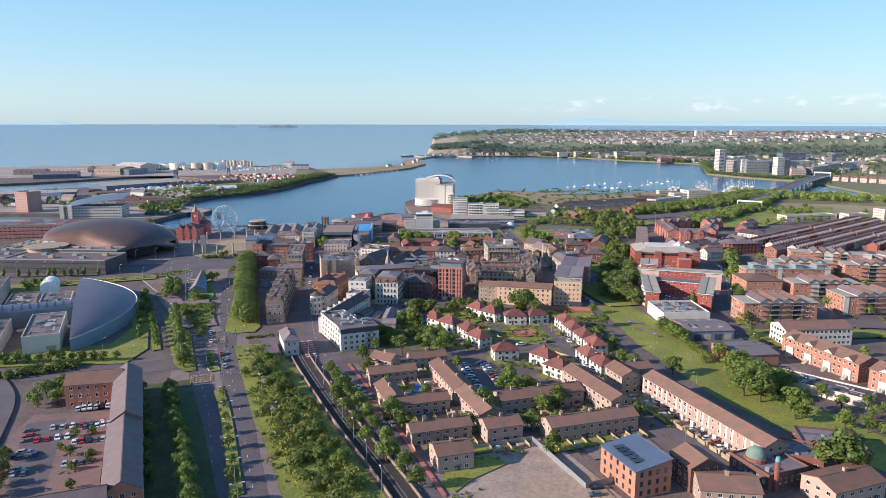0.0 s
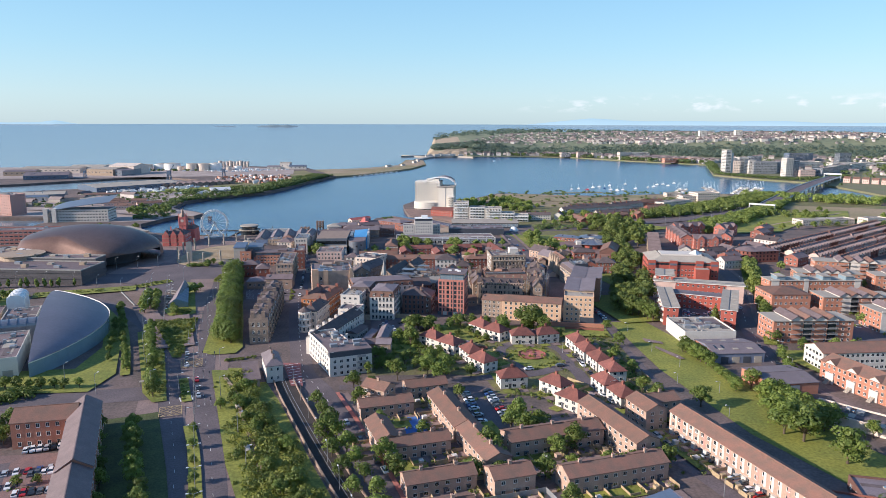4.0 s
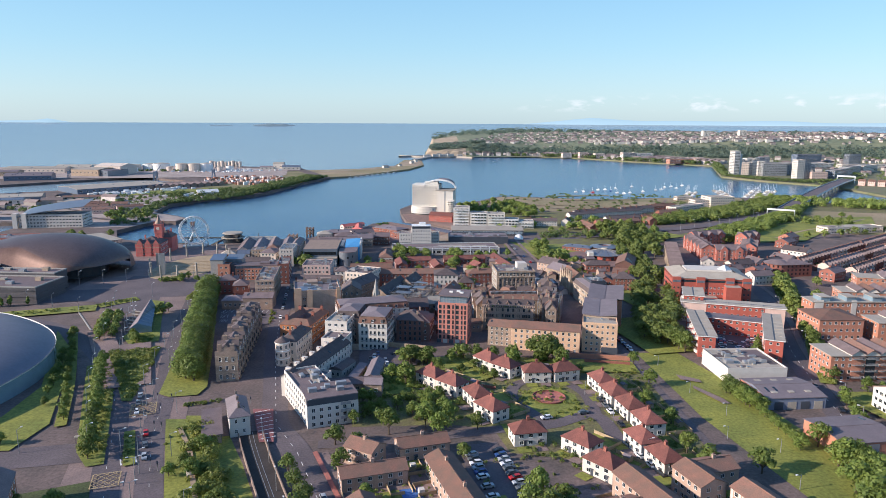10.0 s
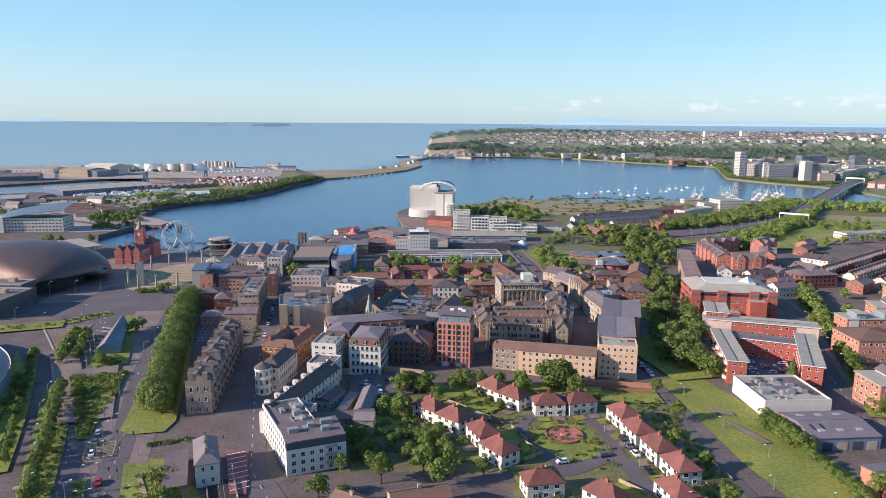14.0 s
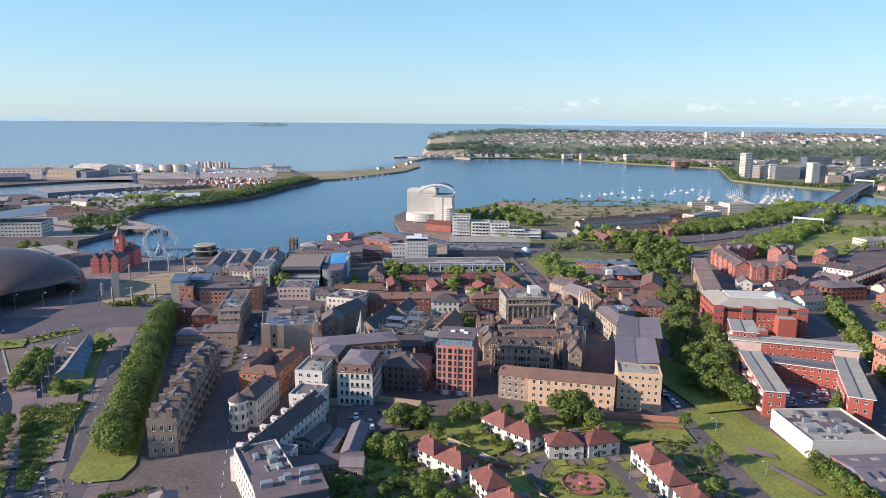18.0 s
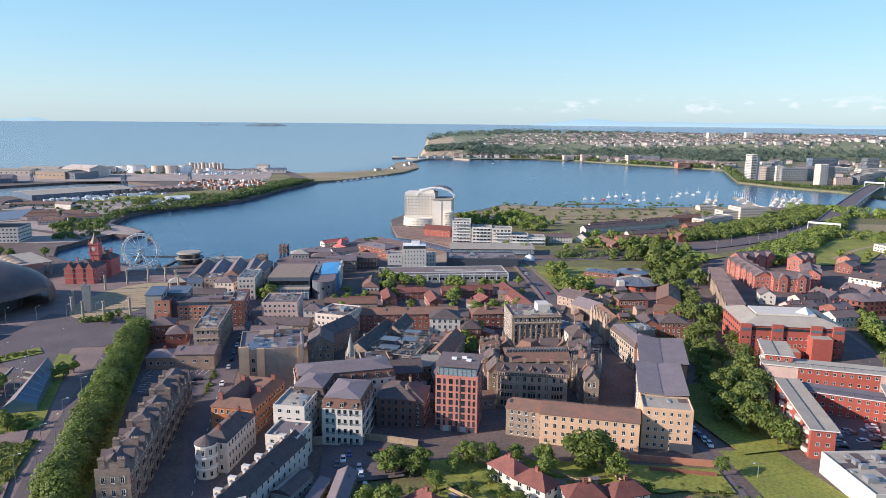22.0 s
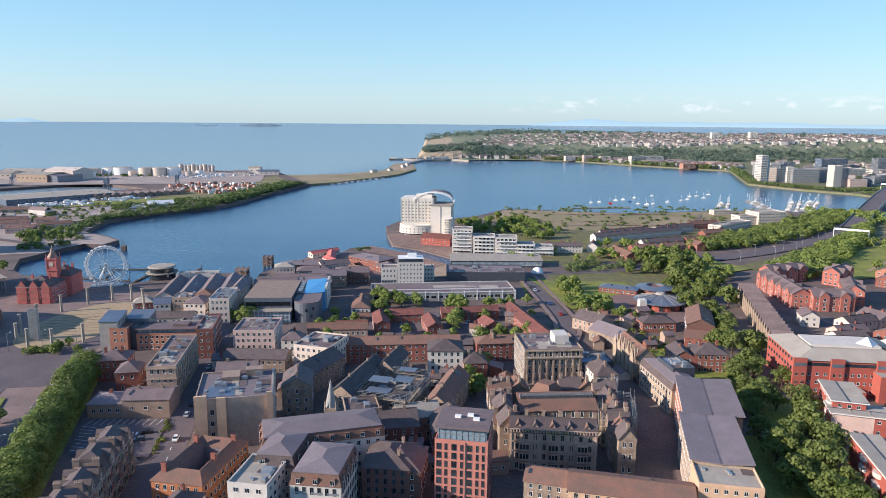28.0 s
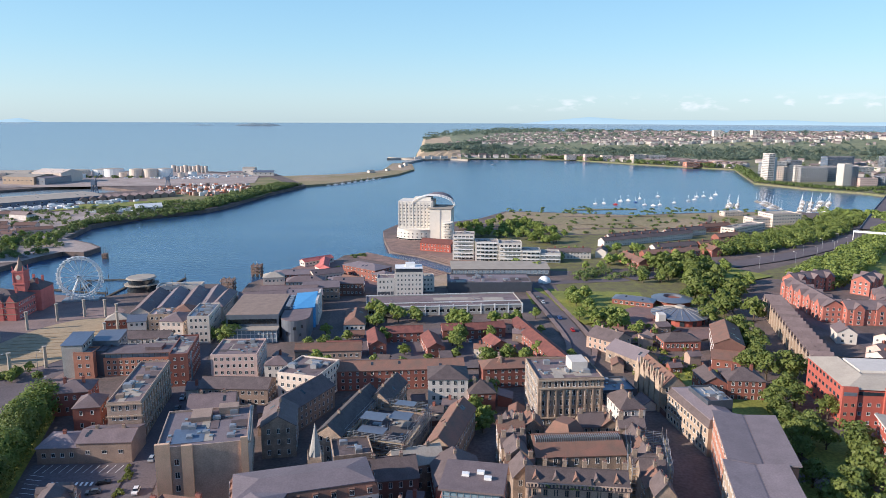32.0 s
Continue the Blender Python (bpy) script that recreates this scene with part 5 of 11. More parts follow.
# ---- behind the arts centre ----
building("red_offices", "long dark red office range with window bands", -395, 650, 120, 22, 10, 13, "tower_red", "grey_roof", "flat", 0, 4, 4.0, (3.0, 1.3), "FR", joined=True, units=8)
building("brick_office", "tall orange brick office block by the dock", -504, 850, 20, 20, -20, 24, "pink_panel", "grey_roof", "flat", 0, 7, 3.4, (1.6, 1.8), "FRK", joined=True, units=3)
t = building("school_offices", "white offices under a curved grey roof", -396, 802, 62, 26, 6, 13, "white_render", "grey_roof", "flat", 0, 4, 3.2, (2.0, 1.4), "FRK", joined=True)
me = Mesh()
for k in range(10):
    x0, x1 = -34 + 6.8 * k, -34 + 6.8 * (k + 1)
    z0, z1 = 15 + 12 * (k / 10) ** 0.6, 15 + 12 * ((k + 1) / 10) ** 0.6
    me.face([(x0, -15, z0 - 5), (x1, -15, z1 - 5), (x1, 15, z1), (x0, 15, z0)])
    me.face([(x0, -15, z0 - 5.5), (x1, -15, z1 - 5.5), (x1, -15, z1 - 5), (x0, -15, z0 - 5)])
part("curved_roof", me, "steel_roof", t, "sweeping curved metal roof")
for dx in (-36, -27):
    me = Mesh()
    me.box(dx, -16, 0, dx + 4.5, -10, 15)
    part("stair_tower", me, "white_render", t)


# ---- red terracotta pier house with clock tower ----
def pier_house():
    t = building("pier_house", "red terracotta Gothic pier house with clock tower", -234.5, 649, 20, 20, 4, 10.5, "terracotta", "slate", "hip", 4.5, 3, 2.2, (1.0, 1.7), "FRK", chim=2, chim_mat="terracotta")
    me = Mesh()
    me.box(0.4, 6.6, 0, 6.4, 12.6, 24)
    me.box(0, 6.2, 16.4, 6.8, 13, 17.0, bottom=True)
    me.box(0, 6.2, 23.4, 6.8, 13, 24.2, bottom=True)
    for x in (0.6, 6.2):
        for y in (6.8, 12.4):
            me.cyl(x, y, 18, 27, 0.6, 0.2, 6)
    part("clock_tower", me, "terracotta", t)
    me = Mesh()
    me.cyl(3.4, 9.6, 24.2, 27, 3.6, 1.9, 4)
    me.cyl(3.4, 9.6, 27, 32, 1.7, 0.08, 4)
    part("spire", me, "drab_render", t, "steep stone-grey cap")
    for m in (pose(3.4, 6.55, 20.5, 90, 0, 0), pose(0.35, 9.6, 20.5, 90, 0, -90)):
        me = Mesh()
        me.cyl(0, 0, 0, 0.12, 1.3, 1.3, 20)
        part("clock_face", me, "cream_render", t, "round pale clock face", m=m)
    me = Mesh()
    me.box(-1, 10, 0, 13, 26, 12.5)
    part("rear_wing", me, "terracotta", t)
    part("wing_roof", roof_mesh(16, 14, 12.5, 5, "hip", 0.3), "slate", t, m=pose(6, 18, 0, 0, 0, 90))
    for x in (-6.5, 0, 6.5):
        part("gable_roof", roof_mesh(5, 4.6, 10.5, 3.6, "gable", 0.2), "slate", t, m=pose(x, -8.0, 0.05, 0, 0, 90))
        part("gable", wall_mesh(5, 4.6, 10.5, 3.6, "gable"), "terracotta", t, m=pose(x, -8.2, 0, 0, 0, 90))
    for z in (3.6, 7.2, 10.2):
        me = Mesh()
        me.box(-10.15, -10.85, z, 10.15, -10.7, z + 0.3, bottom=True)
        part("string_course", me, "sand_stone", t, "pale stone band")
    for k in range(5):
        chimney(t, 9.5 if k % 2 else 3, 11 + 3.4 * k, 16, "terracotta", 1.2, 2.6)


pier_house()


def wheel():
    t = root("ferris_wheel", "tall white observation wheel with open gondolas", "ferris wheel", -211, 683, 0, 12)
    R, H, n = 12.4, 14.6, 28
    for y, nm in ((-0.8, "front_rim"), (0.8, "back_rim")):
        me = Mesh()
        for k in range(40):
            a, b = k * math.tau / 40, (k + 1) * math.tau / 40
            for r in (R, R - 1.3):
                me.rod((r * math.cos(a), y, H + r * math.sin(a)), (r * math.cos(b), y, H + r * math.sin(b)), 0.26)
            me.rod((R * math.cos(a), y, H + R * math.sin(a)), ((R - 1.3) * math.cos(b), y, H + (R - 1.3) * math.sin(b)), 0.12)
        part(nm, me, "white_paint", t)
    for k in range(18):
        a = k * math.tau / 18
        me = Mesh()
        me.rod((0, 0, H), (R * math.cos(a), 0, H + R * math.sin(a)), 0.2)
        part("spoke", me, "white_paint", t)
    me = Mesh()
    me.rod((0, -2, H), (0, 2, H), 1.1, 12)
    part("hub", me, "white_paint", t)
    for sx in (-1, 1):
        for y in (-3, 3):
            me = Mesh()
            me.rod((sx * 7, y, 0), (0, y * 0.5, H), 0.42)
            part("leg", me, "white_paint", t)
    me = Mesh()
    me.box(-10, -4.5, 0, 10, 4.5, 1.2)
    part("platform", me, "grey_metal", t)
    for k in range(n):
        a = k * math.tau / n
        me = Mesh()
        x, z = (R + 0.4) * math.cos(a), H + (R + 0.4) * math.sin(a)
        me.box(x - 0.6, -0.7, z - 1.5, x + 0.6, 0.7, z - 0.8, bottom=True)
        me.box(x - 0.65, -0.75, z - 0.1, x + 0.65, 0.75, z + 0.05, bottom=True)
        part("gondola", me, "white_paint", t)


wheel()
slab("oval_basin", [(-186 + 24 * math.cos(a) + 4 * math.sin(a), 600 + 44 * math.sin(a)) for a in np.linspace(0, math.tau, 25)[:-1]], 0.12, "timber_deck", 0.2, "oval wooden boarded basin floor", "deck")
for k in range(8):
    me = Mesh()
    a0 = 0.2 + k * 0.04
    me.box(-20, -0.25, 0, 20, 0.25, 0.35)
    tagged(part("deck_step", me, "timber_deck", m=pose(-186, 578 + k * 5.5, 0.12, 0, 0, 8)), "long wooden step of the basin", "step", "basin steps")
for k in range(14):
    a = k * math.tau / 14
    me = Mesh()
    me.cyl(0, 0, 0, 9.5, 0.75, 0.7, 8)
    me.cyl(0, 0, 9.5, 10.0, 0.95, 0.95, 8)
    tagged(part("column", me, "pale_roof", m=pose(-186 + 26 * math.cos(a), 602 + 46 * math.sin(a), 0)), "pale round light column at the basin edge", "column", "basin columns")
building("water_tower", "tall slim steel-clad pylon at the head of the basin", -196, 571, 4, 3, 10, 15, "concrete", "concrete", "flat", 0, 0)

# ---- waterfront quarter ----
t = building("performance_hall", "performance hall with broad brown-grey roof and glazed front", -89, 626, 26, 42, 3, 12.2, "steel_roof", "mauve_roof", "flat", 0, 0)
me = Mesh()
for i in range(12):
    me.box(-12.6 + i * 2.15, -20.4, 12.3, -12.45 + i * 2.15, 20.4, 12.42)
me.box(-12.9, -20.9, 12.5, 12.9, 20.9, 12.95, bottom=True)
tagged(part("roof_sheet", me, "drab_render", t, "broad brown-grey roof sheet"), kind="stuff")
me = Mesh()
me.box(-12.8, -26.5, 0, 12.8, -21.05, 6.4)
part("foyer", me, "pale_glass", t, "glazed foyer front")
me = Mesh()
me.box(-13.2, -27.2, 6.4, 13.2, -21, 6.9, bottom=True)
part("foyer_roof", me, "pale_roof", t, "white foyer roof edge")
me = Mesh()
for i in range(13):
    me.box(-12.8 + i * 2.1, -26.7, 0, -12.62 + i * 2.1, -26.5, 6.4)
for z in (2.2, 4.4):
    me.box(-12.8, -26.66, z, 12.8, -26.5, z + 0.16)
tagged(part("mullion", me, "white_paint", t), kind="stuff")
me = Mesh()
me.box(-12, -21.2, 8.2, 12, -21.0, 10.6)
part("window_band", me, "glass", t, "dark band of upper windows")
t = root("steel_drum", "rounded steel-clad front block with flat dark roof", "building", -67.3, 612, 0, 4)
arc = [(7.2 * math.cos(a), -3 - 8 * math.sin(a)) for a in (i * math.pi / 14 for i in range(15))] + [(-7.2, 14), (7.2, 14)]
for z0, z1, nm, mt in ((0, 10.6, "wall", "steel_roof"), (10.6, 10.9, "roof", "mauve_roof")):
    me = Mesh()
    for (xa, ya), (xb, yb) in zip(arc, arc[1:] + arc[:1]):
        me.face([(xb, yb, z0), (xa, ya, z0), (xa, ya, z1), (xb, yb, z1)])
    me.face([(x, y, z1) for x, y in arc[::-1]])
    part(nm, me, mt, t)
for i, (u, w, z) in enumerate(((-3.5, 1.6, 3.2), (0.2, 1.4, 6.0), (2.8, 1.2, 2.6), (3.6, 1.4, 6.8))):
    me = Mesh()
    d = -3 - 8 * math.sqrt(1 - (u / 7.2) ** 2)
    me.box(u - w / 2, d - 0.12, z, u + w / 2, d + 1.4, z + 1.5)
    part("window", me, "glass", t)
t = root("blue_hall", "bright blue clad wedge of the hall with sloping face", "building", -66, 634, 0, 4)
me = Mesh()
q = [(-6, -12, 0), (5.4, -9, 0), (5.4, 12, 0), (-6, 12, 0), (-6, -12, 11.2), (5.4, -9, 11.2), (5.4, 12, 14.6), (-6, 12, 13.8)]
for f in ((0, 1, 5, 4), (1, 2, 6, 5), (2, 3, 7, 6), (3, 0, 4, 7), (4, 5, 6, 7)):
    me.face([q[i] for i in f])
part("shell", me, "blue_cladding", t)
me = Mesh()
me.box(-10.5, -12, 0, -6.05, 14, 11.6)
part("plant_deck", me, "dark_cladding", t, "dark roof gully with plant")
for i in range(6):
    me = Mesh()
    me.box(-9.5, -10 + 4 * i, 11.6, -7.2, -7.6 + 4 * i, 12.6)
    part("roof_unit", me, "grey_metal", t)
me = Mesh()
me.box(5.45, -4, 0, 6.6, 22, 13.5)
part("screen_wall", me, "white_render", t, "white rounded side front")
data, src, mats = window_data(1.9, 1.9, "white_paint")
rows = Mesh()
for f in range(2):
    for i in range(7):
        rows.add(src, pose(6.61, -2 + i * 3.3, 5.5 + 3.4 * f, 0, 0, 90))
tagged(part("window_grid", rows, mats, t), kind="stuff")
for x, y, L, W, a, h, rf in ((-95, 658, 26, 14, 12, 9, "mauve_roof"), (-72, 664, 20, 14, 12, 9, "grey_roof"), (-84, 680, 34, 13, 4, 7, "mauve_roof"), (-66, 688, 22, 14, 8, 8, "grey_roof")):
    building("quay_block", "low quayside block with grey folded roof", x, y, L, W, a, h, "drab_render", rf, "gable", 2.6, 2, 2.6, (1.4, 1.5), "FR", joined=True)
t = root("round_pavilion", "round two-tier quay pavilion with grey roof", "pavilion", -185, 709)
me = Mesh()
me.cyl(0, 0, 0, 4, 9, 9, 24, 1)
me.cyl(0, 0, 4, 4.6, 10.5, 10.5, 24)
me.cyl(0, 0, 4.6, 8, 8, 8, 24, 1)
me.cyl(0, 0, 8, 8.8, 9.4, 8.4, 24)
part("drum", me, ["pale_roof", "glass"], t)
for x, y, L, W, a, h in ((-43, 750, 32, 17, -40, 7), (-30, 733, 14, 12, -40, 5), (-58, 722, 16, 12, 14, 4), (-88, 738, 36, 14, 6, 5)):
    building("wharf_house", "weathered brick wharf building by the quay", x, y, L, W, a, h, "red_brick", "grey_roof", "hip", 2.0, 2, 3.2, (1.2, 1.3), "FRK", joined=True)
for pts in ([(-256, 726), (-239, 720.5), (-210, 714)], [(-247, 750), (-226, 752), (-207, 753)], [(-206, 703), (-205, 728), (-204.5, 751.5)], [(-204.5, 751.5), (-193.6, 751.5)], [(-176, 737), (-174, 757)], [(-232, 724), (-234, 742)]):
    ribbon("jetty", pts, 1.8, -3.2, "bark", "dark floating timber jetty", "jetty", 0.5)
    for x, y in pts:
        me = Mesh()
        me.cyl(x, y, -5, 0.5, 0.25, 0.25, 6)
        tagged(part("mooring_post", me, "bark"), "dark timber post of the jetty", "post", "jetty posts")


# ---- white waterside hotel ----
def bay_hotel():
    t = root("bay_hotel", "tall cream-white hotel with curved podium and arched roof", "hotel", 0, 912, -2, -8)
    def blk(nm, x0, y0, x1, y1, h, mt="hotel_white", lab=""):
        me = Mesh()
        me.box(x0, y0, 0, x1, y1, h)
        return part(nm, me, mt, t, lab)
    me = Mesh()
    me.cyl(-9, -4, 0, 11, 19.5, 18.5, 28, sy=0.72)
    me.cyl(-9, -4, 11, 11.5, 18.9, 18.9, 28, sy=0.74)
    part("podium", me, "hotel_white", t, "white curved two-storey podium")
    me = Mesh()
    me.cyl(-9, -4, 2.2, 3.2, 19.5, 19.45, 28, sy=0.723, cap=False)
    part("window_band", me, "glass", t, "dark band of podium glazing")
    blk("bedroom_block", -26, -8, 6, 18, 37, "hotel_white")
    blk("stair_block", 4, -14, 24, 14, 31)
    blk("side_tower", 17, -20, 26, -10, 20, "hotel_white")
    blk("tower_slot", 13.5, -14.06, 15, -13.9, 30, "grey_metal", "grey vertical glazing slot")
    me = Mesh()
    me.box(3, -15, 31, 25, 15, 31.6, bottom=True)
    part("roof_slab", me, "pale_roof", t)
    data, src, mats = window_data(1.25, 1.2, "hotel_white", "glass")
    rows = Mesh()
    for f in range(7):
        for i in range(9):
            rows.add(src, pose(-24 + i * 3.35, -8.01, 14.6 + f * 3.1))
        for i in range(7):
            rows.add(src, pose(-26.01, -6 + i * 3.6, 14.6 + f * 3.1, 0, 0, -90))
        me = Mesh()
        me.box(-26.2, -8.35, 12.9 + f * 3.1, 4, -8, 13.1 + f * 3.1, bottom=True)
        part("ledge", me, "hotel_white", t)
    for i in range(10):
        me = Mesh()
        me.box(-25.8 + i * 3.35, -8.3, 12, -25.5 + i * 3.35, -8, 36)
        part("pier", me, "hotel_white", t)
    for f in range(8):
        me = Mesh()
        me.box(-27.2, 12, 12 + f * 3.1, -26, 17, 12.7 + f * 3.1, bottom=True)
        part("balcony", me, "hotel_white", t)
        me = Mesh()
        me.cyl(21.5, -20, 2.4 + f * 2.3, 3.1 + f * 2.3, 4.2, 4.2, 14, sy=0.5)
        part("balcony", me, "hotel_white", t)
    for f in range(2):
        for i in range(9):
            a = -math.pi / 2 + (i - 5.5) * 0.22
            rows.add(src, pose(-9 + 19.3 * math.cos(a), -4 + 19.3 * 0.72 * math.sin(a), 5.0 + 3 * f, 0, 0, math.degrees(a) + 90))
    for f in range(6):
        for i in range(2):
            rows.add(src, pose(19.4 + i * 4, -20.01, 3 + f * 3))
    tagged(part("glazing", rows, mats, t), kind="stuff")
    for y in (-9, -3, 3):
        me = Mesh()
        for k in range(14):
            a0, a1 = math.pi * k / 14, math.pi * (k + 1) / 14
            me.rod((6 - 20 * math.cos(a0), y, 33 + 9.5 * math.sin(a0)), (6 - 20 * math.cos(a1), y, 33 + 9.5 * math.sin(a1)), 0.32, 6)
        part("roof_arch", me, "white_paint", t, "white steel roof arch")
    me = Mesh()
    for k in range(8):
        a0, a1 = math.pi * (0.1 + 0.8 * k / 8), math.pi * (0.1 + 0.8 * (k + 1) / 8)
        me.face([(8 - 17 * math.cos(a0), 2, 33 + 9 * math.sin(a0)), (8 - 17 * math.cos(a1), 2, 33 + 9 * math.sin(a1)), (8 - 15 * math.cos(a1), 22, 34 + 9 * math.sin(a1)), (8 - 15 * math.cos(a0), 22, 34 + 9 * math.sin(a0))])
    part("roof_shell", me, "grey_roof", t, "grey curved roof shell", smooth=True)
    blk("plant_room", -12, -2, 4, 10, 40)


bay_hotel()
building("red_pumphouse", "bright red brick pump house below the hotel", 9, 846, 28, 12, -24, 6.5, "bright_red", "red_tile", "gable", 3.2, 2, 3.0, (1.0, 1.6), "FR", joined=True)
for k, (x, y, L, h) in enumerate(((29, 812, 17, 20), (47, 806, 18, 15), (65, 803, 18, 14.5), (81, 801, 15, 9), (96, 801, 16, 7))):
    t = building("terraced_flats", "white stepped waterside flats with deep balconies", x, y, L, 16, -4, h, "white_render", "pale_roof", "flat", 0, int(h / 3), 3.0, (2.2, 1.8), "FK", units=2, joined=True)
    for f in range(int(h / 3)):
        me = Mesh()
        me.box(-L / 2 + 1, -10, 3 * f + 2.6, L / 2 - 1, -8, 2.85 + 3 * f, bottom=True)
        me.box(-L / 2 + 1, -10, 2.85 + 3 * f, L / 2 - 1, -9.9, 3.5 + 3 * f)
        part("balcony", me, "white_paint", t)
t = root("dome_tank", "white spherical dome beside the glass hall", "dome", 80, 728)
me = Mesh()
for j in range(6):
    me.cyl(0, 0, 4.5 * math.sin(j * math.pi / 12), 4.5 * math.sin((j + 1) * math.pi / 12), 4.5 * math.cos(j * math.pi / 12), max(0.05, 4.5 * math.cos((j + 1) * math.pi / 12)), 16, cap=False)
part("shell", me, "white_paint", t, smooth=True)
building("wharf_hall", "low dark grey wharf hall with flat roofs", 40, 713, 54, 26, 0, 6, "dark_cladding", "grey_roof", "flat", 0, 0, units=7)
slab("dock_water", [(-27.5, 839), (-7.5, 822.5), (19.4, 784.5), (18.4, 753.5), (-16.4, 799.5), (-40.5, 825.5), (-49, 836)], -1.4, "water", 0.0, "still water in the old dock basin", "water")
slab("quay", [(-66, 819), (-50, 836), (-40, 826), (-16, 800), (17.6, 753.8), (8, 742), (-22, 782), (-40, 800)], 0.1, "quay_stone", 0.0, "old reddish stone quay of the dry dock", "quay")
slab("quay", [(-32, 848), (-28, 838), (-8, 822), (19.2, 784.2), (30, 790), (0, 836)], 0.1, "quay_stone", 0.0, "old reddish stone quay of the dry dock", "quay")
for off in (1.5, 5.0, 9.0):
    ribbon("dock_step", [(-16 - off * 0.8, 799 - off * 0.7), (15 - off * 0.8, 756 - off * 0.7)], 0.8, 0.5, "mud", "low stone kerb of the dry dock", "kerb", 0.5)
    ribbon("dock_step", [(-8 + off * 0.7, 822 + off * 0.7), (19 + off * 0.7, 785 + off * 0.7)], 0.8, 0.5, "mud", "low stone kerb of the dry dock", "kerb", 0.5)
slab("dock_ground", [(-8, 733), (2, 741), (20, 762), (16, 735), (12, 712), (-6, 716)], 0.12, "pale_earth", 0.0, "sandy cleared ground at the dock head", "ground")
thicket("quay_weeds", [(-62, 822), (-52, 830), (-50, 818), (-60, 812)], 26, 0.8, 1.6, "green weeds on the old quay", 40, 0.5, "leaf_far", 0.6)
thicket("quay_weeds", [(-78, 770), (-66, 775), (-60, 735), (-70, 730)], 46, 0.8, 2.2, "bushes beside the quay halls", 40, 0.6, "leaf_far", 0.7)
for x, y, L, W, a in ((-85, 791, 26, 7, 42), (-77, 776, 34, 7, 96), (-74, 758, 22, 7, 120)):
    building("pier_hall", "low red-roofed hall along the quay edge", x, y, L, W, a, 3.6, "cream_render", "terracotta", "gable", 1.6, 1, 3, (1.6, 1.3), "FK", joined=True)
# ---- school, church, and streets on the right ----
t = root("school", "round red school building with a segmented grey roof", "school", 139, 634)
me = Mesh()
me.cyl(0, 0, 0, 4.6, 13.2, 13.2, 24)
part("drum_wall", me, "bright_red", t)
me = Mesh()
me.cyl(0, 0, 4.6, 5.0, 15.6, 15.6, 24)
me.cyl(0, 0, 5.0, 8.2, 15.4, 3.2, 24)
me.cyl(0, 0, 8.2, 9.2, 3.2, 2.4, 12, 1)
part("roof", me, ["steel_roof", "pale_roof"], t, "segmented shallow grey sheet roof")
for k in range(24):
    a = k * math.tau / 24
    me = Mesh()
    me.rod((15.4 * math.cos(a), 15.4 * math.sin(a), 5.08), (3.2 * math.cos(a), 3.2 * math.sin(a), 8.28), 0.12, 4)
    part("roof_rib", me, "pale_roof" if k % 3 else "slate", t)
    if k % 2:
        me = Mesh()
        me.box(-1.2, -13.34, 1.0, 1.2, -13.1, 3.6)
        part("window", me, "glass", t, m=Matrix.Rotation(a, 4, "Z"))
me = Mesh()
me.box(-15.5, -11, 0, -11.5, -6, 7.2)
part("stair_tower", me, "white_render", t, "pale stair tower")
# ---- church with spire, old blocks of the centre ----
t = root("church", "small stone church with a slender pointed spire", "church", -32, 452)
me = Mesh()
me.box(-2, -2, 0, 2, 2, 16)
part("tower", me, "stone", t)
me = Mesh()
me.cyl(0, 0, 16, 25.5, 1.9, 0.05, 8)
part("spire", me, "concrete", t, "slender pale spire")
for x in (-1.8, 1.8):
    for y in (-1.8, 1.8):
        me = Mesh()
        me.cyl(x, y, 15.5, 18.5, 0.35, 0.05, 5)
        part("pinnacle", me, "stone", t)
OB = "old stone and brick block with slate roof and chimneys"
for x, y, L, W, a, h, wl, rf, rt in ((-50, 489, 11, 16, 8, 11, "stone", "slate", "gable"), (-12, 455, 16, 14, 10, 10, "dark_brick", "slate", "gable"), (-8, 428, 14, 16, -8, 10, "dark_brick", "slate", "hip"), (8, 455, 14, 16, 6, 9, "red_brick", "slate", "gable"), (7.5, 484, 9, 32, -17, 9.5, "stone", "brown_tile", "gable"), (-27, 494, 9, 36, -17, 10, "stone", "blue_slate", "gable"), (-15, 513, 8, 20, -17, 10, "stone", "blue_slate", "gable"), (-4, 463, 15, 9, 18, 9, "stone", "pale_roof", "gable"), (70, 500, 9, 14, 6, 11, "white_render", "slate", "hip"), (73, 530, 16, 14, 6, 5, "dark_cladding", "blue_metal", "flat"), (-78, 508, 16, 16, 8, 8, "stone", "mauve_roof", "gable"), (20, 520, 10, 10, 4, 8, "red_brick", "slate", "hip"), (30, 545, 8, 10, 4, 8, "red_brick", "brown_tile", "hip"), (88, 590, 14, 16, 40, 6, "grey_brick", "slate", "gable"), (-24, 470, 12, 12, 12, 9, "stone", "slate", "flat")):
    building("old_block", OB, x, y, L, W, a, h, wl, rf, rt, 3.4, max(2, int(h / 3.2)), 2.8, (1.0, 1.7), "FRK", chim=2 if rt != "flat" else 0, chim_mat="stone", units=2 if rt == "flat" else 0)


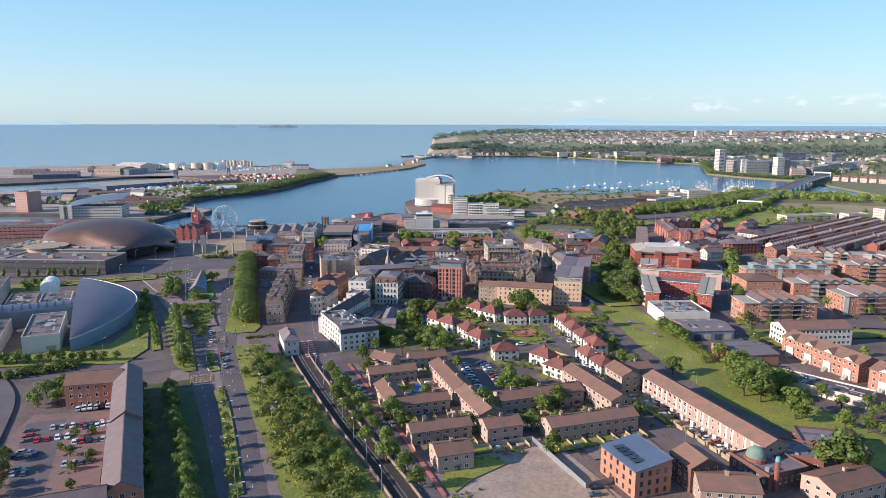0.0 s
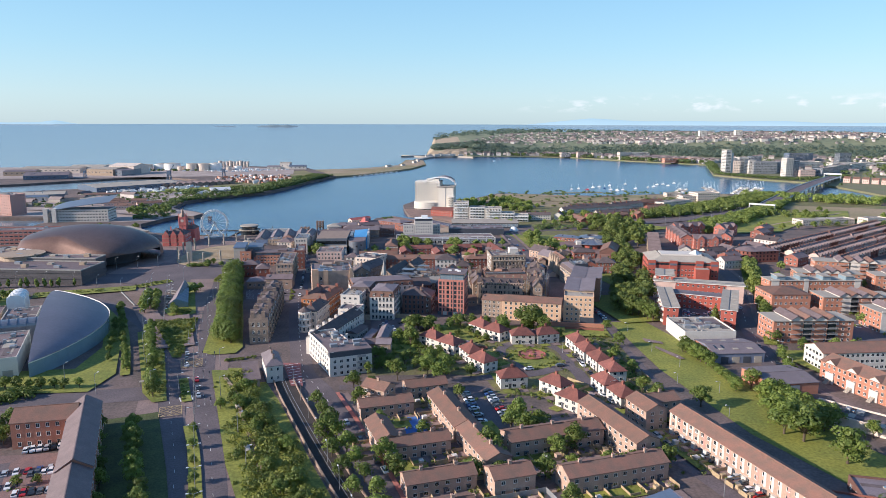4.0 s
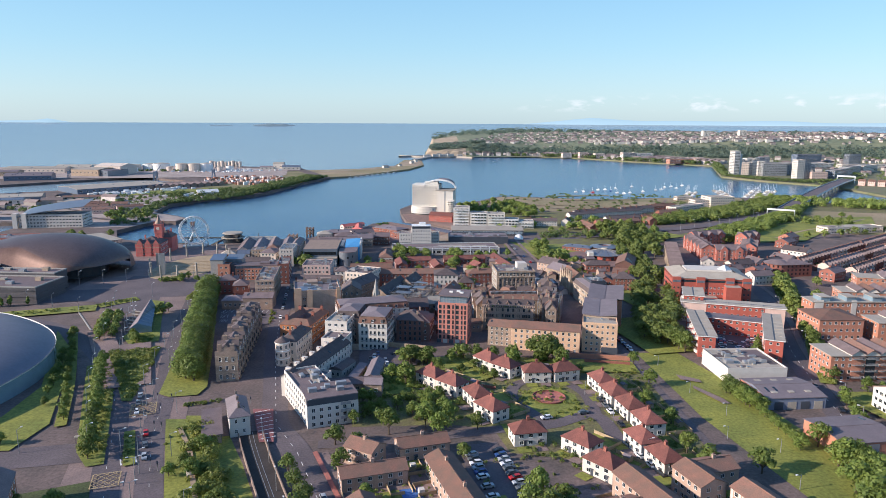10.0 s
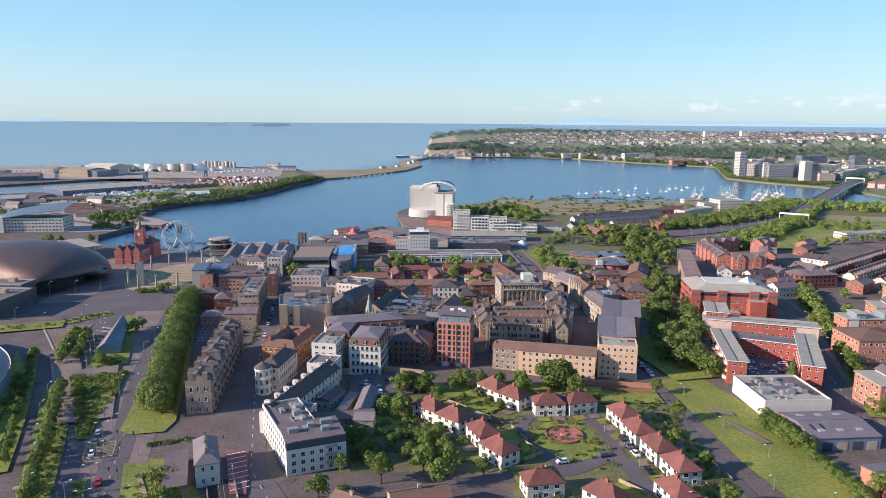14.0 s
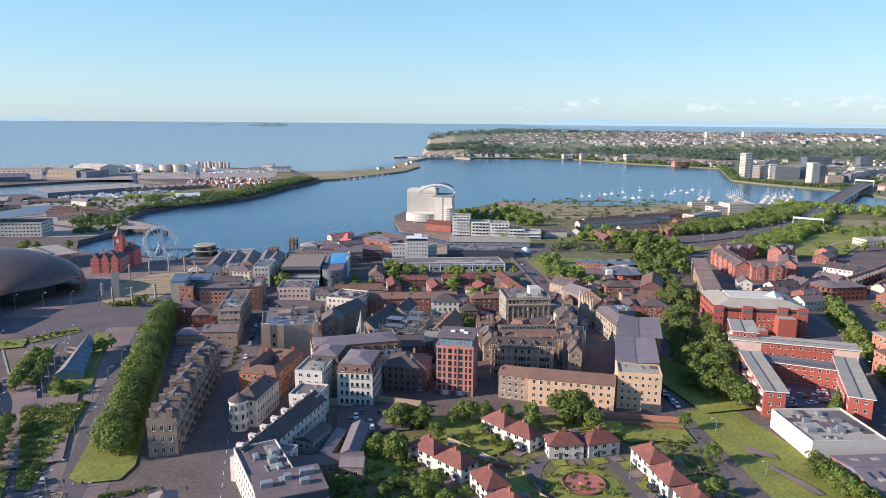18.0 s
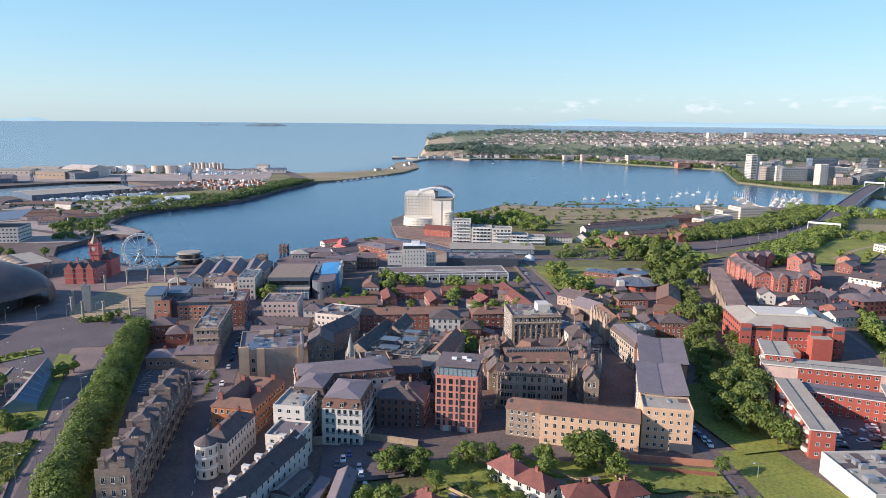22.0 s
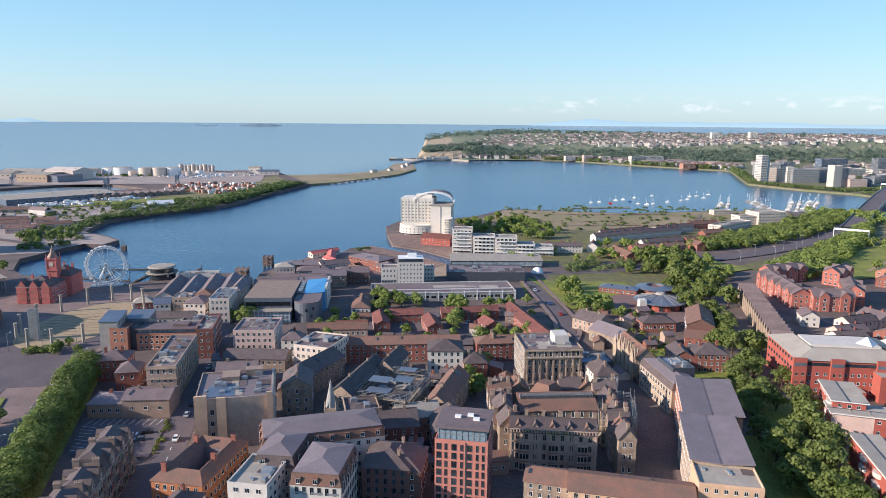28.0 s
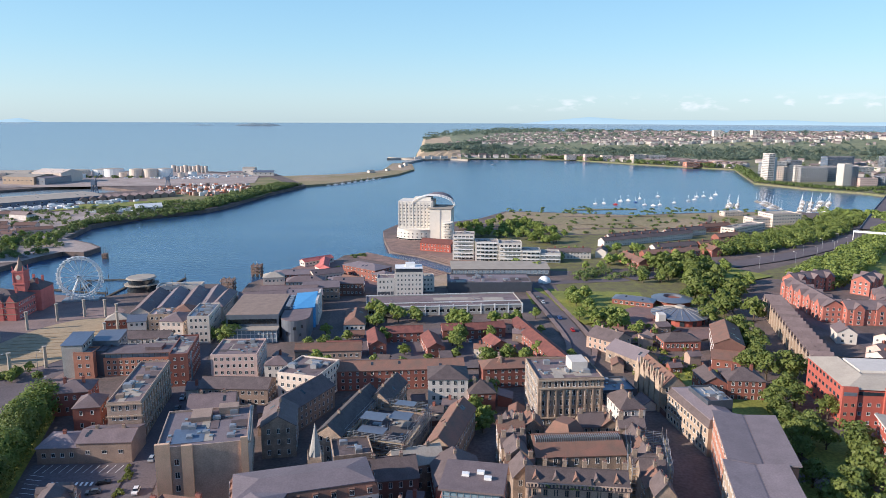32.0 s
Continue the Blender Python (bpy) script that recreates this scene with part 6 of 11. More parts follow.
# ---- trees ----
tree_line((-56, 178), (-88, 268), 8, 4, 6, jit=0.5)
tree_line((-48, 290), (-3, 186), 11, 7, 9, jit=0.6)
for x, y in ((-16, 239), (18, 246), (31, 271), (-30, 288), (35, 230), (20, 227), (40, 213), (-3, 320), (5, 322), (-16, 314), (75, 237), (-16, 207), (-24, 220), (-29, 232), (-34, 245), (-38, 257), (88, 286), (133, 304), (41, 245), (48, 249), (60, 232), (-11, 385), (-3, 386), (36, 383), (58, 382), (2, 312), (-12, 362)):
    tree(x, y, trng.uniform(7.5, 11))
tree(50.5, 391, 13, "cone", "tall dark green conifer beside the buff flats", 1.2)
tree(155, 398, 11, "cone", "dark green conifer beside the red brick wing", 1.2)
tree(128, 197, 17, wide=1.3)
copse([(150, 262), (172, 250), (190, 225), (168, 228)], 12, 6, 8)
WOOD = [(108, 418), (122, 402), (134, 450), (152, 520), (172, 590), (194, 690), (202, 785), (167, 785), (160, 690), (148, 612), (136, 545), (116, 470)]
copse(WOOD, 84, 9, 15, one="dense belt of tall green broadleaved trees")
tree_line((112, 425), (124, 400), 6, 9, 12)
tree_line((243, 557), (215, 480), 16, 7, 9, jit=1.5)
tree_line((246, 553), (219, 482), 14, 6, 8, jit=1.5)
tree_line((212, 472), (171, 362), 26, 6, 8.5, jit=1.2)
tree_line((166, 346), (152, 300), 8, 5, 7)
for x, y in ((236, 440), (250, 380), (236, 395), (215, 350), (205, 352), (196, 352), (186, 352), (228, 320), (246, 352), (262, 440), (290, 500), (240, 500), (300, 560), (262, 540), (180, 352), (222, 300), (205, 310), (200, 300), (280, 450), (285, 440), (290, 410), (320, 455), (330, 440), (345, 430), (290, 480), (325, 490), (335, 500), (360, 480), (310, 395), (300, 385), (355, 400), (280, 520), (330, 530), (370, 530), (290, 545), (260, 420), (285, 370), (280, 345), (320, 360), (340, 365)):
    tree(x, y, trng.uniform(5, 8.5))
for x, y in ((-4, 368), (-10, 372), (2, 376), (12, 372), (-18, 366), (20, 392), (28, 392), (36, 392), (8, 388), (-24, 330), (-14, 335), (-2, 336), (-8, 330), (4, 332), (16, 318), (64, 372), (84, 340), (88, 322), (86, 300), (92, 360), (92, 385)):
    tree(x, y, trng.uniform(5, 8.5))
copse([(-30, 322), (4, 322), (6, 346), (-8, 362), (-30, 352)], 18, 4, 7.5)
thicket("garden_hedges", [(-30, 326), (10, 326), (16, 342), (-6, 362), (-12, 376), (-32, 370)], 120, 0.7, 1.8, "overgrown hedges and bushes in long back gardens", 50, 0.4)
for x, y in ((16, 510), (20, 508), (-52, 610), (-32, 628), (-26, 630), (-16, 634), (-6, 634), (12, 592), (16, 598), (14, 586), (36, 628), (48, 630), (84, 636), (96, 632), (-104, 620), (-22, 598), (-12, 560), (-50, 565), (-44, 560), (44, 566), (52, 562), (-40, 600), (66, 572), (26, 566), (36, 570)):
    tree(x, y, trng.uniform(6, 10))
copse([(60, 760), (150, 760), (200, 800), (190, 850), (120, 830), (70, 800)], 34, 6, 9.5, one="thick group of green broadleaved trees")
copse([(128, 712), (160, 712), (180, 750), (128, 748)], 10, 5, 8, one="thick group of green broadleaved trees")
copse([(34, 905), (60, 900), (130, 900), (150, 940), (60, 990), (30, 960)], 44, 7, 10, one="thick group of green broadleaved trees")
copse([(-325, 850), (-350, 830), (-390, 870), (-380, 920), (-330, 895)], 20, 6, 9, one="thick group of green broadleaved trees")
copse([(-345, 700), (-300, 730), (-310, 760), (-350, 740)], 10, 6, 9, one="thick group of green broadleaved trees")
copse([(-330, 470), (-235, 486), (-235, 490), (-330, 478)], 14, 5, 7, "tall", 1.2)
copse([(-178, 548), (-160, 546), (-164, 560), (-176, 560)], 6, 4, 6)
thicket("reeds", [(60, 1000), (140, 930), (300, 920), (430, 1000), (450, 1090), (380, 1140), (280, 1124), (180, 1140), (100, 1118)], 240, 1.2, 3.4, "scattered bushes and reeds on dry marsh", 40, 1.0, "leaf_far", 0.5)
thicket("dock_bushes", [(-345, 960), (-330, 1050), (-300, 1110), (-420, 1130), (-640, 1010), (-420, 985)], 90, 2.0, 4.5, "scattered bushes on the dock estate", 50, 1.0, "leaf_far")
thicket("shore_scrub", [(-343, 915), (-352, 985), (-330, 1050), (-270, 1112), (-280, 1122), (-345, 1060), (-366, 985), (-356, 915)], 110, 2.5, 5.0, "green scrub along the dock inlet", 60, 1.0, "leaf_far")
thicket("shore_scrub", [(-374, 1062), (-268, 1150), (-222, 1440), (-250, 1440), (-300, 1180), (-390, 1090)], 260, 3, 7, "green scrub along the dock shore", 60, 1.2, "leaf_far")
thicket("shore_scrub", [(240, 2318), (420, 2248), (552, 2056), (718, 1868), (600, 1512), (612, 1514), (732, 1870), (566, 2062), (428, 2256), (242, 2326)], 150, 5, 9, "green scrub along the river bank", 60, 2.0, "leaf_far")
thicket("shore_scrub", [(600, 1505), (700, 1330), (712, 1230), (725, 1235), (715, 1340), (625, 1510)], 60, 2.5, 4, "green scrub along the river bank", 50, 1.2, "leaf_far")
copse([(-20, 575), (60, 560), (60, 620), (-20, 622)], 10, 5, 8)


# ---- across the bay ----
def far_town(name, pts, n, label, ground, lo=5, hi=8, seed=1, white=False, size=(9, 26)):
    """Far houses, too many to count: walls and gabled roofs."""
    rng = random.Random(seed)
    me, box, rf = Mesh(), None, None
    for x, y in scatter(pts, n, rng):
        L, W, h, z = rng.uniform(*size), rng.uniform(7, 10), rng.uniform(lo, hi), ground(x, y) - 1
        m = pose(x, y, z, 0, 0, rng.choice((0, 12, 78, 90, -20)))
        w = Mesh()
        w.box(-L / 2, -W / 2, 0, L / 2, W / 2, h + 1, 0)
        me.add(w, m)
        me.add(roof_mesh(L, W, h + 1, 3, "gable"), m, 1)
    return tagged(part(name, me, ["white_render" if white else "far_walls", "far_roofs"]), label, "houses", "", "stuff")


flat = lambda x, y: -1.0
far_town("hill_town", [(60, 2430), (300, 2450), (700, 2450), (1500, 2370), (2500, 2300), (2700, 3300), (1500, 3500), (300, 3300), (60, 2800)], 1900, "closely built hill town of pale and brick houses", hill, 3.5, 6, 3, size=(6, 16))
far_town("hill_town", [(560, 2500), (1300, 2430), (2000, 2420), (2000, 2560), (1300, 2560), (560, 2600)], 170, "rows of white houses below the ridge", hill, 7, 11, 5, True)
far_town("marina_town", [(90, 2300), (260, 2322), (430, 2260), (570, 2080), (735, 1890), (800, 1960), (600, 2200), (420, 2330), (100, 2345)], 260, "brick and pale marina houses along the far shore", flat, 6, 11, 7)
far_town("industrial_town", [(740, 1700), (1100, 1300), (1900, 1200), (2400, 1600), (1800, 2200), (900, 2200)], 420, "low retail and industrial buildings across the river", flat, 5, 10, 9)
far_town("river_houses", [(800, 1160), (950, 1120), (1300, 1150), (1300, 1300), (900, 1300)], 120, "pinkish brick riverside houses", flat, 6, 10, 11)
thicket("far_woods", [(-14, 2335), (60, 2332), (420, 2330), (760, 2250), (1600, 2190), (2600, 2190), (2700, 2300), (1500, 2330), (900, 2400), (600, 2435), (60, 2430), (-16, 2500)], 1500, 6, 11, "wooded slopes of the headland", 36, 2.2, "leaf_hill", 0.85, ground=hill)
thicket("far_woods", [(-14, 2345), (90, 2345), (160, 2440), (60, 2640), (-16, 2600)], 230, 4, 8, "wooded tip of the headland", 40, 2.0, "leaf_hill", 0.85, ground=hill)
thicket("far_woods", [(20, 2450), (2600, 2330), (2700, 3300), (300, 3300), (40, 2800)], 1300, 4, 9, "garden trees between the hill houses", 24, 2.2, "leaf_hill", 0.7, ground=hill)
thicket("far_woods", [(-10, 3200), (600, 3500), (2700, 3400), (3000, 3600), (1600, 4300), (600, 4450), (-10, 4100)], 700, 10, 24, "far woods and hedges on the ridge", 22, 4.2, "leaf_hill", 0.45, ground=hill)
thicket("far_woods", [(900, 1250), (1500, 1150), (2400, 1500), (2300, 2150), (1200, 2150), (800, 1950)], 500, 5, 10, "belts of trees between far buildings", 36, 2.0, "leaf_far", 0.7)

me = Mesh()
rr = random.Random(77)
for i in range(34):
    x = 560 + 18.5 * i + rr.uniform(-3, 3)
    y = 2508 - (x - 400) * 0.05 + rr.uniform(-14, 14)
    L, h = rr.choice((10, 10, 12, 26)), rr.uniform(9, 12)
    m = pose(x, y, hill(x, y) - 2, 0, 0, 4 if L > 20 else 92)
    w = Mesh()
    w.box(-L / 2, -6, 0, L / 2, 6, h, 0)
    me.add(w, m)
    me.add(roof_mesh(L, 12, h, 4 if L < 20 else 2, "gable"), m, 1)
tagged(part("hill_terrace", me, ["white_render", "far_roofs"]), "stepped rows of white gabled flats along the hill edge", "houses", "", "stuff")
t = building("slim_tower", "slim tall pale residential tower with glazed corner", 634, 1540, 13, 18, 10, 51, "white_render", "pale_roof", "flat", 0, 16, 3.2, (2.2, 1.9), "FRK", joined=True, z=-1)
me = Mesh()
me.box(6.52, -9.2, 0, 11, 9.0, 45)
part("glazed_bay", me, "pale_glass", t, "blue-grey glazed bay")
RB = "riverside apartment block with many windows"
for x, y, L, W, a, h, wl in ((664, 1574, 44, 20, -14, 25, "cream_render"), (690, 1548, 14, 20, 4, 29, "white_render"), (716, 1540, 52, 20, 3, 25, "grey_metal"), (770, 1560, 56, 20, 10, 24, "steel_roof"), (722, 1448, 16, 16, 10, 38, "white_render"), (738, 1454, 15, 16, 10, 33, "steel_roof"), (761, 1447, 32, 16, 3, 14, "pink_render"), (830, 1500, 100, 18, 46, 16, "steel_roof"), (905, 1578, 110, 18, 46, 17, "grey_metal"), (985, 1650, 90, 18, 40, 16, "white_render"), (800, 1640, 90, 60, 15, 20, "grey_metal"), (880, 1700, 90, 50, 12, 17, "white_render"), (720, 1720, 24, 20, 6, 24, "grey_metal"), (752, 1730, 24, 20, 6, 26, "white_render"), (785, 1735, 26, 20, 6, 28, "steel_roof"), (980, 1900, 70, 24, 8, 28, "blue_metal"), (1090, 1880, 34, 20, 8, 30, "steel_roof"), (1080, 1800, 150, 24, 6, 9, "white_render"), (1120, 1640, 40, 24, 8, 36, "white_render"), (1250, 1650, 120, 40, 8, 14, "white_render"), (640, 1930, 34, 18, 10, 12, "orange_brick"), (680, 1950, 34, 18, 10, 11, "orange_brick"), (725, 1965, 30, 18, 10, 12, "buff_brick"), (560, 2090, 40, 18, 14, 22, "cream_render"), (610, 2100, 50, 18, 10, 20, "white_render"), (500, 2190, 30, 16, 10, 15, "cream_render"), (455, 2210, 26, 16, 10, 17, "pink_render"), (410, 2240, 30, 16, 10, 13, "cream_render")):
    building("riverside_flats", RB, x, y, L, W, a, h, wl, "pale_roof", "flat", 0, max(2, int(h / 3.2)), 3.4, (2.0, 1.7), "FK", joined=True, z=-1)
for i in range(7):
    building("river_house", "pink gabled riverside house", 772 + 11 * i, 1318 - 11 * i, 11, 10, -45, 8, "pink_render", "brown_tile", "gable", 3, 3, 3, (1.2, 1.4), "FK", joined=True, z=-1)
thicket("river_bank", [(600, 1522), (632, 1430), (688, 1360), (772, 1392), (850, 1440), (842, 1452), (770, 1408), (694, 1378), (644, 1440), (612, 1526)], 200, 2.0, 4.2, "green shrubs along the river bank", 44, 1.1, "leaf_far", 0.8)
for x, h in ((1040, 24), (1180, 26)):
    building("ridge_block", "white tower block on the wooded ridge", x, 2750, 26, 20, 0, h, "white_render", "pale_roof", "flat", 0, 8, 5, (3, 1.8), "F", joined=True, z=52)


def road_bridge():
    t = root("road_bridge", "long low concrete road bridge with white railings", "bridge", 0, 0)
    P, Q = Vector((440, 934, 0)), Vector((798, 1402, 0))
    d = (Q - P).normalized()
    s = Vector((-d.y, d.x, 0))
    L = (Q - P).length
    n = 16
    for i in range(n):
        a, b = i / n, (i + 1) / n
        z0, z1 = 4 + 4 * math.sin(math.pi * a), 4 + 4 * math.sin(math.pi * b)
        me = Mesh()
        p, q = P + d * L * a, P + d * L * b
        w = s * 10
        for up, mi in ((0, 1), (-1.6, 0)):
            me.face([tuple(p - w + Vector((0, 0, z0 + up))), tuple(q - w + Vector((0, 0, z1 + up))), tuple(q + w + Vector((0, 0, z1 + up))), tuple(p + w + Vector((0, 0, z0 + up)))], mi)
        for sg in (-1, 1):
            ww = w * sg
            me.face([tuple(p + ww + Vector((0, 0, z0 - 1.6))), tuple(q + ww + Vector((0, 0, z1 - 1.6))), tuple(q + ww + Vector((0, 0, z1 + 1.3))), tuple(p + ww + Vector((0, 0, z0 + 1.3)))], 2)
        part("deck_span", me, ["concrete", "asphalt", "white_paint"], t)
        if i:
            me = Mesh()
            for sg in (-6, 6):
                c = p + s * sg
                me.cyl(c.x, c.y, -6, z0 - 1.5, 1.4, 1.4, 8)
            part("pier", me, "concrete", t)


road_bridge()
def yacht(x, y, a, L, hull, mast):
    t = root("yacht", "moored sailing yacht with bare mast", "boat", x, y, -4, a, "moored yachts")
    me = Mesh()
    me.v = [(-L / 2, -0.8, 0.9), (L * 0.15, -1.1, 0.9), (L / 2, 0, 1.1), (L * 0.15, 1.1, 0.9), (-L / 2, 0.8, 0.9), (-L / 2, -0.8, -0.2), (L * 0.2, -1.0, -0.2), (L * 0.42, 0, -0.2), (L * 0.2, 1.0, -0.2), (-L / 2, 0.8, -0.2)]
    me.f = [(0, 1, 2, 3, 4), (0, 5, 6, 1), (1, 6, 7, 2), (2, 7, 8, 3), (3, 8, 9, 4), (4, 9, 5, 0)]
    me.m = [0] * 6
    me.box(-L * 0.25, -0.8, 1.2, L * 0.15, 0.8, 1.9)
    part("hull", me, hull, t)
    me = Mesh()
    me.rod((L * 0.05, 0, 1.2), (L * 0.05, 0, mast), 0.11)
    me.rod((L * 0.05, 0, 2.4), (-L * 0.35, 0, 2.4), 0.12)
    part("mast", me, "white_paint", t)


for x, y, L, a, white in ((176, 874, 52, 26, 1), (224, 897, 54, 26, 1), (190, 894, 60, 26, 1), (248, 921, 50, 26, 1), (208, 838, 44, 20, 1), (250, 852, 40, 22, 0), (276, 890, 30, 26, 0), (114, 813, 34, 0, 1), (142, 818, 14, 70, 1), (158, 784, 34, -80, 0), (182, 806, 24, 14, 0), (210, 816, 22, 20, 0), (290, 950, 34, 20, 0), (235, 825, 16, 100, 0)):
    building("marsh_terrace", "terrace of pale houses with dark slate roofs beside the marsh" if white else "short brick house row with brown roof beside the marsh", x, y, L, 8.5, a, 5.5, "white_render" if white else "red_brick", "slate" if white else "brown_tile", "gable", 2.6, 2, 2.8, (1.2, 1.3), "F", category="houses", joined=True, chim=max(2, int(L / 9)))

# ---- docks ----
dr = random.Random(12)
TANKS = ((-728, 1624, 19, 11), (-700, 1612, 18, 12), (-662, 1600, 20, 13), (-628, 1622, 18, 13), (-660, 1556, 9, 8), (-640, 1562, 8, 9), (-601, 1612, 18, 15), (-576, 1592, 7, 9), (-548, 1588, 13, 16), (-523, 1590, 13, 16), (-500, 1602, 14, 16), (-470, 1600, 7, 8), (-455, 1622, 8, 9), (-760, 1640, 14, 9))
SILOS = tuple((-524 + 8.2 * i, 1713 + 0.5 * i, 3.6 if i % 3 else 4.4, 13 if i % 3 else 15) for i in range(9))
for x, y, r, h in TANKS + SILOS:
    big = r > 5
    t = root("storage_tank" if big else "silo", "white cylindrical storage tank at the docks" if big else "tall pale yellow silo at the docks", "tank" if big else "silo", x, y, 0, 0, "dock tanks" if big else "dock silos")
    me = Mesh()
    me.cyl(0, 0, 0, h, r, r, 20)
    part("shell", me, ("white_paint" if dr.random() < 0.6 else "cream_render") if big else "cream_render", t)
    me = Mesh()
    me.cyl(0, 0, h, h + (1.6 if big else 0.8), r, 0.6, 20)
    part("roof", me, "pale_roof", t)
DS = "long dockside shed with low pitched metal roof"
for x, y, L, W, a, h, wl, rf, rise in ((-676, 1466, 62, 58, -14, 13, "sand_stone", "pale_roof", 3), (-650, 1500, 60, 50, -14, 17, "cream_render", "cream_render", 5), (-640, 1462, 26, 60, -14, 11, "steel_roof", "grey_roof", 2), (-820, 1525, 120, 44, 4, 10, "cream_render", "pale_roof", 3), (-760, 1555, 70, 36, 4, 11, "white_render", "pale_roof", 4), (-716, 1530, 40, 26, 4, 9, "cream_render", "steel_roof", 2), (-745, 1362, 76, 44, 19, 8, "blue_metal", "grey_roof", 5), (-840, 1440, 60, 30, 10, 9, "sand_stone", "grey_roof", 3), (-511, 1184, 138, 74, 48, 7, "blue_metal", "pale_roof", 2), (-600, 1002, 140, 50, 24, 8, "steel_roof", "pale_roof", 2), (-486, 1048, 60, 16, 14, 4, "concrete", "brown_tile", 1.5), (-337, 1106, 30, 15, 29, 5, "white_render", "white_paint", 3.5), (-352, 1652, 24, 18, 0, 14, "white_render", "pale_roof", 2), (-322, 1640, 40, 14, 6, 7, "white_render", "steel_roof", 3), (-378, 1645, 30, 14, 6, 6, "white_render", "grey_roof", 2), (-650, 930, 120, 24, 12, 9, "red_brick", "grey_roof", 2.5), (-470, 985, 40, 14, 20, 5, "white_render", "pale_roof", 2), (-580, 985, 80, 18, 14, 6, "white_render", "steel_roof", 2)):
    building("dock_shed", DS, x, y, L, W, a, h, wl, rf, "gable", rise, 1, 9, (3, 2), "F", joined=True)
for i in range(11):
    f = i / 10
    building("arched_shed", "small brown gabled dock shed in a row", -461 + 91 * f, 1196 + 71 * f, 26, 9.6, 128, 4.5, "drab_render", "mauve_roof", "gable", 2.6, 0)
YARD = ((-402, 1300), (-318, 1262), (-262, 1330), (-300, 1420), (-400, 1420), (-425, 1360))
for paint, n, lab in (("orange_brick", 110, "rust-red"), ("pink_render", 70, "faded pink"), ("white_paint", 60, "white"), ("drab_render", 40, "brown")):
    me = Mesh()
    for x, y in scatter(YARD, n, dr):
        w = Mesh()
        w.box(-3.2, -1.2, 0, 3.2, 1.2, dr.choice((2.6, 2.6, 5.2)))
        me.add(w, pose(x, y, 0, 0, 0, dr.choice((40, 42, 130))))
    tagged(part("shipping_containers", me, paint), "stacks of " + lab + " shipping containers on the dock apron", "containers", "", "stuff")
me = Mesh()
for x, y in [*scatter(((-520, 1090), (-440, 1110), (-390, 1200), (-420, 1215), (-500, 1130)), 70, dr), *scatter(((-400, 1075), (-345, 1085), (-330, 1130), (-360, 1130)), 40, dr), *scatter(((-560, 1560), (-420, 1540), (-330, 1610), (-420, 1640)), 60, dr)]:
    w = Mesh()
    w.box(-3.5, -1.3, 0, 3.5, 1.3, dr.uniform(1.6, 3.4))
    me.add(w, pose(x, y, 0, 0, 0, dr.choice((20, 60, 110))))
tagged(part("parked_trailers", me, "white_paint"), "white trailers and vans parked on the dock estate", "vehicles", "", "stuff")
far_town("dock_stores", [(-900, 1020), (-450, 1060), (-420, 960), (-480, 900), (-900, 900)], 46, "low dockside works buildings", lambda x, y: 0.0, 4, 7, 16)
thicket("dock_scrub", [(-900, 1010), (-560, 1000), (-420, 1090), (-400, 960), (-480, 885), (-900, 890)], 90, 2, 5, "scrub and trees on the dock estate", 50, 1.3, "leaf_far")
thicket("dock_scrub", [(-860, 1600), (-560, 1560), (-500, 1560), (-500, 1570), (-860, 1620)], 60, 2, 5, "scrub between the dock sheds", 40, 1.6, "leaf_far")
thicket("shore_bank", [(-285, 1108), (-262, 1146), (-252, 1200), (-243, 1290), (-210, 1432), (-226, 1436), (-262, 1290), (-276, 1180), (-300, 1125)], 260, 2.5, 5.0, "dense green scrub on the dock shore", 60, 1.1, "leaf_far", 0.9)
thicket("shore_bank", [(-300, 1050), (-360, 985), (-372, 992), (-310, 1062), (-282, 1112), (-276, 1108)], 80, 1.8, 3.4, "dense green scrub on the dock shore", 50, 0.9, "leaf_far", 0.8)
for x, y, s in ((-479, 1272, 1.0), (-418, 1392, 0.8), (-690, 1392, 0.6)):
    t = root("dock_crane", "blue steel dockside portal crane", "crane", x, y)
    for u in (-4, 4):
        for v in (-4, 4):
            me = Mesh()
            me.rod((u * s, v * s, 0), (u * 0.5 * s, v * 0.5 * s, 16 * s), 0.8 * s)
            part("leg", me, "blue_metal", t)
    me = Mesh()
    me.box(-3.2 * s, -3.2 * s, 15 * s, 3.2 * s, 3.2 * s, 22 * s, bottom=True)
    part("cabin", me, "blue_metal", t)
    me = Mesh()
    me.rod((0, 0, 20 * s), (12 * s, -5 * s, 33 * s), 0.6 * s)
    part("jib", me, "blue_metal", t)
# breakwater and barrage
slab("breakwater", [(-215, 1440), (-168, 1485), (-99, 1612), (-59, 1695), (-28, 1845), (-38, 2030), (-62, 2062), (-89, 2050), (-94, 1900), (-100, 1808), (-178, 1690), (-283, 1640), (-310, 1690), (-330, 1640), (-270, 1500)], -0.9, "heath", 4, "broad sandy breakwater with dry grass across the bay mouth", "breakwater")
ribbon("breakwater_road", [(-255, 1590), (-190, 1640), (-110, 1760), (-70, 1900), (-62, 2040)], 7, -0.8, "dock_paving", "pale road along the breakwater", "road", 0.1)
slab("breakwater_head", [(-34, 1850), (-44, 2020), (-80, 2030), (-88, 1900), (-80, 1820), (-50, 1790)], -0.7, "pale_earth", 0.5, "bare reddish ground at the head of the breakwater", "ground")
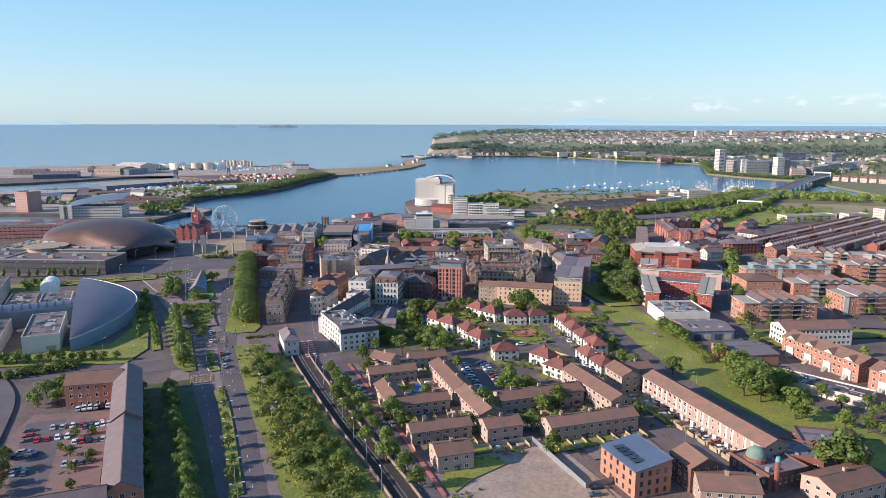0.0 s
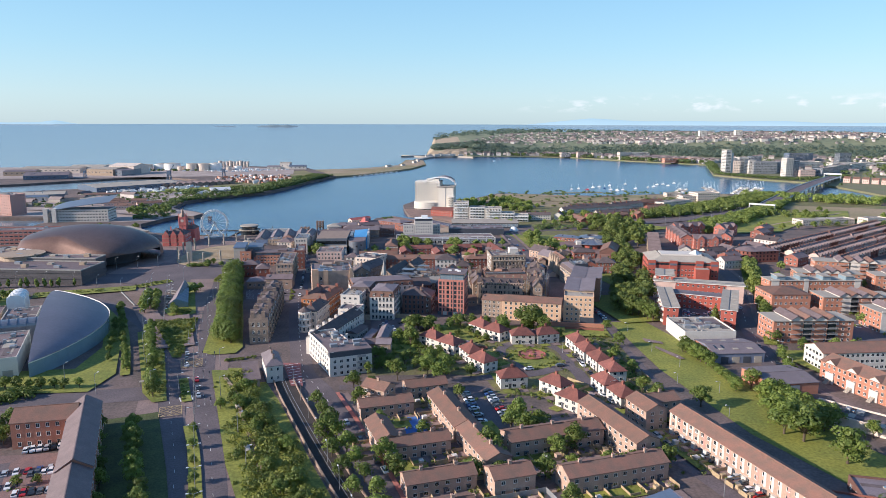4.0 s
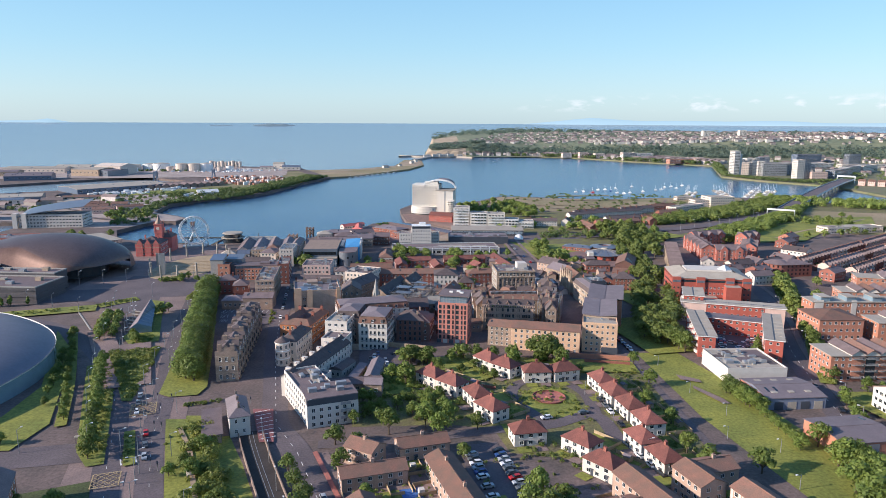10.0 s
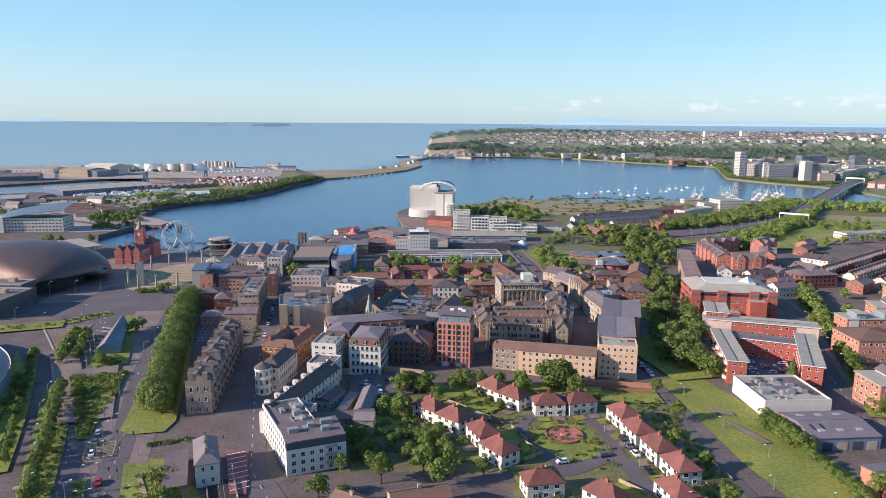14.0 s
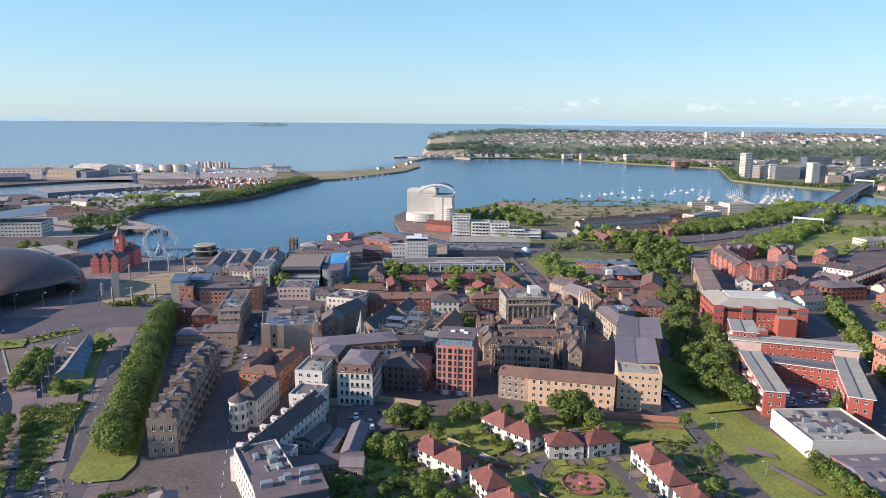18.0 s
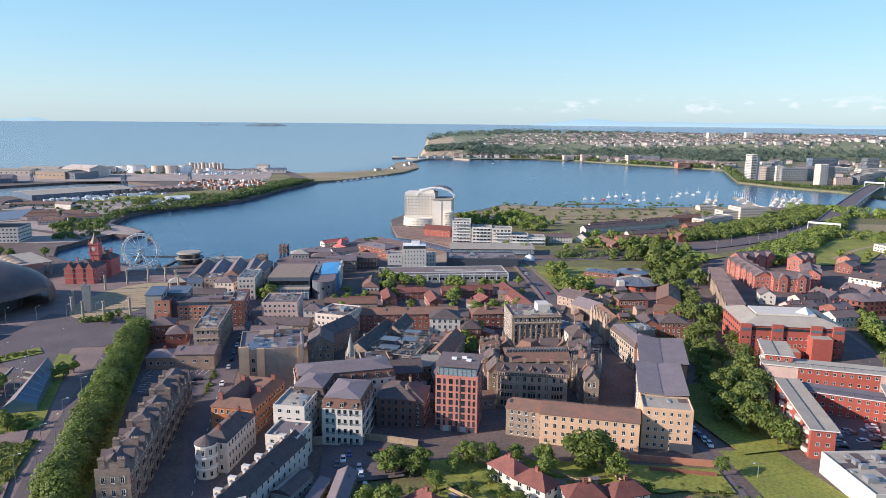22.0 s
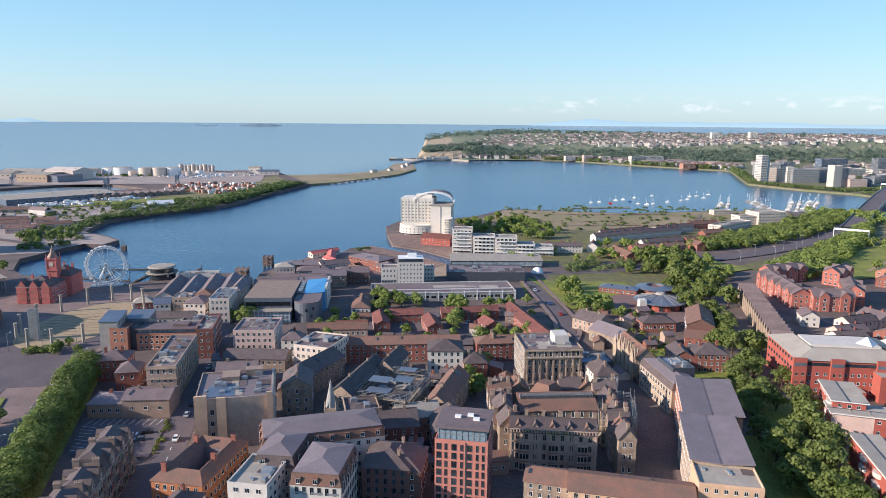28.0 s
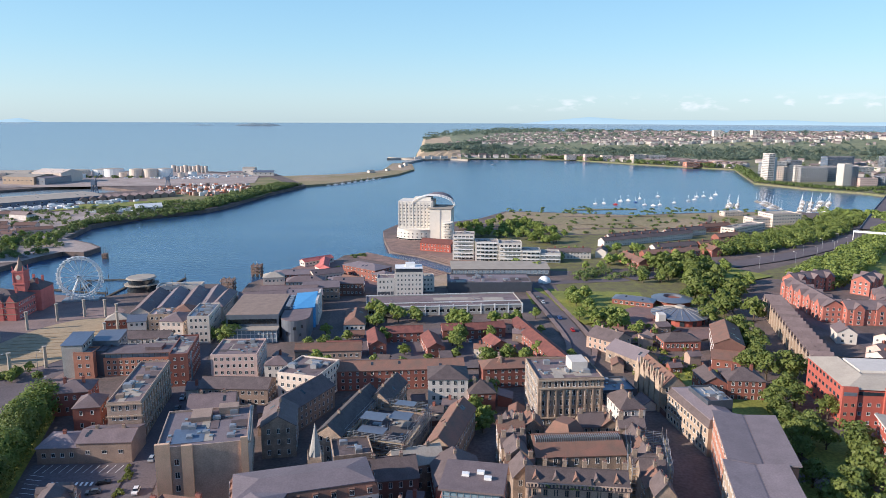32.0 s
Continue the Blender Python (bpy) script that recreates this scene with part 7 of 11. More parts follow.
for x, y, L, h in ((-118, 1735, 16, 4), (-86, 1790, 10, 3), (-60, 1900, 12, 5), (-52, 1960, 9, 6)):
    building("quay_store", "small white store on the breakwater", x, y, L, 7, 50, h, "white_render", "pale_roof", "gable", 1.5, 0, z=-0.9)
ribbon("barrage", [(-110, 2260), (-60, 2290), (0, 2310), (90, 2300)], 16, 0.9, "concrete", "concrete barrage with locks", "barrage", 6)
ribbon("barrage", [(-58, 2060), (-30, 2180), (0, 2300)], 14, 0.8, "concrete", "concrete barrage with locks", "barrage", 6)
for x, y, L, h in ((-24, 2225, 22, 6), (2, 2236, 18, 7), (26, 2246, 24, 6), (50, 2254, 20, 7), (78, 2262, 16, 5)):
    building("lock_house", "long white control house beside the locks", x, y, L, 8, 12, h, "white_render", "white_paint", "flat", 0, 1, 5, (3, 1.6), "F", joined=True, z=0)
ribbon("lock_pier", [(-112, 2330), (-70, 2275), (-30, 2250), (60, 2262), (118, 2215)], 9, 0.6, "pale_roof", "pale concrete lock pier", "pier", 6)
for x, y in ((-20, 2240), (10, 2300), (40, 2305)):
    building("sluice_house", "small grey sluice tower on the barrage", x, y, 8, 8, 0, 8, "concrete", "grey_roof", "flat", 0, 0, z=0)
for x, L, W, h in ((-1020, 270, 50, 16), (-1330, 150, 40, 5), (-2900, 420, 60, 10)):
    me = Mesh()
    for i in range(13):
        for j in range(5):
            u, v = -1 + i / 6, -1 + j / 2
            me.v.append((u * L / 2, v * W / 2, h * max(0.0, (1 - abs(u) ** 3) * (1 - v * v)) * (0.8 + 0.2 * math.sin(i * 1.7)) - 3))
    me.f = [(i * 5 + j, i * 5 + 5 + j, i * 5 + 6 + j, i * 5 + 1 + j) for i in range(12) for j in range(4)]
    me.m = [0] * len(me.f)
    yy = math.sqrt(4650 ** 2 - x * x)
    tagged(part("island", me, "distance", m=pose(x, yy, 76, 0, 0, math.degrees(math.atan2(-x, yy))), smooth=True), "low dark island on the sea horizon", "island", "", "structure")


# ---- cars ----
def car_thing(paint, far=False):
    t = root("parked_car", {"car_white": "white", "car_silver": "silver", "car_black": "black", "car_blue": "dark blue", "car_red": "red", "car_grey": "dark grey"}[paint] + " parked hatchback car on the tarmac", "car", 0, 0, 0, 0, "parked cars")
    me = Mesh()
    prof = [(-2.1, 0.3), (-2.12, 0.75), (-1.95, 0.95), (-1.0, 1.02), (1.9, 0.98), (2.1, 0.85), (2.12, 0.3)]
    n = len(prof)
    me.v = [(x, -0.86, z) for x, z in prof] + [(x, 0.86, z) for x, z in prof]
    me.f = [tuple(range(n)), tuple(range(2 * n - 1, n - 1, -1))] + [(i, i + n, i + n + 1, i + 1) for i in range(n - 1)] + [(0, n - 1, 2 * n - 1, n)]
    me.m = [0] * len(me.f)
    part("body", me, paint, t)
    cab = Mesh()
    lo, hi = [(-1.1, -0.8), (1.8, -0.8), (1.8, 0.8), (-1.1, 0.8)], [(-0.35, -0.62), (1.35, -0.62), (1.35, 0.62), (-0.35, 0.62)]
    cab.v = [(x, y, 0.98) for x, y in lo] + [(x, y, 1.45) for x, y in hi]
    cab.f = [(0, 1, 5, 4), (1, 2, 6, 5), (2, 3, 7, 6), (3, 0, 4, 7)]
    cab.m = [0] * 4
    part("cabin_glass", cab, "glass", t)
    rf = Mesh()
    rf.box(-0.38, -0.64, 1.45, 1.38, 0.64, 1.49)
    part("roof", rf, paint, t)
    w = Mesh()
    w.rod((0, -0.1, 0), (0, 0.1, 0), 0.32, 10)
    w.face([(0.32 * math.cos(k * math.tau / 10), -0.1, 0.32 * math.sin(k * math.tau / 10)) for k in range(10)])
    w.face([(0.32 * math.cos(k * math.tau / 10), 0.1, 0.32 * math.sin(k * math.tau / 10)) for k in range(10)])
    wd = w.data("wheel", ["black_rubber"])
    if far:
        gear = Mesh()
        for x in (-1.35, 1.3):
            for y in (-0.8, 0.8):
                gear.add(w, pose(x, y, 0.32))
        part("running_gear", gear, "black_rubber", t)
        return t
    for x in (-1.35, 1.3):
        for y in (-0.8, 0.8):
            part("wheel", wd, None, t, m=pose(x, y, 0.32))
    return t


crng = random.Random(21)
CARS = {}


def car(x, y, a, z=0.2):
    p = crng.choice(("car_white", "car_silver", "car_black", "car_blue", "car_red", "car_grey", "car_white", "car_silver", "car_grey"))
    m = pose(x, y, z, 0, 0, a + crng.choice((0, 180)))
    key = (p, y > 400)
    if key in CARS:
        copy_thing(CARS[key], m)
    else:
        CARS[key] = car_thing(*key)
        CARS[key].matrix_basis = m


def car_row(p, q, n, a, skip=0.2):
    for i in range(n):
        if crng.random() > skip:
            f = (i + 0.5) / n
            car(p[0] + (q[0] - p[0]) * f, p[1] + (q[1] - p[1]) * f, a + crng.uniform(-2, 2))


car_row((12, 302), (18, 270), 11, 20)
car_row((21, 305), (28, 272), 11, 20)
car_row((84, 278), (98, 214), 18, 15, 0.15)
car_row((68, 300), (82, 250), 8, 104, 0.4)
car_row((66, 352), (70, 312), 7, 100, 0.4)
car_row((40, 326), (60, 332), 4, 15, 0.4)
car_row((-14, 232), (-34, 274), 6, 113, 0.4)
car_row((-140, 232), (-118, 238), 7, 112, 0.2)
car_row((-140, 222), (-122, 228), 6, 112, 0.3)
car_row((-144, 210), (-126, 214), 6, 112, 0.3)
car_row((-148, 196), (-128, 200), 6, 112, 0.4)
car_row((150, 420), (152, 404), 6, 10, 0.2)
car_row((158, 418), (160, 402), 6, 10, 0.3)
car_row((94, 430), (97, 400), 8, 84, 0.2)
car_row((166, 392), (158, 330), 10, 72, 0.5)
car_row((196, 470), (180, 420), 8, 70, 0.5)
car_row((-86, 455), (-98, 535), 8, 98, 0.5)
car_row((-24, 395), (-18, 372), 6, 100, 0.3)
car_row((-14, 398), (2, 396), 5, 80, 0.3)
car_row((20, 600), (28, 592), 4, 90, 0.2)
car_row((68, 690), (78, 600), 8, 92, 0.6)
tree(-99, 597, 11)
tree(-96, 603, 9)
car_row((-94, 292), (-104, 318), 3, 110, 0.0)
car_row((-112, 328), (-120, 352), 3, 110, 0.2)
car_row((220, 392), (250, 388), 7, 80, 0.3)
car_row((50, 192), (46, 180), 3, 10, 0.0)


# ---- street lamps ----
def lamp_at(x, y, a, h=9.0, twin=False):
    t = root("street_lamp", "grey steel street lamp with slim arm", "street lamp", x, y, 0, a, "street lamps")
    me = Mesh()
    me.cyl(0, 0, 0, h, 0.13, 0.08, 6)
    part("pole", me, "grey_metal", t)
    for s in ((1, -1) if twin else (1,)):
        me = Mesh()
        me.rod((0, 0, h - 0.1), (s * 1.8, 0, h + 0.3), 0.06)
        part("arm", me, "grey_metal", t)
        me = Mesh()
        me.box(s * 1.8 - 0.4, -0.18, h + 0.2, s * 1.8 + 0.4, 0.18, h + 0.4, bottom=True)
        part("lamp_head", me, "white_paint", t)


for i in range(12):
    f = i / 11
    lamp_at(-56 - 56 * f, 178 + 160 * f, 20, 9, True)
for i in range(9):
    lamp_at(-122 - 30 * i / 8, 360 + 170 * i / 8, 15)
for i in range(9):
    lamp_at(-165 - 20 * i, 452 + 9 * i if i < 5 else 490, 80)
for i in range(7):
    lamp_at(-150 - 5 * i, 400 + 14 * i, 40, 8)
for i in range(8):
    lamp_at(-16 - 44 * i / 7, 190 + 120 * i / 7, 110, 7)
for i in range(8):
    lamp_at(206 - 48 * i / 7, 480 - 160 * i / 7, 160, 8)
for i in range(6):
    lamp_at(62 + 5 * i, 350 - 26 * i, 10, 6)
for x, y in ((221, 790), (275, 800), (309, 819), (342, 849), (373, 878), (404, 897), (250, 772), (287, 790), (316, 811), (346, 838), (369, 857)):
    lamp_at(x, y, 130, 9)
for i in range(6):
    lamp_at(-240 + 14 * i, 540 + 4 * i, 60)

thicket("court_shrubs", [(240, 330), (380, 400), (380, 540), (250, 500), (200, 360)], 150, 0.8, 1.8, "shrubs between the apartment blocks", 40, 0.45, "leaf_bright")
car_row((262, 445), (300, 440), 9, 80, 0.3)
car_row((285, 405), (320, 400), 8, 80, 0.3)
car_row((250, 500), (280, 495), 7, 80, 0.3)


# ---- custom buildings of the near town ----
def white_block():
    t = building("white_block", "white modern corner block with grey roofs around a yard", -47.1, 336.5, 34, 13, -63.5, 10.5, "white_render", "mauve_roof", "flat", 0, 4, 2.6, (1.2, 1.5), "FR", units=6)
    me = Mesh()
    me.box(-17.06, -6.56, 8.0, 17.06, -6.4, 10.4)
    t2 = building("white_block", "white front block with dark attic storey", -39.5, 328.5, 19, 15, 21, 8.0, "white_render", "grey_roof", "flat", 0, 3, 2.8, (1.3, 1.5), "FR")
    me = Mesh()
    me.box(-9.4, -7.4, 8.0, 9.4, 7.4, 11.0)
    part("attic_storey", me, "dark_cladding", t2, "dark slate-blue attic storey")
    me = Mesh()
    me.box(-9.6, -7.2, 11.0, 9.6, 7.6, 11.25, bottom=True)
    part("attic_roof", me, "mauve_roof", t2)
    for x, y, w in ((-6, 0, 1.6), (0, 2, 1.0), (4, -2, 1.3), (5.5, 3, 2.0)):
        me = Mesh()
        me.box(x - w, y - 1, 11.25, x + w, y + 1, 12.6)
        part("roof_unit", me, "grey_metal", t2)
    for x in (3.6, 5.6):
        for f in range(3):
            me = Mesh()
            me.box(x - 0.9, -8.6, 2.5 + f * 2.7, x + 0.9, -7.5, 2.62 + f * 2.7, bottom=True)
            me.box(x - 0.9, -8.6, 2.62 + f * 2.7, x + 0.9, -8.54, 3.6 + f * 2.7)
            part("balcony", me, "grey_metal", t2)
    L, W = 48, 8.5
    t3 = building("white_terrace", "white terrace with slate roof and white dormers", -50.5, 370.5, L, W, 72.4, 8.5, "white_render", "slate", "gable", 2.8, 3, 3.0, (1.0, 1.5), "FBK")
    for i in range(7):
        x = -L / 2 + 3.4 + i * 6.8
        me = Mesh()
        me.box(x - 0.7, 1.4, 9.6, x + 0.7, W / 2 - 0.5, 11.3)
        part("dormer", me, "white_render", t3, "white box dormer")
        chimney(t3, x + 3.0, 0.6, 11.0, "white_render", 1.0, 1.3)
    building("yard_range", "long low range with grey sheet roof behind the white block", -25.9, 370.5, 22, 5.6, 86, 3.8, "stone", "grey_roof", "gable", 1.4, 1, 4)
    building("yard_range", "narrow lean-to with grey roof along the yard", -33, 369, 18, 3, 80, 3.2, "stone", "grey_roof", "mono", 0.8, 0)
    building("yard_range", "long low hall with corrugated grey roof across the yard", -33.8, 355.4, 24, 6.4, 9, 3.8, "drab_render", "mauve_roof", "gable", 1.6, 1, 4)
    building("yard_range", "small end house of the yard range", -24.5, 351, 6, 7, 86, 5.4, "stone", "grey_roof", "gable", 1.6, 1, 2.4)
    t = building("yard_hall", "yard hall with shallow curved grey roof", -40.2, 372.8, 12.6, 6.4, 69, 4.6, "concrete", "grey_roof", "none", 0, 1, 3)
    me = Mesh()
    for k in range(8):
        v0, v1 = -3.4 + 0.85 * k, -2.55 + 0.85 * k
        z0, z1 = (4.6 + 1.3 * (1 - (v / 3.4) ** 2) for v in (v0, v1))
        me.face([(-6.5, v0, z0), (6.5, v0, z0), (6.5, v1, z1), (-6.5, v1, z1)], 1 if k > 4 else 0)
        me.face([(-6.5, v1, 4.5), (-6.5, v0, 4.5), (-6.5, v0, z0), (-6.5, v1, z1)])
        me.face([(6.5, v0, 4.5), (6.5, v1, 4.5), (6.5, v1, z1), (6.5, v0, z0)])
    part("roof", me, ["slate", "pale_roof"], t, "curved dark roof, paler along one side")
    grass([(-46.8, 359), (-44.5, 366), (-41.5, 365), (-43.5, 358)], label="sunken green court behind the terrace")
    building("white_block", "white rear wing around the court", -47.5, 357.5, 5, 8, 72, 6.5, "white_render", "grey_roof", "flat", 0, 2, 2.6, (1.0, 1.4), "FR")


white_block()


def boulevard_flats():
    AP = "orange brick apartment range with grey pitched roof"
    for x, y, L, W, a, h, rise in ((-116, 244, 52, 10, 112.9, 9.5, 3.2), (-97, 198, 50, 10.5, 112.9, 8.5, 3.2)):
        t = building("apartments", AP, x, y, L, W, a, h, "orange_brick", "mauve_roof", "gable", rise, 3, 3.4, (1.2, 1.5), "FBKR")
    building("apartments", AP, -112, 165, 46, 11, 20, 8.5, "orange_brick", "mauve_roof", "gable", 3.2, 3, 3.4, (1.2, 1.5), "BK")


boulevard_flats()


def exchange():
    t = building("exchange_hall", "ornate stone exchange hall with ribbed roof and tall chimneys", 45, 467, 27, 15, 3, 11, "stone", "brown_tile", "gable", 3.6, 3, 3, (1.1, 2.0), "FRK")
    me = Mesh()
    for i in range(40):
        x = -13 + i * 0.66
        me.box(x, -2.9, 13.2, x + 0.18, -0.1, 14.7)
    tagged(part("roof_ribbing", me, "grey_metal", t), kind="stuff")
    me = Mesh()
    me.cyl(-1, 9, 11, 15, 6.5, 3.6, 4)
    part("pavilion_roof", me, "brown_tile", t, "steep brown pavilion roof")
    f = building("exchange_block", "ruined ornate Victorian stone range with bays and chimneys", 40, 443, 27, 11, -7, 13, "warm_stone", "slate", "gable", 2.8, 4, 2.7, (1.1, 1.9), "FRK", frame_mat="sand_stone")
    for z in (3.4, 6.6, 9.8, 12.7):
        me = Mesh()
        me.box(-13.7, -5.75, z, 13.7, -5.4, z + 0.35, bottom=True)
        part("cornice", me, "warm_stone", f)
    for i in range(8):
        me = Mesh()
        x = -13.2 + i * 3.77
        me.box(x - 0.25, -5.8, 0, x + 0.25, -5.4, 13.6)
        part("pilaster", me, "warm_stone", f)
    for i in range(5):
        x = -11 + i * 5.4
        part("dormer", wall_mesh(4, 3.4, 13, 2.4, "gable"), "warm_stone", f, m=pose(x, -1.6, 0, 0, 0, 90))
        part("dormer_roof", roof_mesh(5, 3.4, 13, 2.4, "gable", 0.2), ("brown_tile", "slate")[i % 2], f, m=pose(x, -1.2, 0.05, 0, 0, 90))
        chimney(f, x + 2.6, 1.8, 15.2, "stone", 1.1, 2.6)
    for i in range(3):
        for z0, z1 in ((0.2, 3.3), (3.8, 6.5), (7.0, 9.7)):
            me = Mesh()
            x = -9 + i * 9
            me.box(x - 1.7, -6.5, z0, x + 1.7, -5.4, z1, bottom=True)
            for k in (-1.0, 0, 1.0):
                me.box(x + k - 0.38, -6.54, z0 + 0.7, x + k + 0.38, -6.5, z1 - 0.4, 1)
            part("bay", me, ["warm_stone", "glass"], f, "carved stone window bay")
    me = Mesh()
    for i in range(30):
        me.box(-13.6 + i * 0.94, -5.8, 13.1, -13.2 + i * 0.94, -5.5, 14.0)
    me.box(-13.7, -5.8, 14.0, 13.7, -5.5, 14.2, bottom=True)
    part("balustrade", me, "warm_stone", f, "broken stone balustrade")
    r = random.Random(5)
    for x, y, a, n in ((26, 462, 92, 4), (26, 480, 92, 3), (63, 450, 86, 4), (65, 472, 88, 4), (60, 486, 2, 2), (34, 484, 2, 2)):
        for k in range(n):
            L, W, h = r.uniform(6, 9), r.uniform(5, 7), r.uniform(9.5, 12.5)
            ca, sa = math.cos(radians(a)), math.sin(radians(a))
            b = building("exchange_wing", "steep-roofed stone wing with gable and chimney stacks", x + ca * (k - n / 2) * 6, y + sa * (k - n / 2) * 6, L, W, a + 90 * (k % 2), h, "stone", ("slate", "brown_tile", "slate")[k % 3], "gable", r.uniform(2.4, 3.6), 3, 2.4, (1.0, 1.8), "FRK", joined=True)
            chimney(b, -L / 2 + 0.8, 0, h + 2.8, "stone", 1.2, 2.4)
            if k % 2:
                chimney(b, L / 2 - 0.8, 0.5, h + 2.6, "stone", 1.4, 2.2)


exchange()


def long_flats():
    """Long range with a flat metal roof that bends along the street."""
    for x, y, L, W, a, h in ((81.5, 409, 16.5, 13, -12, 14.2),):
        t = building("buff_flats", "buff brick corner block with roof terrace", x, y, L, W, a, h, "buff_brick", "pale_roof", "flat", 0, 5, 2.4, (1.0, 1.3), "FR")
        me = Mesh()
        me.box(1, -7.6, 0, 8.6, -6.95, 3.0)
        part("car_entry", me, "dark_cladding", t, "dark car park entrance")
    for x, y, L, W, a, h, wl in ((86.5, 430, 16, 33, -14.5, 15, "sand_stone"), (97.5, 462, 18, 34, -15.5, 15, "orange_brick")):
        t = root("long_flats", "long apartment range with bluish sheet-metal roof", "building", x, y, 0, a)
        part("wall", wall_mesh(L, W, h, 0, "flat"), wl, t)
        me = Mesh()
        for x0, x1, z0, z1 in ((-L / 2 - 0.6, -0.3, h + 0.9, h + 0.3), (0.3, L / 2 + 0.6, h + 0.3, h + 1.2)):
            me.face([(x0, -W / 2 - 0.5, z0), (x1, -W / 2 - 0.5, z1), (x1, W / 2, z1), (x0, W / 2, z0)])
            me.face([(x0, -W / 2 - 0.5, z0 - 0.35), (x1, -W / 2 - 0.5, z1 - 0.35), (x1, -W / 2 - 0.5, z1), (x0, -W / 2 - 0.5, z0)])
        me.face([(-L / 2 - 0.6, -W / 2 - 0.5, h + 0.5), (-L / 2 - 0.6, -W / 2 - 0.5, h + 0.9), (-L / 2 - 0.6, W / 2, h + 0.9), (-L / 2 - 0.6, W / 2, h + 0.5)])
        me.box(-0.3, -W / 2 - 0.5, h, 0.3, W / 2, h + 0.2)
        part("roof", me, "grey_roof", t)
        glaze(t, L, W, 0, h, 4, 3.0, (1.3, 1.5), "KR", joined=True)


long_flats()


def mosque():
    t = root("mosque", "dark red brick mosque with green dome and minaret", "mosque", 106, 199, 0, -70)
    part("wall", wall_mesh(16, 16, 4.6, 0, "flat"), "dark_brick", t)
    flat_top(t, 16, 16, 4.6, "grey_roof", "dark_brick", 2, random.Random(2))
    me = Mesh()
    me.cyl(-2, -3.4, 4.6, 6.0, 3.5, 3.5, 16)
    part("drum", me, "red_brick", t)
    me = Mesh()
    for j in range(6):
        a, b = j * math.pi / 12, (j + 1) * math.pi / 12
        me.cyl(-2, -3.4, 6 + 3.2 * math.sin(a), 6 + 3.2 * math.sin(b), 3.2 * math.cos(a), max(0.06, 3.2 * math.cos(b)), 16, cap=False)
    part("dome", me, "old_copper", t, "weathered green dome", smooth=True)
    me = Mesh()
    me.cyl(8.4, -5.6, 0, 9.6, 0.85, 0.75, 10)
    me.cyl(8.4, -5.6, 6.8, 7.2, 1.2, 1.2, 10)
    part("minaret", me, "red_brick", t)
    me = Mesh()
    me.cyl(8.4, -5.6, 9.6, 11.0, 0.8, 0.6, 10)
    part("minaret_cap", me, "teal", t, "bright green cap")
    glaze(t, 16, 16, 0, 4.6, 1, 2.6, (0.8, 1.8), "FRK")


mosque()
building("mosque_hall", "low red brick hall with flat grey roof", 119, 207, 14, 13, -20, 4.4, "red_brick", "grey_roof", "flat", 0, 1, 3.4)

# ---- the close: play circle, gardens, fences ----
me = Mesh()
me.cyl(0, 0, 0.0, 0.12, 6.6, 6.6, 28)
tagged(part("play_circle", me, "red_paving", m=pose(46.8, 347, 0.2)), "round red rubber play surface", "playground")
me = Mesh()
for k in range(28):
    a, b = k * math.tau / 28, (k + 1) * math.tau / 28
    me.rod((6.6 * math.cos(a), 6.6 * math.sin(a), 0.3), (6.6 * math.cos(b), 6.6 * math.sin(b), 0.3), 0.28, 5)
tagged(part("kerb_ring", me, "red_brick", m=pose(46.8, 347, 0.2)), "low red ring wall round the play surface", "kerb")
me = Mesh()
me.cyl(0, 0, 0.12, 0.7, 1.6, 1.2, 14)
tagged(part("play_mound", me, "red_paving", m=pose(46.8, 347, 0.2)), "small round mound on the play surface", "playground")


def plot(x, y, L, W, a, mt="grass", label="small back garden lawn"):
    c, s = math.cos(radians(a)), math.sin(radians(a))
    pts = [(x + c * u * L / 2 - s * v * W / 2, y + s * u * L / 2 + c * v * W / 2) for u, v in ((-1, -1), (1, -1), (1, 1), (-1, 1))]
    slab("garden", pts, 0.03, mt, 0.0, label, "garden")
    return pts


def fence(p, q, h=1.5, mt="timber_deck", label="weathered wooden garden fence"):
    t = root("fence", label, "fence", *p)
    d = Vector((q[0] - p[0], q[1] - p[1], 0))
    L, ang = d.length, math.degrees(math.atan2(d.y, d.x))
    t.matrix_basis = pose(p[0], p[1], 0, 0, 0, ang)
    me = Mesh()
    me.box(0, -0.04, 0, L, 0.04, h)
    n = max(2, int(L / 2.6))
    for i in range(n + 1):
        me.box(i * L / n - 0.06, -0.08, 0, i * L / n + 0.06, 0.08, h + 0.1)
    part("fence_panel", me, mt, t)


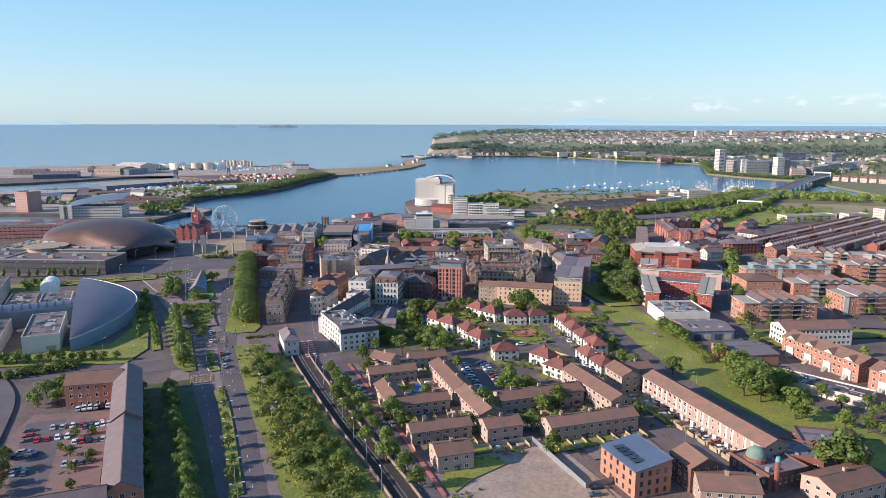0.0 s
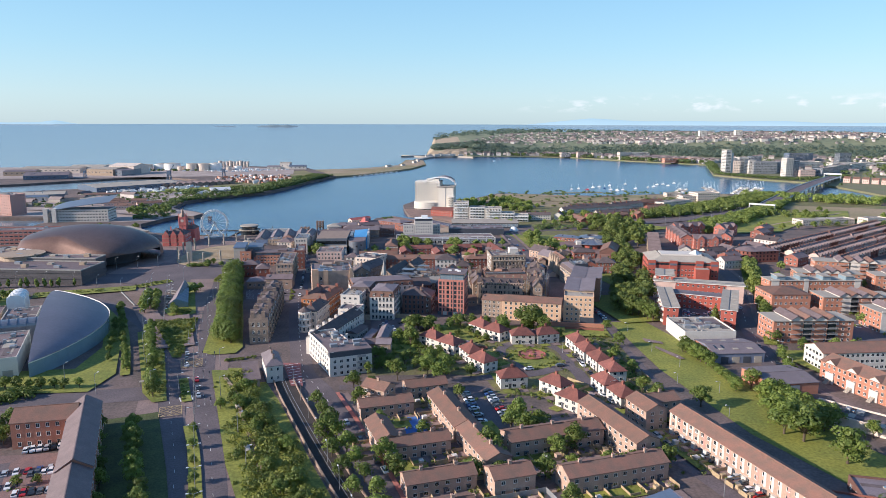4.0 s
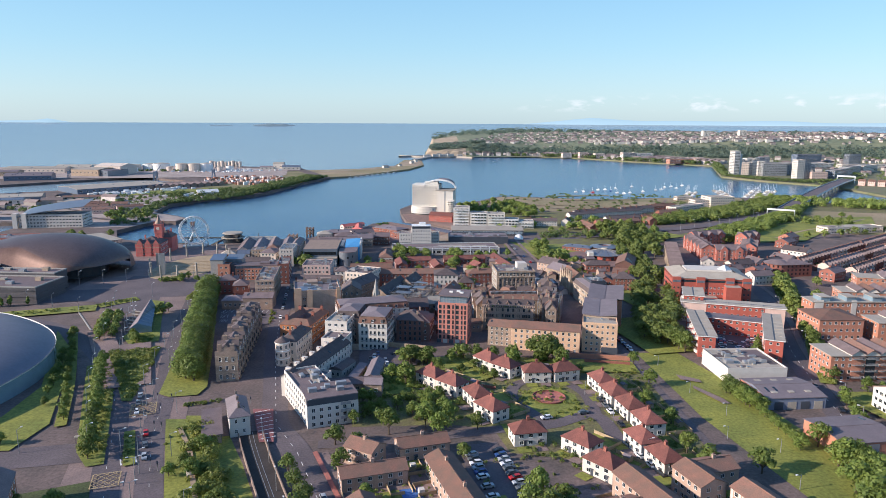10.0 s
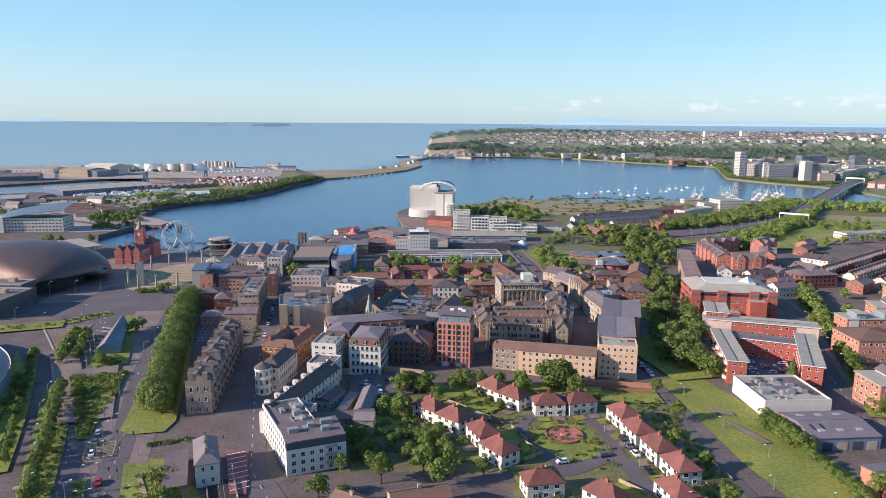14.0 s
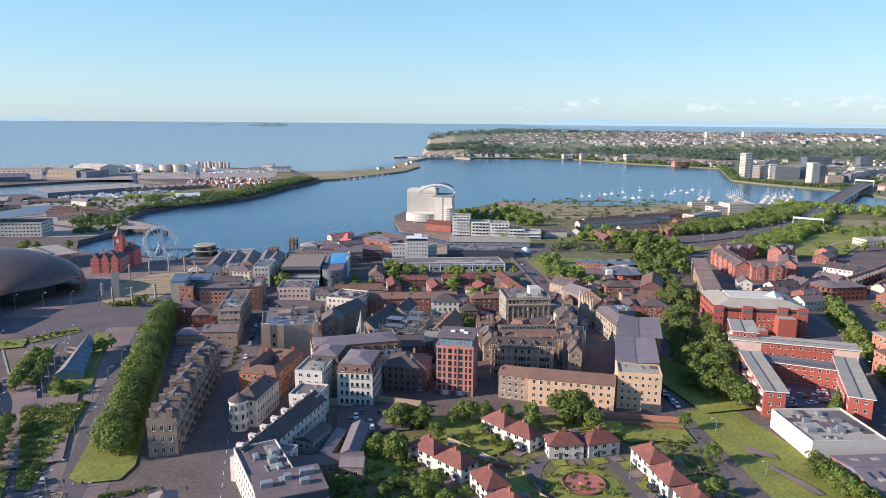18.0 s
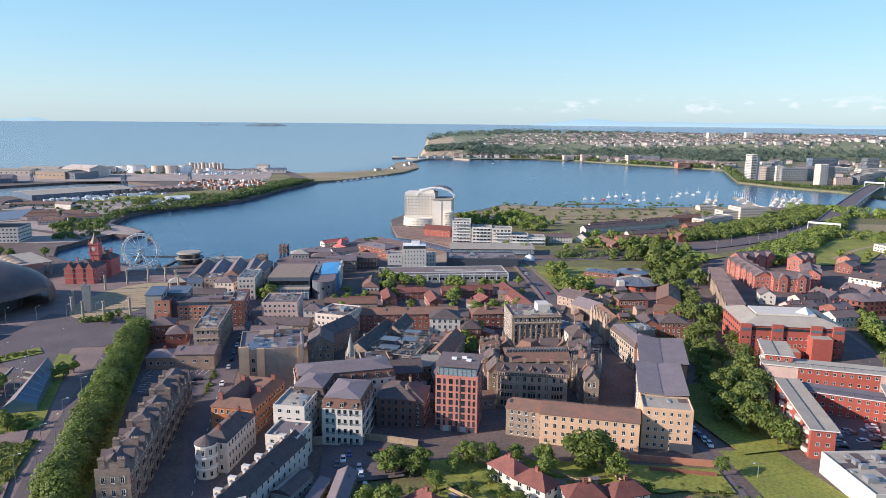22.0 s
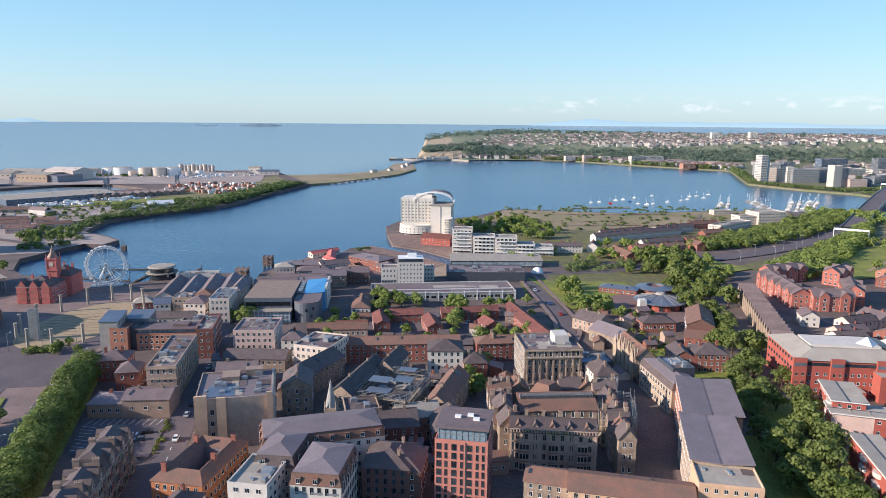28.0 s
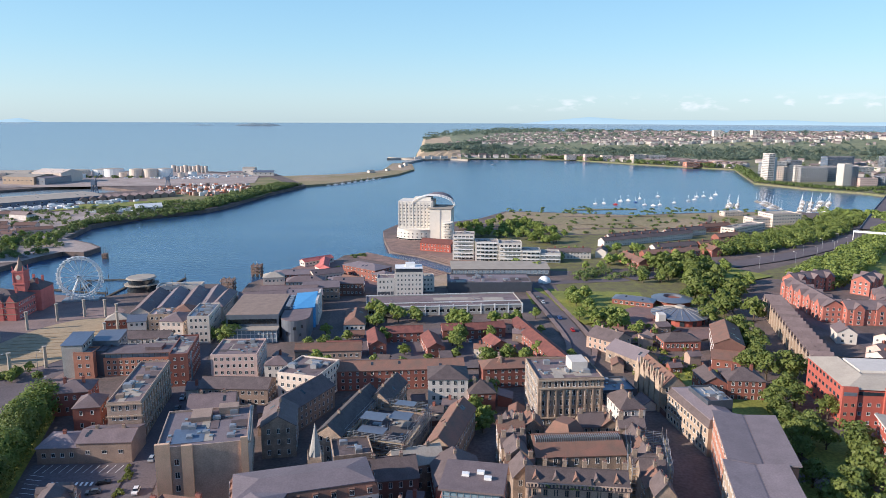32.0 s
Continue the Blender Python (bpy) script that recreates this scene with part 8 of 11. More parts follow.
gr = random.Random(9)
SEMIS = ((32.9, 309, 10), (50.4, 301, -50), (54.5, 286, -50), (70.6, 357, -77), (72.4, 344, -79), (75.4, 331, -79), (78, 318, -79), (71.5, 303, -75), (75, 290, -75), (24.6, 382.2, -52), (31.7, 374, -45), (44.3, 367, 4), (56.5, 368.6, 16), (17.4, 342, -68), (21.9, 329.5, -55), (-0.8, 362.7, -44), (7.6, 353.9, -44))
for x, y, a in SEMIS:
    c, s = math.cos(radians(a)), math.sin(radians(a))
    bx, by = x - s * 9.5, y + c * 9.5
    p = plot(bx, by, 11.5, 10, a)
    fence(p[2], p[3], 1.4)
    fence(p[1], p[2], 1.4)
    fx, fy = x + s * 6.6, y - c * 6.6
    plot(fx - c * 3, fy - s * 3, 4.6, 4, a, label="small front garden lawn")
    plot(fx + c * 3, fy + s * 3, 4.2, 4, a, "paving", "paved front drive")
    for k in range(3):
        u, v = gr.uniform(-5, 5), gr.uniform(6, 13)
        r = gr.uniform(0.6, 1.3)
        if k == 0:
            me = Mesh()
            me.box(-1.3, -1, 0, 1.3, 1, 2.0)
            me.add(roof_mesh(2.6, 2.0, 2.0, 0.5, "gable", 0.15), Matrix(), 1)
            tagged(part("garden_shed", me, ["timber_deck", "grey_roof"], m=pose(x + c * u - s * v, y + s * u + c * v, 0, 0, 0, a)), "small wooden garden shed with felt roof", "shed")
thicket("garden_hedges", [(-6, 352), (14, 340), (30, 322), (60, 322), (66, 300), (84, 300), (92, 380), (60, 384), (20, 396), (-12, 380)], 150, 0.4, 1.2, "garden shrubs and hedges round the houses", 40, 0.3, "leaf_bright")
thicket("garden_hedges", [(28, 296), (62, 280), (66, 296), (36, 312)], 60, 0.5, 1.1, "dark clipped hedges in the back gardens", 50, 0.28, "leaf")
thicket("garden_hedges", [(80, 300), (90, 300), (94, 380), (80, 376)], 90, 0.5, 1.3, "dark clipped hedges in the back gardens", 50, 0.28, "leaf")
thicket("island_shrubs", [(36, 338), (40, 331), (52, 329), (58, 336), (58, 350), (52, 358), (42, 358), (36, 350)], 26, 0.5, 1.1, "low shrubs on the round lawn", 40, 0.3, "leaf_bright")
for x, y, L, W, a in ((84, 258, 10, 50, 17), (50, 243, 30, 8, 17), (48, 268, 16, 16, 17), (30, 236, 16, 10, 17), (-8, 262, 16, 18, 17), (-12, 296, 12, 8, 17), (14, 260, 8, 30, 17), (10, 216, 16, 8, 17), (64, 216, 26, 8, 17), (-24, 268, 8, 18, 17)):
    plot(x, y, L, W, a, gr.choice(("paving", "grass", "paving")), "small yard behind the house rows")
def yards(x, y, L, W, a, deep=6.0, unit=5.6):
    """Small fenced yards along the front of a house row, with bin stores and sheds."""
    m = pose(x, y, 0, 0, 0, a)
    n = max(1, int(L / unit))
    c, s = math.cos(radians(a)), math.sin(radians(a))
    v = -W / 2 - deep / 2
    plot(x - s * v, y + c * v, L, deep, a, "paving", "paved yards in front of a house row")
    wd, st = Mesh(), Mesh()
    for i in range(n + 1):
        u = -L / 2 + i * L / n
        wd.box(u - 0.05, -W / 2 - deep, 0, u + 0.05, -W / 2, 1.5)
        if i < n:
            wd.box(u + 0.05, -W / 2 - deep - 0.05, 0, u + L / n * 0.62, -W / 2 - deep + 0.05, 1.5)
            if gr.random() < 0.7:
                q = u + gr.uniform(0.8, L / n - 2.0)
                st.box(q, -W / 2 - deep + 0.5, 0, q + gr.uniform(1.2, 2.2), -W / 2 - deep + 2.2, gr.uniform(1.3, 2.2), gr.choice((0, 1, 2)))
    tagged(part("yard_fences", wd, "timber_deck", m=m), "weathered board fences round small yards", "fences", "", "stuff")
    if st.f:
        tagged(part("yard_stores", st, ["grey_brick", "white_render", "timber_deck"], m=m), "small bin stores and sheds in the yards", "sheds", "", "stuff")
    thicket("yard_planting", [tuple((m @ Vector(p)).xy) for p in ((-L / 2, -W / 2 - deep + 0.4, 0), (L / 2, -W / 2 - deep + 0.4, 0), (L / 2, -W / 2 - 1.0, 0), (-L / 2, -W / 2 - 1.0, 0))], int(L * 0.7), 0.35, 0.95, "shrubs and pot plants in the yards", 30, 0.26, "leaf_bright", 0.8)


for args in ((40.8, 253.3, 34.7, 10, GA), (55.7, 229.4, 34.5, 9, GA), (23.2, 225.4, 13.2, 9, GA), (6.5, 272, 32, 9, -72), (16.2, 244.7, 26, 9, -70), (1.5, 225.3, 22, 8, GA), (-17.8, 254, 18, 8, -70), (-18.8, 280.5, 20.5, 8, GA), (-5.9, 248.4, 22, 8, GA), (-3.9, 299.3, 17, 8, GA), (63.8, 257, 36, 9, -70), (99.5, 234, 66, 9, -72), (78.6, 271, 13, 9, -72)):
    yards(*args)
fence((34, 222), (46, 190), 2.2, "grey_metal", "grey steel palisade fence of the cleared plot")
fence((46, 190), (60, 196), 2.2, "grey_metal", "grey steel palisade fence of the cleared plot")
fence((8, 214), (34, 222), 2.2, "grey_metal", "grey steel palisade fence of the cleared plot")
slab("playground", [(-12.3, 275.2), (-4.3, 277.1), (-0.7, 263.5), (-9.8, 261.5)], 0.05, "play_blue", 0.0, "blue rubber playground surface", "playground")
fence((90, 384), (70, 388), 1.8, "red_brick", "low brick garden wall")
thicket("plot_weeds", [(8, 214), (40, 226), (42, 220), (10, 206)], 40, 0.3, 0.9, "weeds along the edge of the cleared plot", 30, 0.25, "leaf_bright")
grass([(4, 205), (18, 212), (24, 206), (12, 196), (6, 188), (2, 192)], label="rough weedy grass on the cleared plot")
slab("bare_patch", [(30, 200), (50, 196), (56, 178), (36, 176), (26, 186)], 0.05, "pale_earth", 0.0, "pale scraped patch on the cleared plot", "ground")
thicket("plot_weeds", [(4, 186), (14, 190), (12, 170), (2, 170)], 30, 0.3, 0.9, "weeds along the edge of the cleared plot", 30, 0.25, "leaf_bright")


# ---- road markings ----
def dashes(name, pts, n, length, width, label, z=0.42):
    me = Mesh()
    seg = []
    for (x0, y0), (x1, y1) in zip(pts[:-1], pts[1:]):
        seg.append((math.hypot(x1 - x0, y1 - y0), x0, y0, x1, y1))
    tot = sum(s[0] for s in seg)
    for i in range(n):
        d = tot * (i + 0.5) / n
        for s in seg:
            if d <= s[0]:
                f = d / s[0]
                x, y = s[1] + (s[3] - s[1]) * f, s[2] + (s[4] - s[2]) * f
                w = Mesh()
                w.face([(-length / 2, -width / 2, z), (length / 2, -width / 2, z), (length / 2, width / 2, z), (-length / 2, width / 2, z)])
                me.add(w, pose(x, y, 0, 0, 0, math.degrees(math.atan2(s[4] - s[2], s[3] - s[1]))))
                break
            d -= s[0]
    tagged(part(name, me, "road_paint"), label, "road marking", "", "stuff")


LW = [(-44, 130), (-66, 187), (-85, 242), (-104, 287), (-120, 330), (-138, 365), (-160, 398)]
RW = [(-32, 130), (-54, 187), (-76, 250), (-97, 305), (-110, 350), (-124, 395), (-136, 440)]
dashes("lane_dashes", LW, 30, 2, 0.12, "white dashed lane line on the boulevard")
dashes("lane_dashes", RW, 32, 2, 0.12, "white dashed lane line on the boulevard")
dashes("lane_dashes", [(-3, 186), (-27, 253), (-46, 300), (-58, 322), (-66, 356), (-76, 400), (-88, 464)], 40, 2.5, 0.2, "white dashed centre line of the old street")
dashes("lane_dashes", [(210, 501), (192, 450), (175, 404), (160, 350), (152, 310)], 26, 2.5, 0.2, "white dashed centre line of the street")
dashes("stop_lines", [(-104, 292), (-96, 296)], 2, 0.5, 4.5, "white stop lines at the junction")
for i in range(9):
    me = Mesh()
    me.face([(-2.2, -0.35, 0.42), (2.2, -0.35, 0.42), (2.2, 0.35, 0.42), (-2.2, 0.35, 0.42)])
    tagged(part("red_hatching", me, "red_paving", m=pose(-60.5 - 0.25 * i, 316 + 1.5 * i, 0, 0, 0, 30)), "red painted hatching on the old street", "road marking", "red hatching")
ribbon("bus_lane", [(3, 186), (-21, 253), (-40, 300)], 1.6, 0.16, "red_paving", "worn red cycle lane beside the old street", "lane")


# ---- boulevard: lawns, beds, hedges ----
grass([(-100, 326), (-84, 326), (-70, 294), (-42, 239), (-22, 196), (-10, 165), (-34, 165), (-68, 240)], label="overgrown lawn beside the station")
grass([(-127, 272), (-106, 281), (-86, 237), (-62, 180), (-56, 165), (-84, 165), (-107, 238)], mt="ground_ivy", label="lawn under trees beside the boulevard, apartment shadow painted into its green")
for line, w in (([(-59, 187), (-79.5, 244), (-90, 269)], 4.0), ([(-98.5, 291), (-109, 316)], 3.6), ([(-136, 320), (-157, 368), (-188, 431)], 4.0)):
    ribbon("median", line, w, 0.09, "grass", "grassed strip between the lanes", "grass", 0.15)
grass([(-112, 290), (-107, 292), (-127, 342), (-149, 392), (-157, 382), (-120, 300)], label="planted strip between the lanes")
grass([(-199, 436), (-172, 400), (-141, 322), (-143, 301), (-205, 296), (-205, 322), (-162, 328), (-164, 358)], label="deep green lawn round the leisure centre")
grass([(-158, 404), (-134, 409), (-126, 372), (-120, 343), (-124, 343)], label="planted bed between the lanes")
grass([(-112, 350), (-107, 347), (-96, 349), (-95, 358), (-105, 396), (-140, 520), (-156, 548), (-156, 520), (-128, 423)], label="sunlit verge under the limes")
grass([(-149, 409), (-139, 419), (-150, 450), (-166, 496), (-174, 498), (-160, 455), (-160, 425)], label="lawn round the pavilion")
grass([(-204, 488), (-188, 507), (-182, 499), (-198, 481)], label="strip of lawn by the basin")
grass([(-155, 500), (-157, 524), (-149, 508), (-149, 497)], label="triangle of lawn at the end of the limes")
thicket("bed_shrubs", [(-157, 403), (-135, 408), (-127, 374), (-121, 346), (-124, 346)], 420, 0.8, 1.7, "bright green low shrubs filling the bed", 44, 0.32, "leaf_bright", 0.55)
thicket("bank_shrubs", [(-92, 320), (-82, 322), (-70, 294), (-43, 240), (-24, 200), (-16, 170), (-30, 170), (-52, 212), (-66, 244), (-80, 290)], 210, 1.6, 3.3, "dense tangled shrubs on the railway bank", 150, 0.42, "leaf_bright", 0.9)
thicket("strip_hedge", [(-112, 292), (-108, 293), (-127, 342), (-147, 386), (-153, 380), (-122, 310)], 130, 0.7, 1.3, "clipped low hedges in the planted strip", 40, 0.3, "leaf_bright", 0.7)
thicket("strip_hedge", [(-97.5, 292), (-100.5, 291), (-110, 314), (-107, 315)], 36, 0.6, 1.0, "clipped low hedge blocks in the median", 40, 0.26, "leaf_bright", 0.7)
thicket("verge_hedge", [(-98, 340), (-85, 345), (-85, 342.5), (-97, 338)], 40, 0.5, 0.9, "low clipped hedge at the junction", 40, 0.25, "leaf_bright", 0.8)
thicket("lawn_shrubs", [(-150, 412), (-142, 419), (-147, 430), (-156, 426)], 40, 0.8, 1.8, "shrubs in front of the pavilion", 44, 0.35)
thicket("lawn_shrubs", [(-203, 487), (-188, 505), (-184, 500), (-198, 483)], 60, 0.6, 1.3, "rows of clipped shrubs by the basin", 44, 0.35, "leaf_bright", 0.7)
thicket("lawn_shrubs", [(-155, 502), (-156, 521), (-150, 508), (-150, 499)], 50, 0.8, 1.6, "rounded clipped shrubs", 44, 0.35, "leaf_bright", 0.7)
for p, q, n, h0, h1 in (((-113, 293), (-124, 318), 5, 6.5, 8.5), ((-124, 320), (-152, 386), 14, 6.5, 8), ((-136, 322), (-188, 431), 15, 4.5, 6), ((-183, 459), (-168, 417), 9, 6, 7.5), ((-178, 462), (-164, 422), 8, 5.5, 7), ((-110, 268), (-66, 170), 15, 7, 9), ((-122, 268), (-86, 190), 8, 6, 8), ((-147, 306), (-205, 300), 12, 5, 7), ((-176, 400), (-150, 335), 7, 4, 6)):
    tree_line(p, q, n, h0, h1, jit=0.7)
for x, y, h in ((-157, 469, 7), (-159, 464, 6), (-155, 474, 6), (-149, 416, 6), (-152, 420, 7), (-80, 290, 6), (-76, 284, 7), (-83, 284, 5.5), (-70, 272, 5), (-64, 262, 6), (-58, 250, 5), (-52, 234, 6), (-46, 222, 5.5), (-38, 208, 6), (-32, 190, 6)):
    tree(x, y, h)


for x, y, h in ((-84, 312, 5), (-78, 302, 6), (-66, 280, 5), (-62, 266, 7), (-50, 250, 6), (-53, 236, 5), (-42, 226, 7), (-38, 214, 6), (-30, 204, 7), (-34, 196, 5), (-26, 190, 6), (-74, 284, 4.5), (-46, 222, 5)):
    tree(x, y, h, wide=1.25)
# two rows of limes grown into one long canopy
for row in (((-106.4, 364), (-148, 522)), ((-102.2, 362), (-144.2, 521))):
    (x0, y0), (x1, y1) = row
    for i in range(30):
        f = (i + 0.5) / 30
        tree(x0 + (x1 - x0) * f + trng.uniform(-0.6, 0.6), y0 + (y1 - y0) * f + trng.uniform(-0.6, 0.6), trng.uniform(10.5, 14.0), "lime", "closely planted leafy lime tree in a long row", trng.uniform(1.1, 1.45))


def pavilion():
    """Wedge of glass and zinc that rises to a point."""
    t = root("visitor_pavilion", "wedge-shaped pavilion with zinc roof and glazed slope", "pavilion", -159, 430)
    a, b, c, d = (0, 0, 0), (10.7, 3.4, 0), (-1, 38, 0), (-6, 36, 0)
    up = lambda p, z: (p[0], p[1], z)
    ridge0, ridge1 = (4.5, 0.6, 6.2), (-3.2, 38, 9.4)
    me = Mesh()
    me.face([a, b, up(b, 3.2), ridge0, up(a, 3.0)])
    me.face([b, c, up(c, 5.2), up(b, 3.2)])
    me.face([c, d, up(d, 5.0), ridge1, up(c, 5.2)])
    me.face([d, a, up(a, 3.0), up(d, 5.0)])
    part("wall", me, "pale_glass", t, "pale glazed wall")
    me = Mesh()
    me.face([up(a, 3.0), ridge0, ridge1, up(d, 5.0)])
    part("roof", me, "grey_roof", t, "grey zinc roof slope")
    me = Mesh()
    me.face([ridge0, up(b, 3.2), up(c, 5.2), ridge1])
    part("glass_roof", me, "blue_metal", t, "blue glazed roof slope")
    for i in range(1, 7):
        f = i / 7
        me = Mesh()
        p = [ridge0[k] + (ridge1[k] - ridge0[k]) * f for k in range(3)]
        q = [b[0] + (c[0] - b[0]) * f, b[1] + (c[1] - b[1]) * f, 3.2 + 2 * f]
        me.rod((p[0], p[1], p[2] + 0.06), (q[0], q[1], q[2] + 0.06), 0.09)
        part("glazing_bar", me, "grey_metal", t)
    me = Mesh()
    me.face([(0.6, 12, 4.75), (2.6, 12, 5.95), (1.2, 17, 6.3), (-0.7, 17, 5.1)])
    part("roof_hatch", me, "dark_cladding", t)


pavilion()
for i in range(7):
    ribbon("basin_step", [(-176 + i * 2.2, 474 - i * 6.4), (-166 + i * 2.2, 470 - i * 6.4)], 1.6, 0.16, "pale_roof", "pale stone strip across the paved walk", "paving", 0.1)


def hatch(x, y, w, d, ang, mt, step, label):
    """Box junction: a frame of lines crossed by diagonals."""
    me = Mesh()
    q = 0.16
    for x0, y0, x1, y1 in ((-w / 2, -d / 2, w / 2, -d / 2), (w / 2, -d / 2, w / 2, d / 2), (w / 2, d / 2, -w / 2, d / 2), (-w / 2, d / 2, -w / 2, -d / 2)):
        u = Vector((x1 - x0, y1 - y0, 0)).normalized()
        n = Vector((-u.y, u.x, 0)) * q
        me.face([(x0 - n.x, y0 - n.y, 0), (x1 - n.x, y1 - n.y, 0), (x1 + n.x, y1 + n.y, 0), (x0 + n.x, y0 + n.y, 0)])
    k = -w / 2 - d / 2
    while k < w / 2 + d / 2:
        for s in (1, -1):
            lo, hi = max(-d / 2, -w / 2 - k), min(d / 2, w / 2 - k)
            if hi > lo:
                p0, p1 = ((k + lo) , s * lo), ((k + hi), s * hi)
                me.face([(p0[0] - q, p0[1], 0.004 * s), (p0[0] + q, p0[1], 0.004 * s), (p1[0] + q, p1[1], 0.004 * s), (p1[0] - q, p1[1], 0.004 * s)])
        k += step
    tagged(part("box_junction", me, mt, m=pose(x, y, 0.62, 0, 0, ang)), label, "road marking", "", "structure")


hatch(-112, 335, 9, 11, 18, "yellow_paint", 2.4, "faded yellow box junction hatching")
hatch(-101.5, 281.5, 8, 9, 18, "yellow_paint", 2.4, "faded yellow box junction hatching")
slab("bus_lane", [(-70, 335), (-62, 335), (-55.5, 307), (-60.5, 307)], 0.1, "red_surface", 0.0, "red surfaced bus lane", "road")
for i in range(8):
    y = 309 + i * 3.2
    x = -60.8 - (y - 307) * 0.33
    ribbon("lane_bar", [(x + 0.6, y), (x + 5.8, y + 2.6)], 0.35, 0.63, "white_paint", "white hatch bar on the red lane", "road marking")


def low_station():
    t = root("station_canopy", "long low flat-roofed building beside the station", "building", -80, 317.5, 0, -72)
    me = Mesh()
    me.box(-11.5, -3, 0, 11.5, 3, 3.2)
    part("wall", me, "grey_brick", t)
    me = Mesh()
    me.box(-12, -3.6, 3.2, 12, 3.6, 3.5, bottom=True)
    part("roof", me, "mauve_roof", t, "dull mauve felt roof")
    for i in range(4):
        me = Mesh()
        me.box(-9.5 + i * 5.5, 3.0, 0.2, -6.5 + i * 5.5, 3.08, 2.4)
        part("door", me, "dark_cladding", t)


low_station()
for x, y, a in ((-62.5, 247, -68), (-76, 283, -68), (-122, 308, 20)):
    t = root("bus_shelter", "small glazed bus shelter with curved roof", "bus shelter", x, y, 0, a)
    me = Mesh()
    for i in (-2, 0, 2):
        me.box(i - 0.05, -0.7, 0, i + 0.05, -0.6, 2.3)
        me.box(i - 0.05, 0.6, 0, i + 0.05, 0.7, 2.3)
    part("shelter_frame", me, "grey_metal", t)
    me = Mesh()
    for k in range(5):
        a0, a1 = math.pi * k / 5, math.pi * (k + 1) / 5
        me.face([(-2.3, -0.95 * math.cos(a0), 2.3 + 0.4 * math.sin(a0)), (2.3, -0.95 * math.cos(a0), 2.3 + 0.4 * math.sin(a0)), (2.3, -0.95 * math.cos(a1), 2.3 + 0.4 * math.sin(a1)), (-2.3, -0.95 * math.cos(a1), 2.3 + 0.4 * math.sin(a1))])
    part("shelter_roof", me, "pale_roof", t)
for x, y in ((-134, 336), (-143, 356), (-150, 374), (-160, 396), (-118, 304), (-127, 322), (-167, 420), (-178, 441), (-163, 445), (-170, 462), (-93, 286), (-87, 297), (-105, 300), (-98, 332), (-112, 345), (-120, 383), (-129, 410), (-186, 470), (-192, 487), (-178, 508), (-70, 262), (-60, 236), (-139, 300), (-158, 312)):
    lamp_at(x, y, 20 if x > -120 else 70, 8.5)
for x, y in ((-96, 292), (-91, 290), (-101, 318), (-98, 317), (-108, 328), (-113, 330), (-104, 343), (-110, 344), (-80, 336), (-72, 340), (-88, 288)):
    t = root("traffic_light", "slim traffic light on a dark post", "traffic light", x, y, 0, 18, "traffic lights")
    me = Mesh()
    me.cyl(0, 0, 0, 3.0, 0.08, 0.08, 6)
    part("post", me, "grey_metal", t)
    me = Mesh()
    me.box(-0.2, -0.18, 2.4, 0.2, 0.12, 3.5, bottom=True)
    part("signal_head", me, "dark_cladding", t)


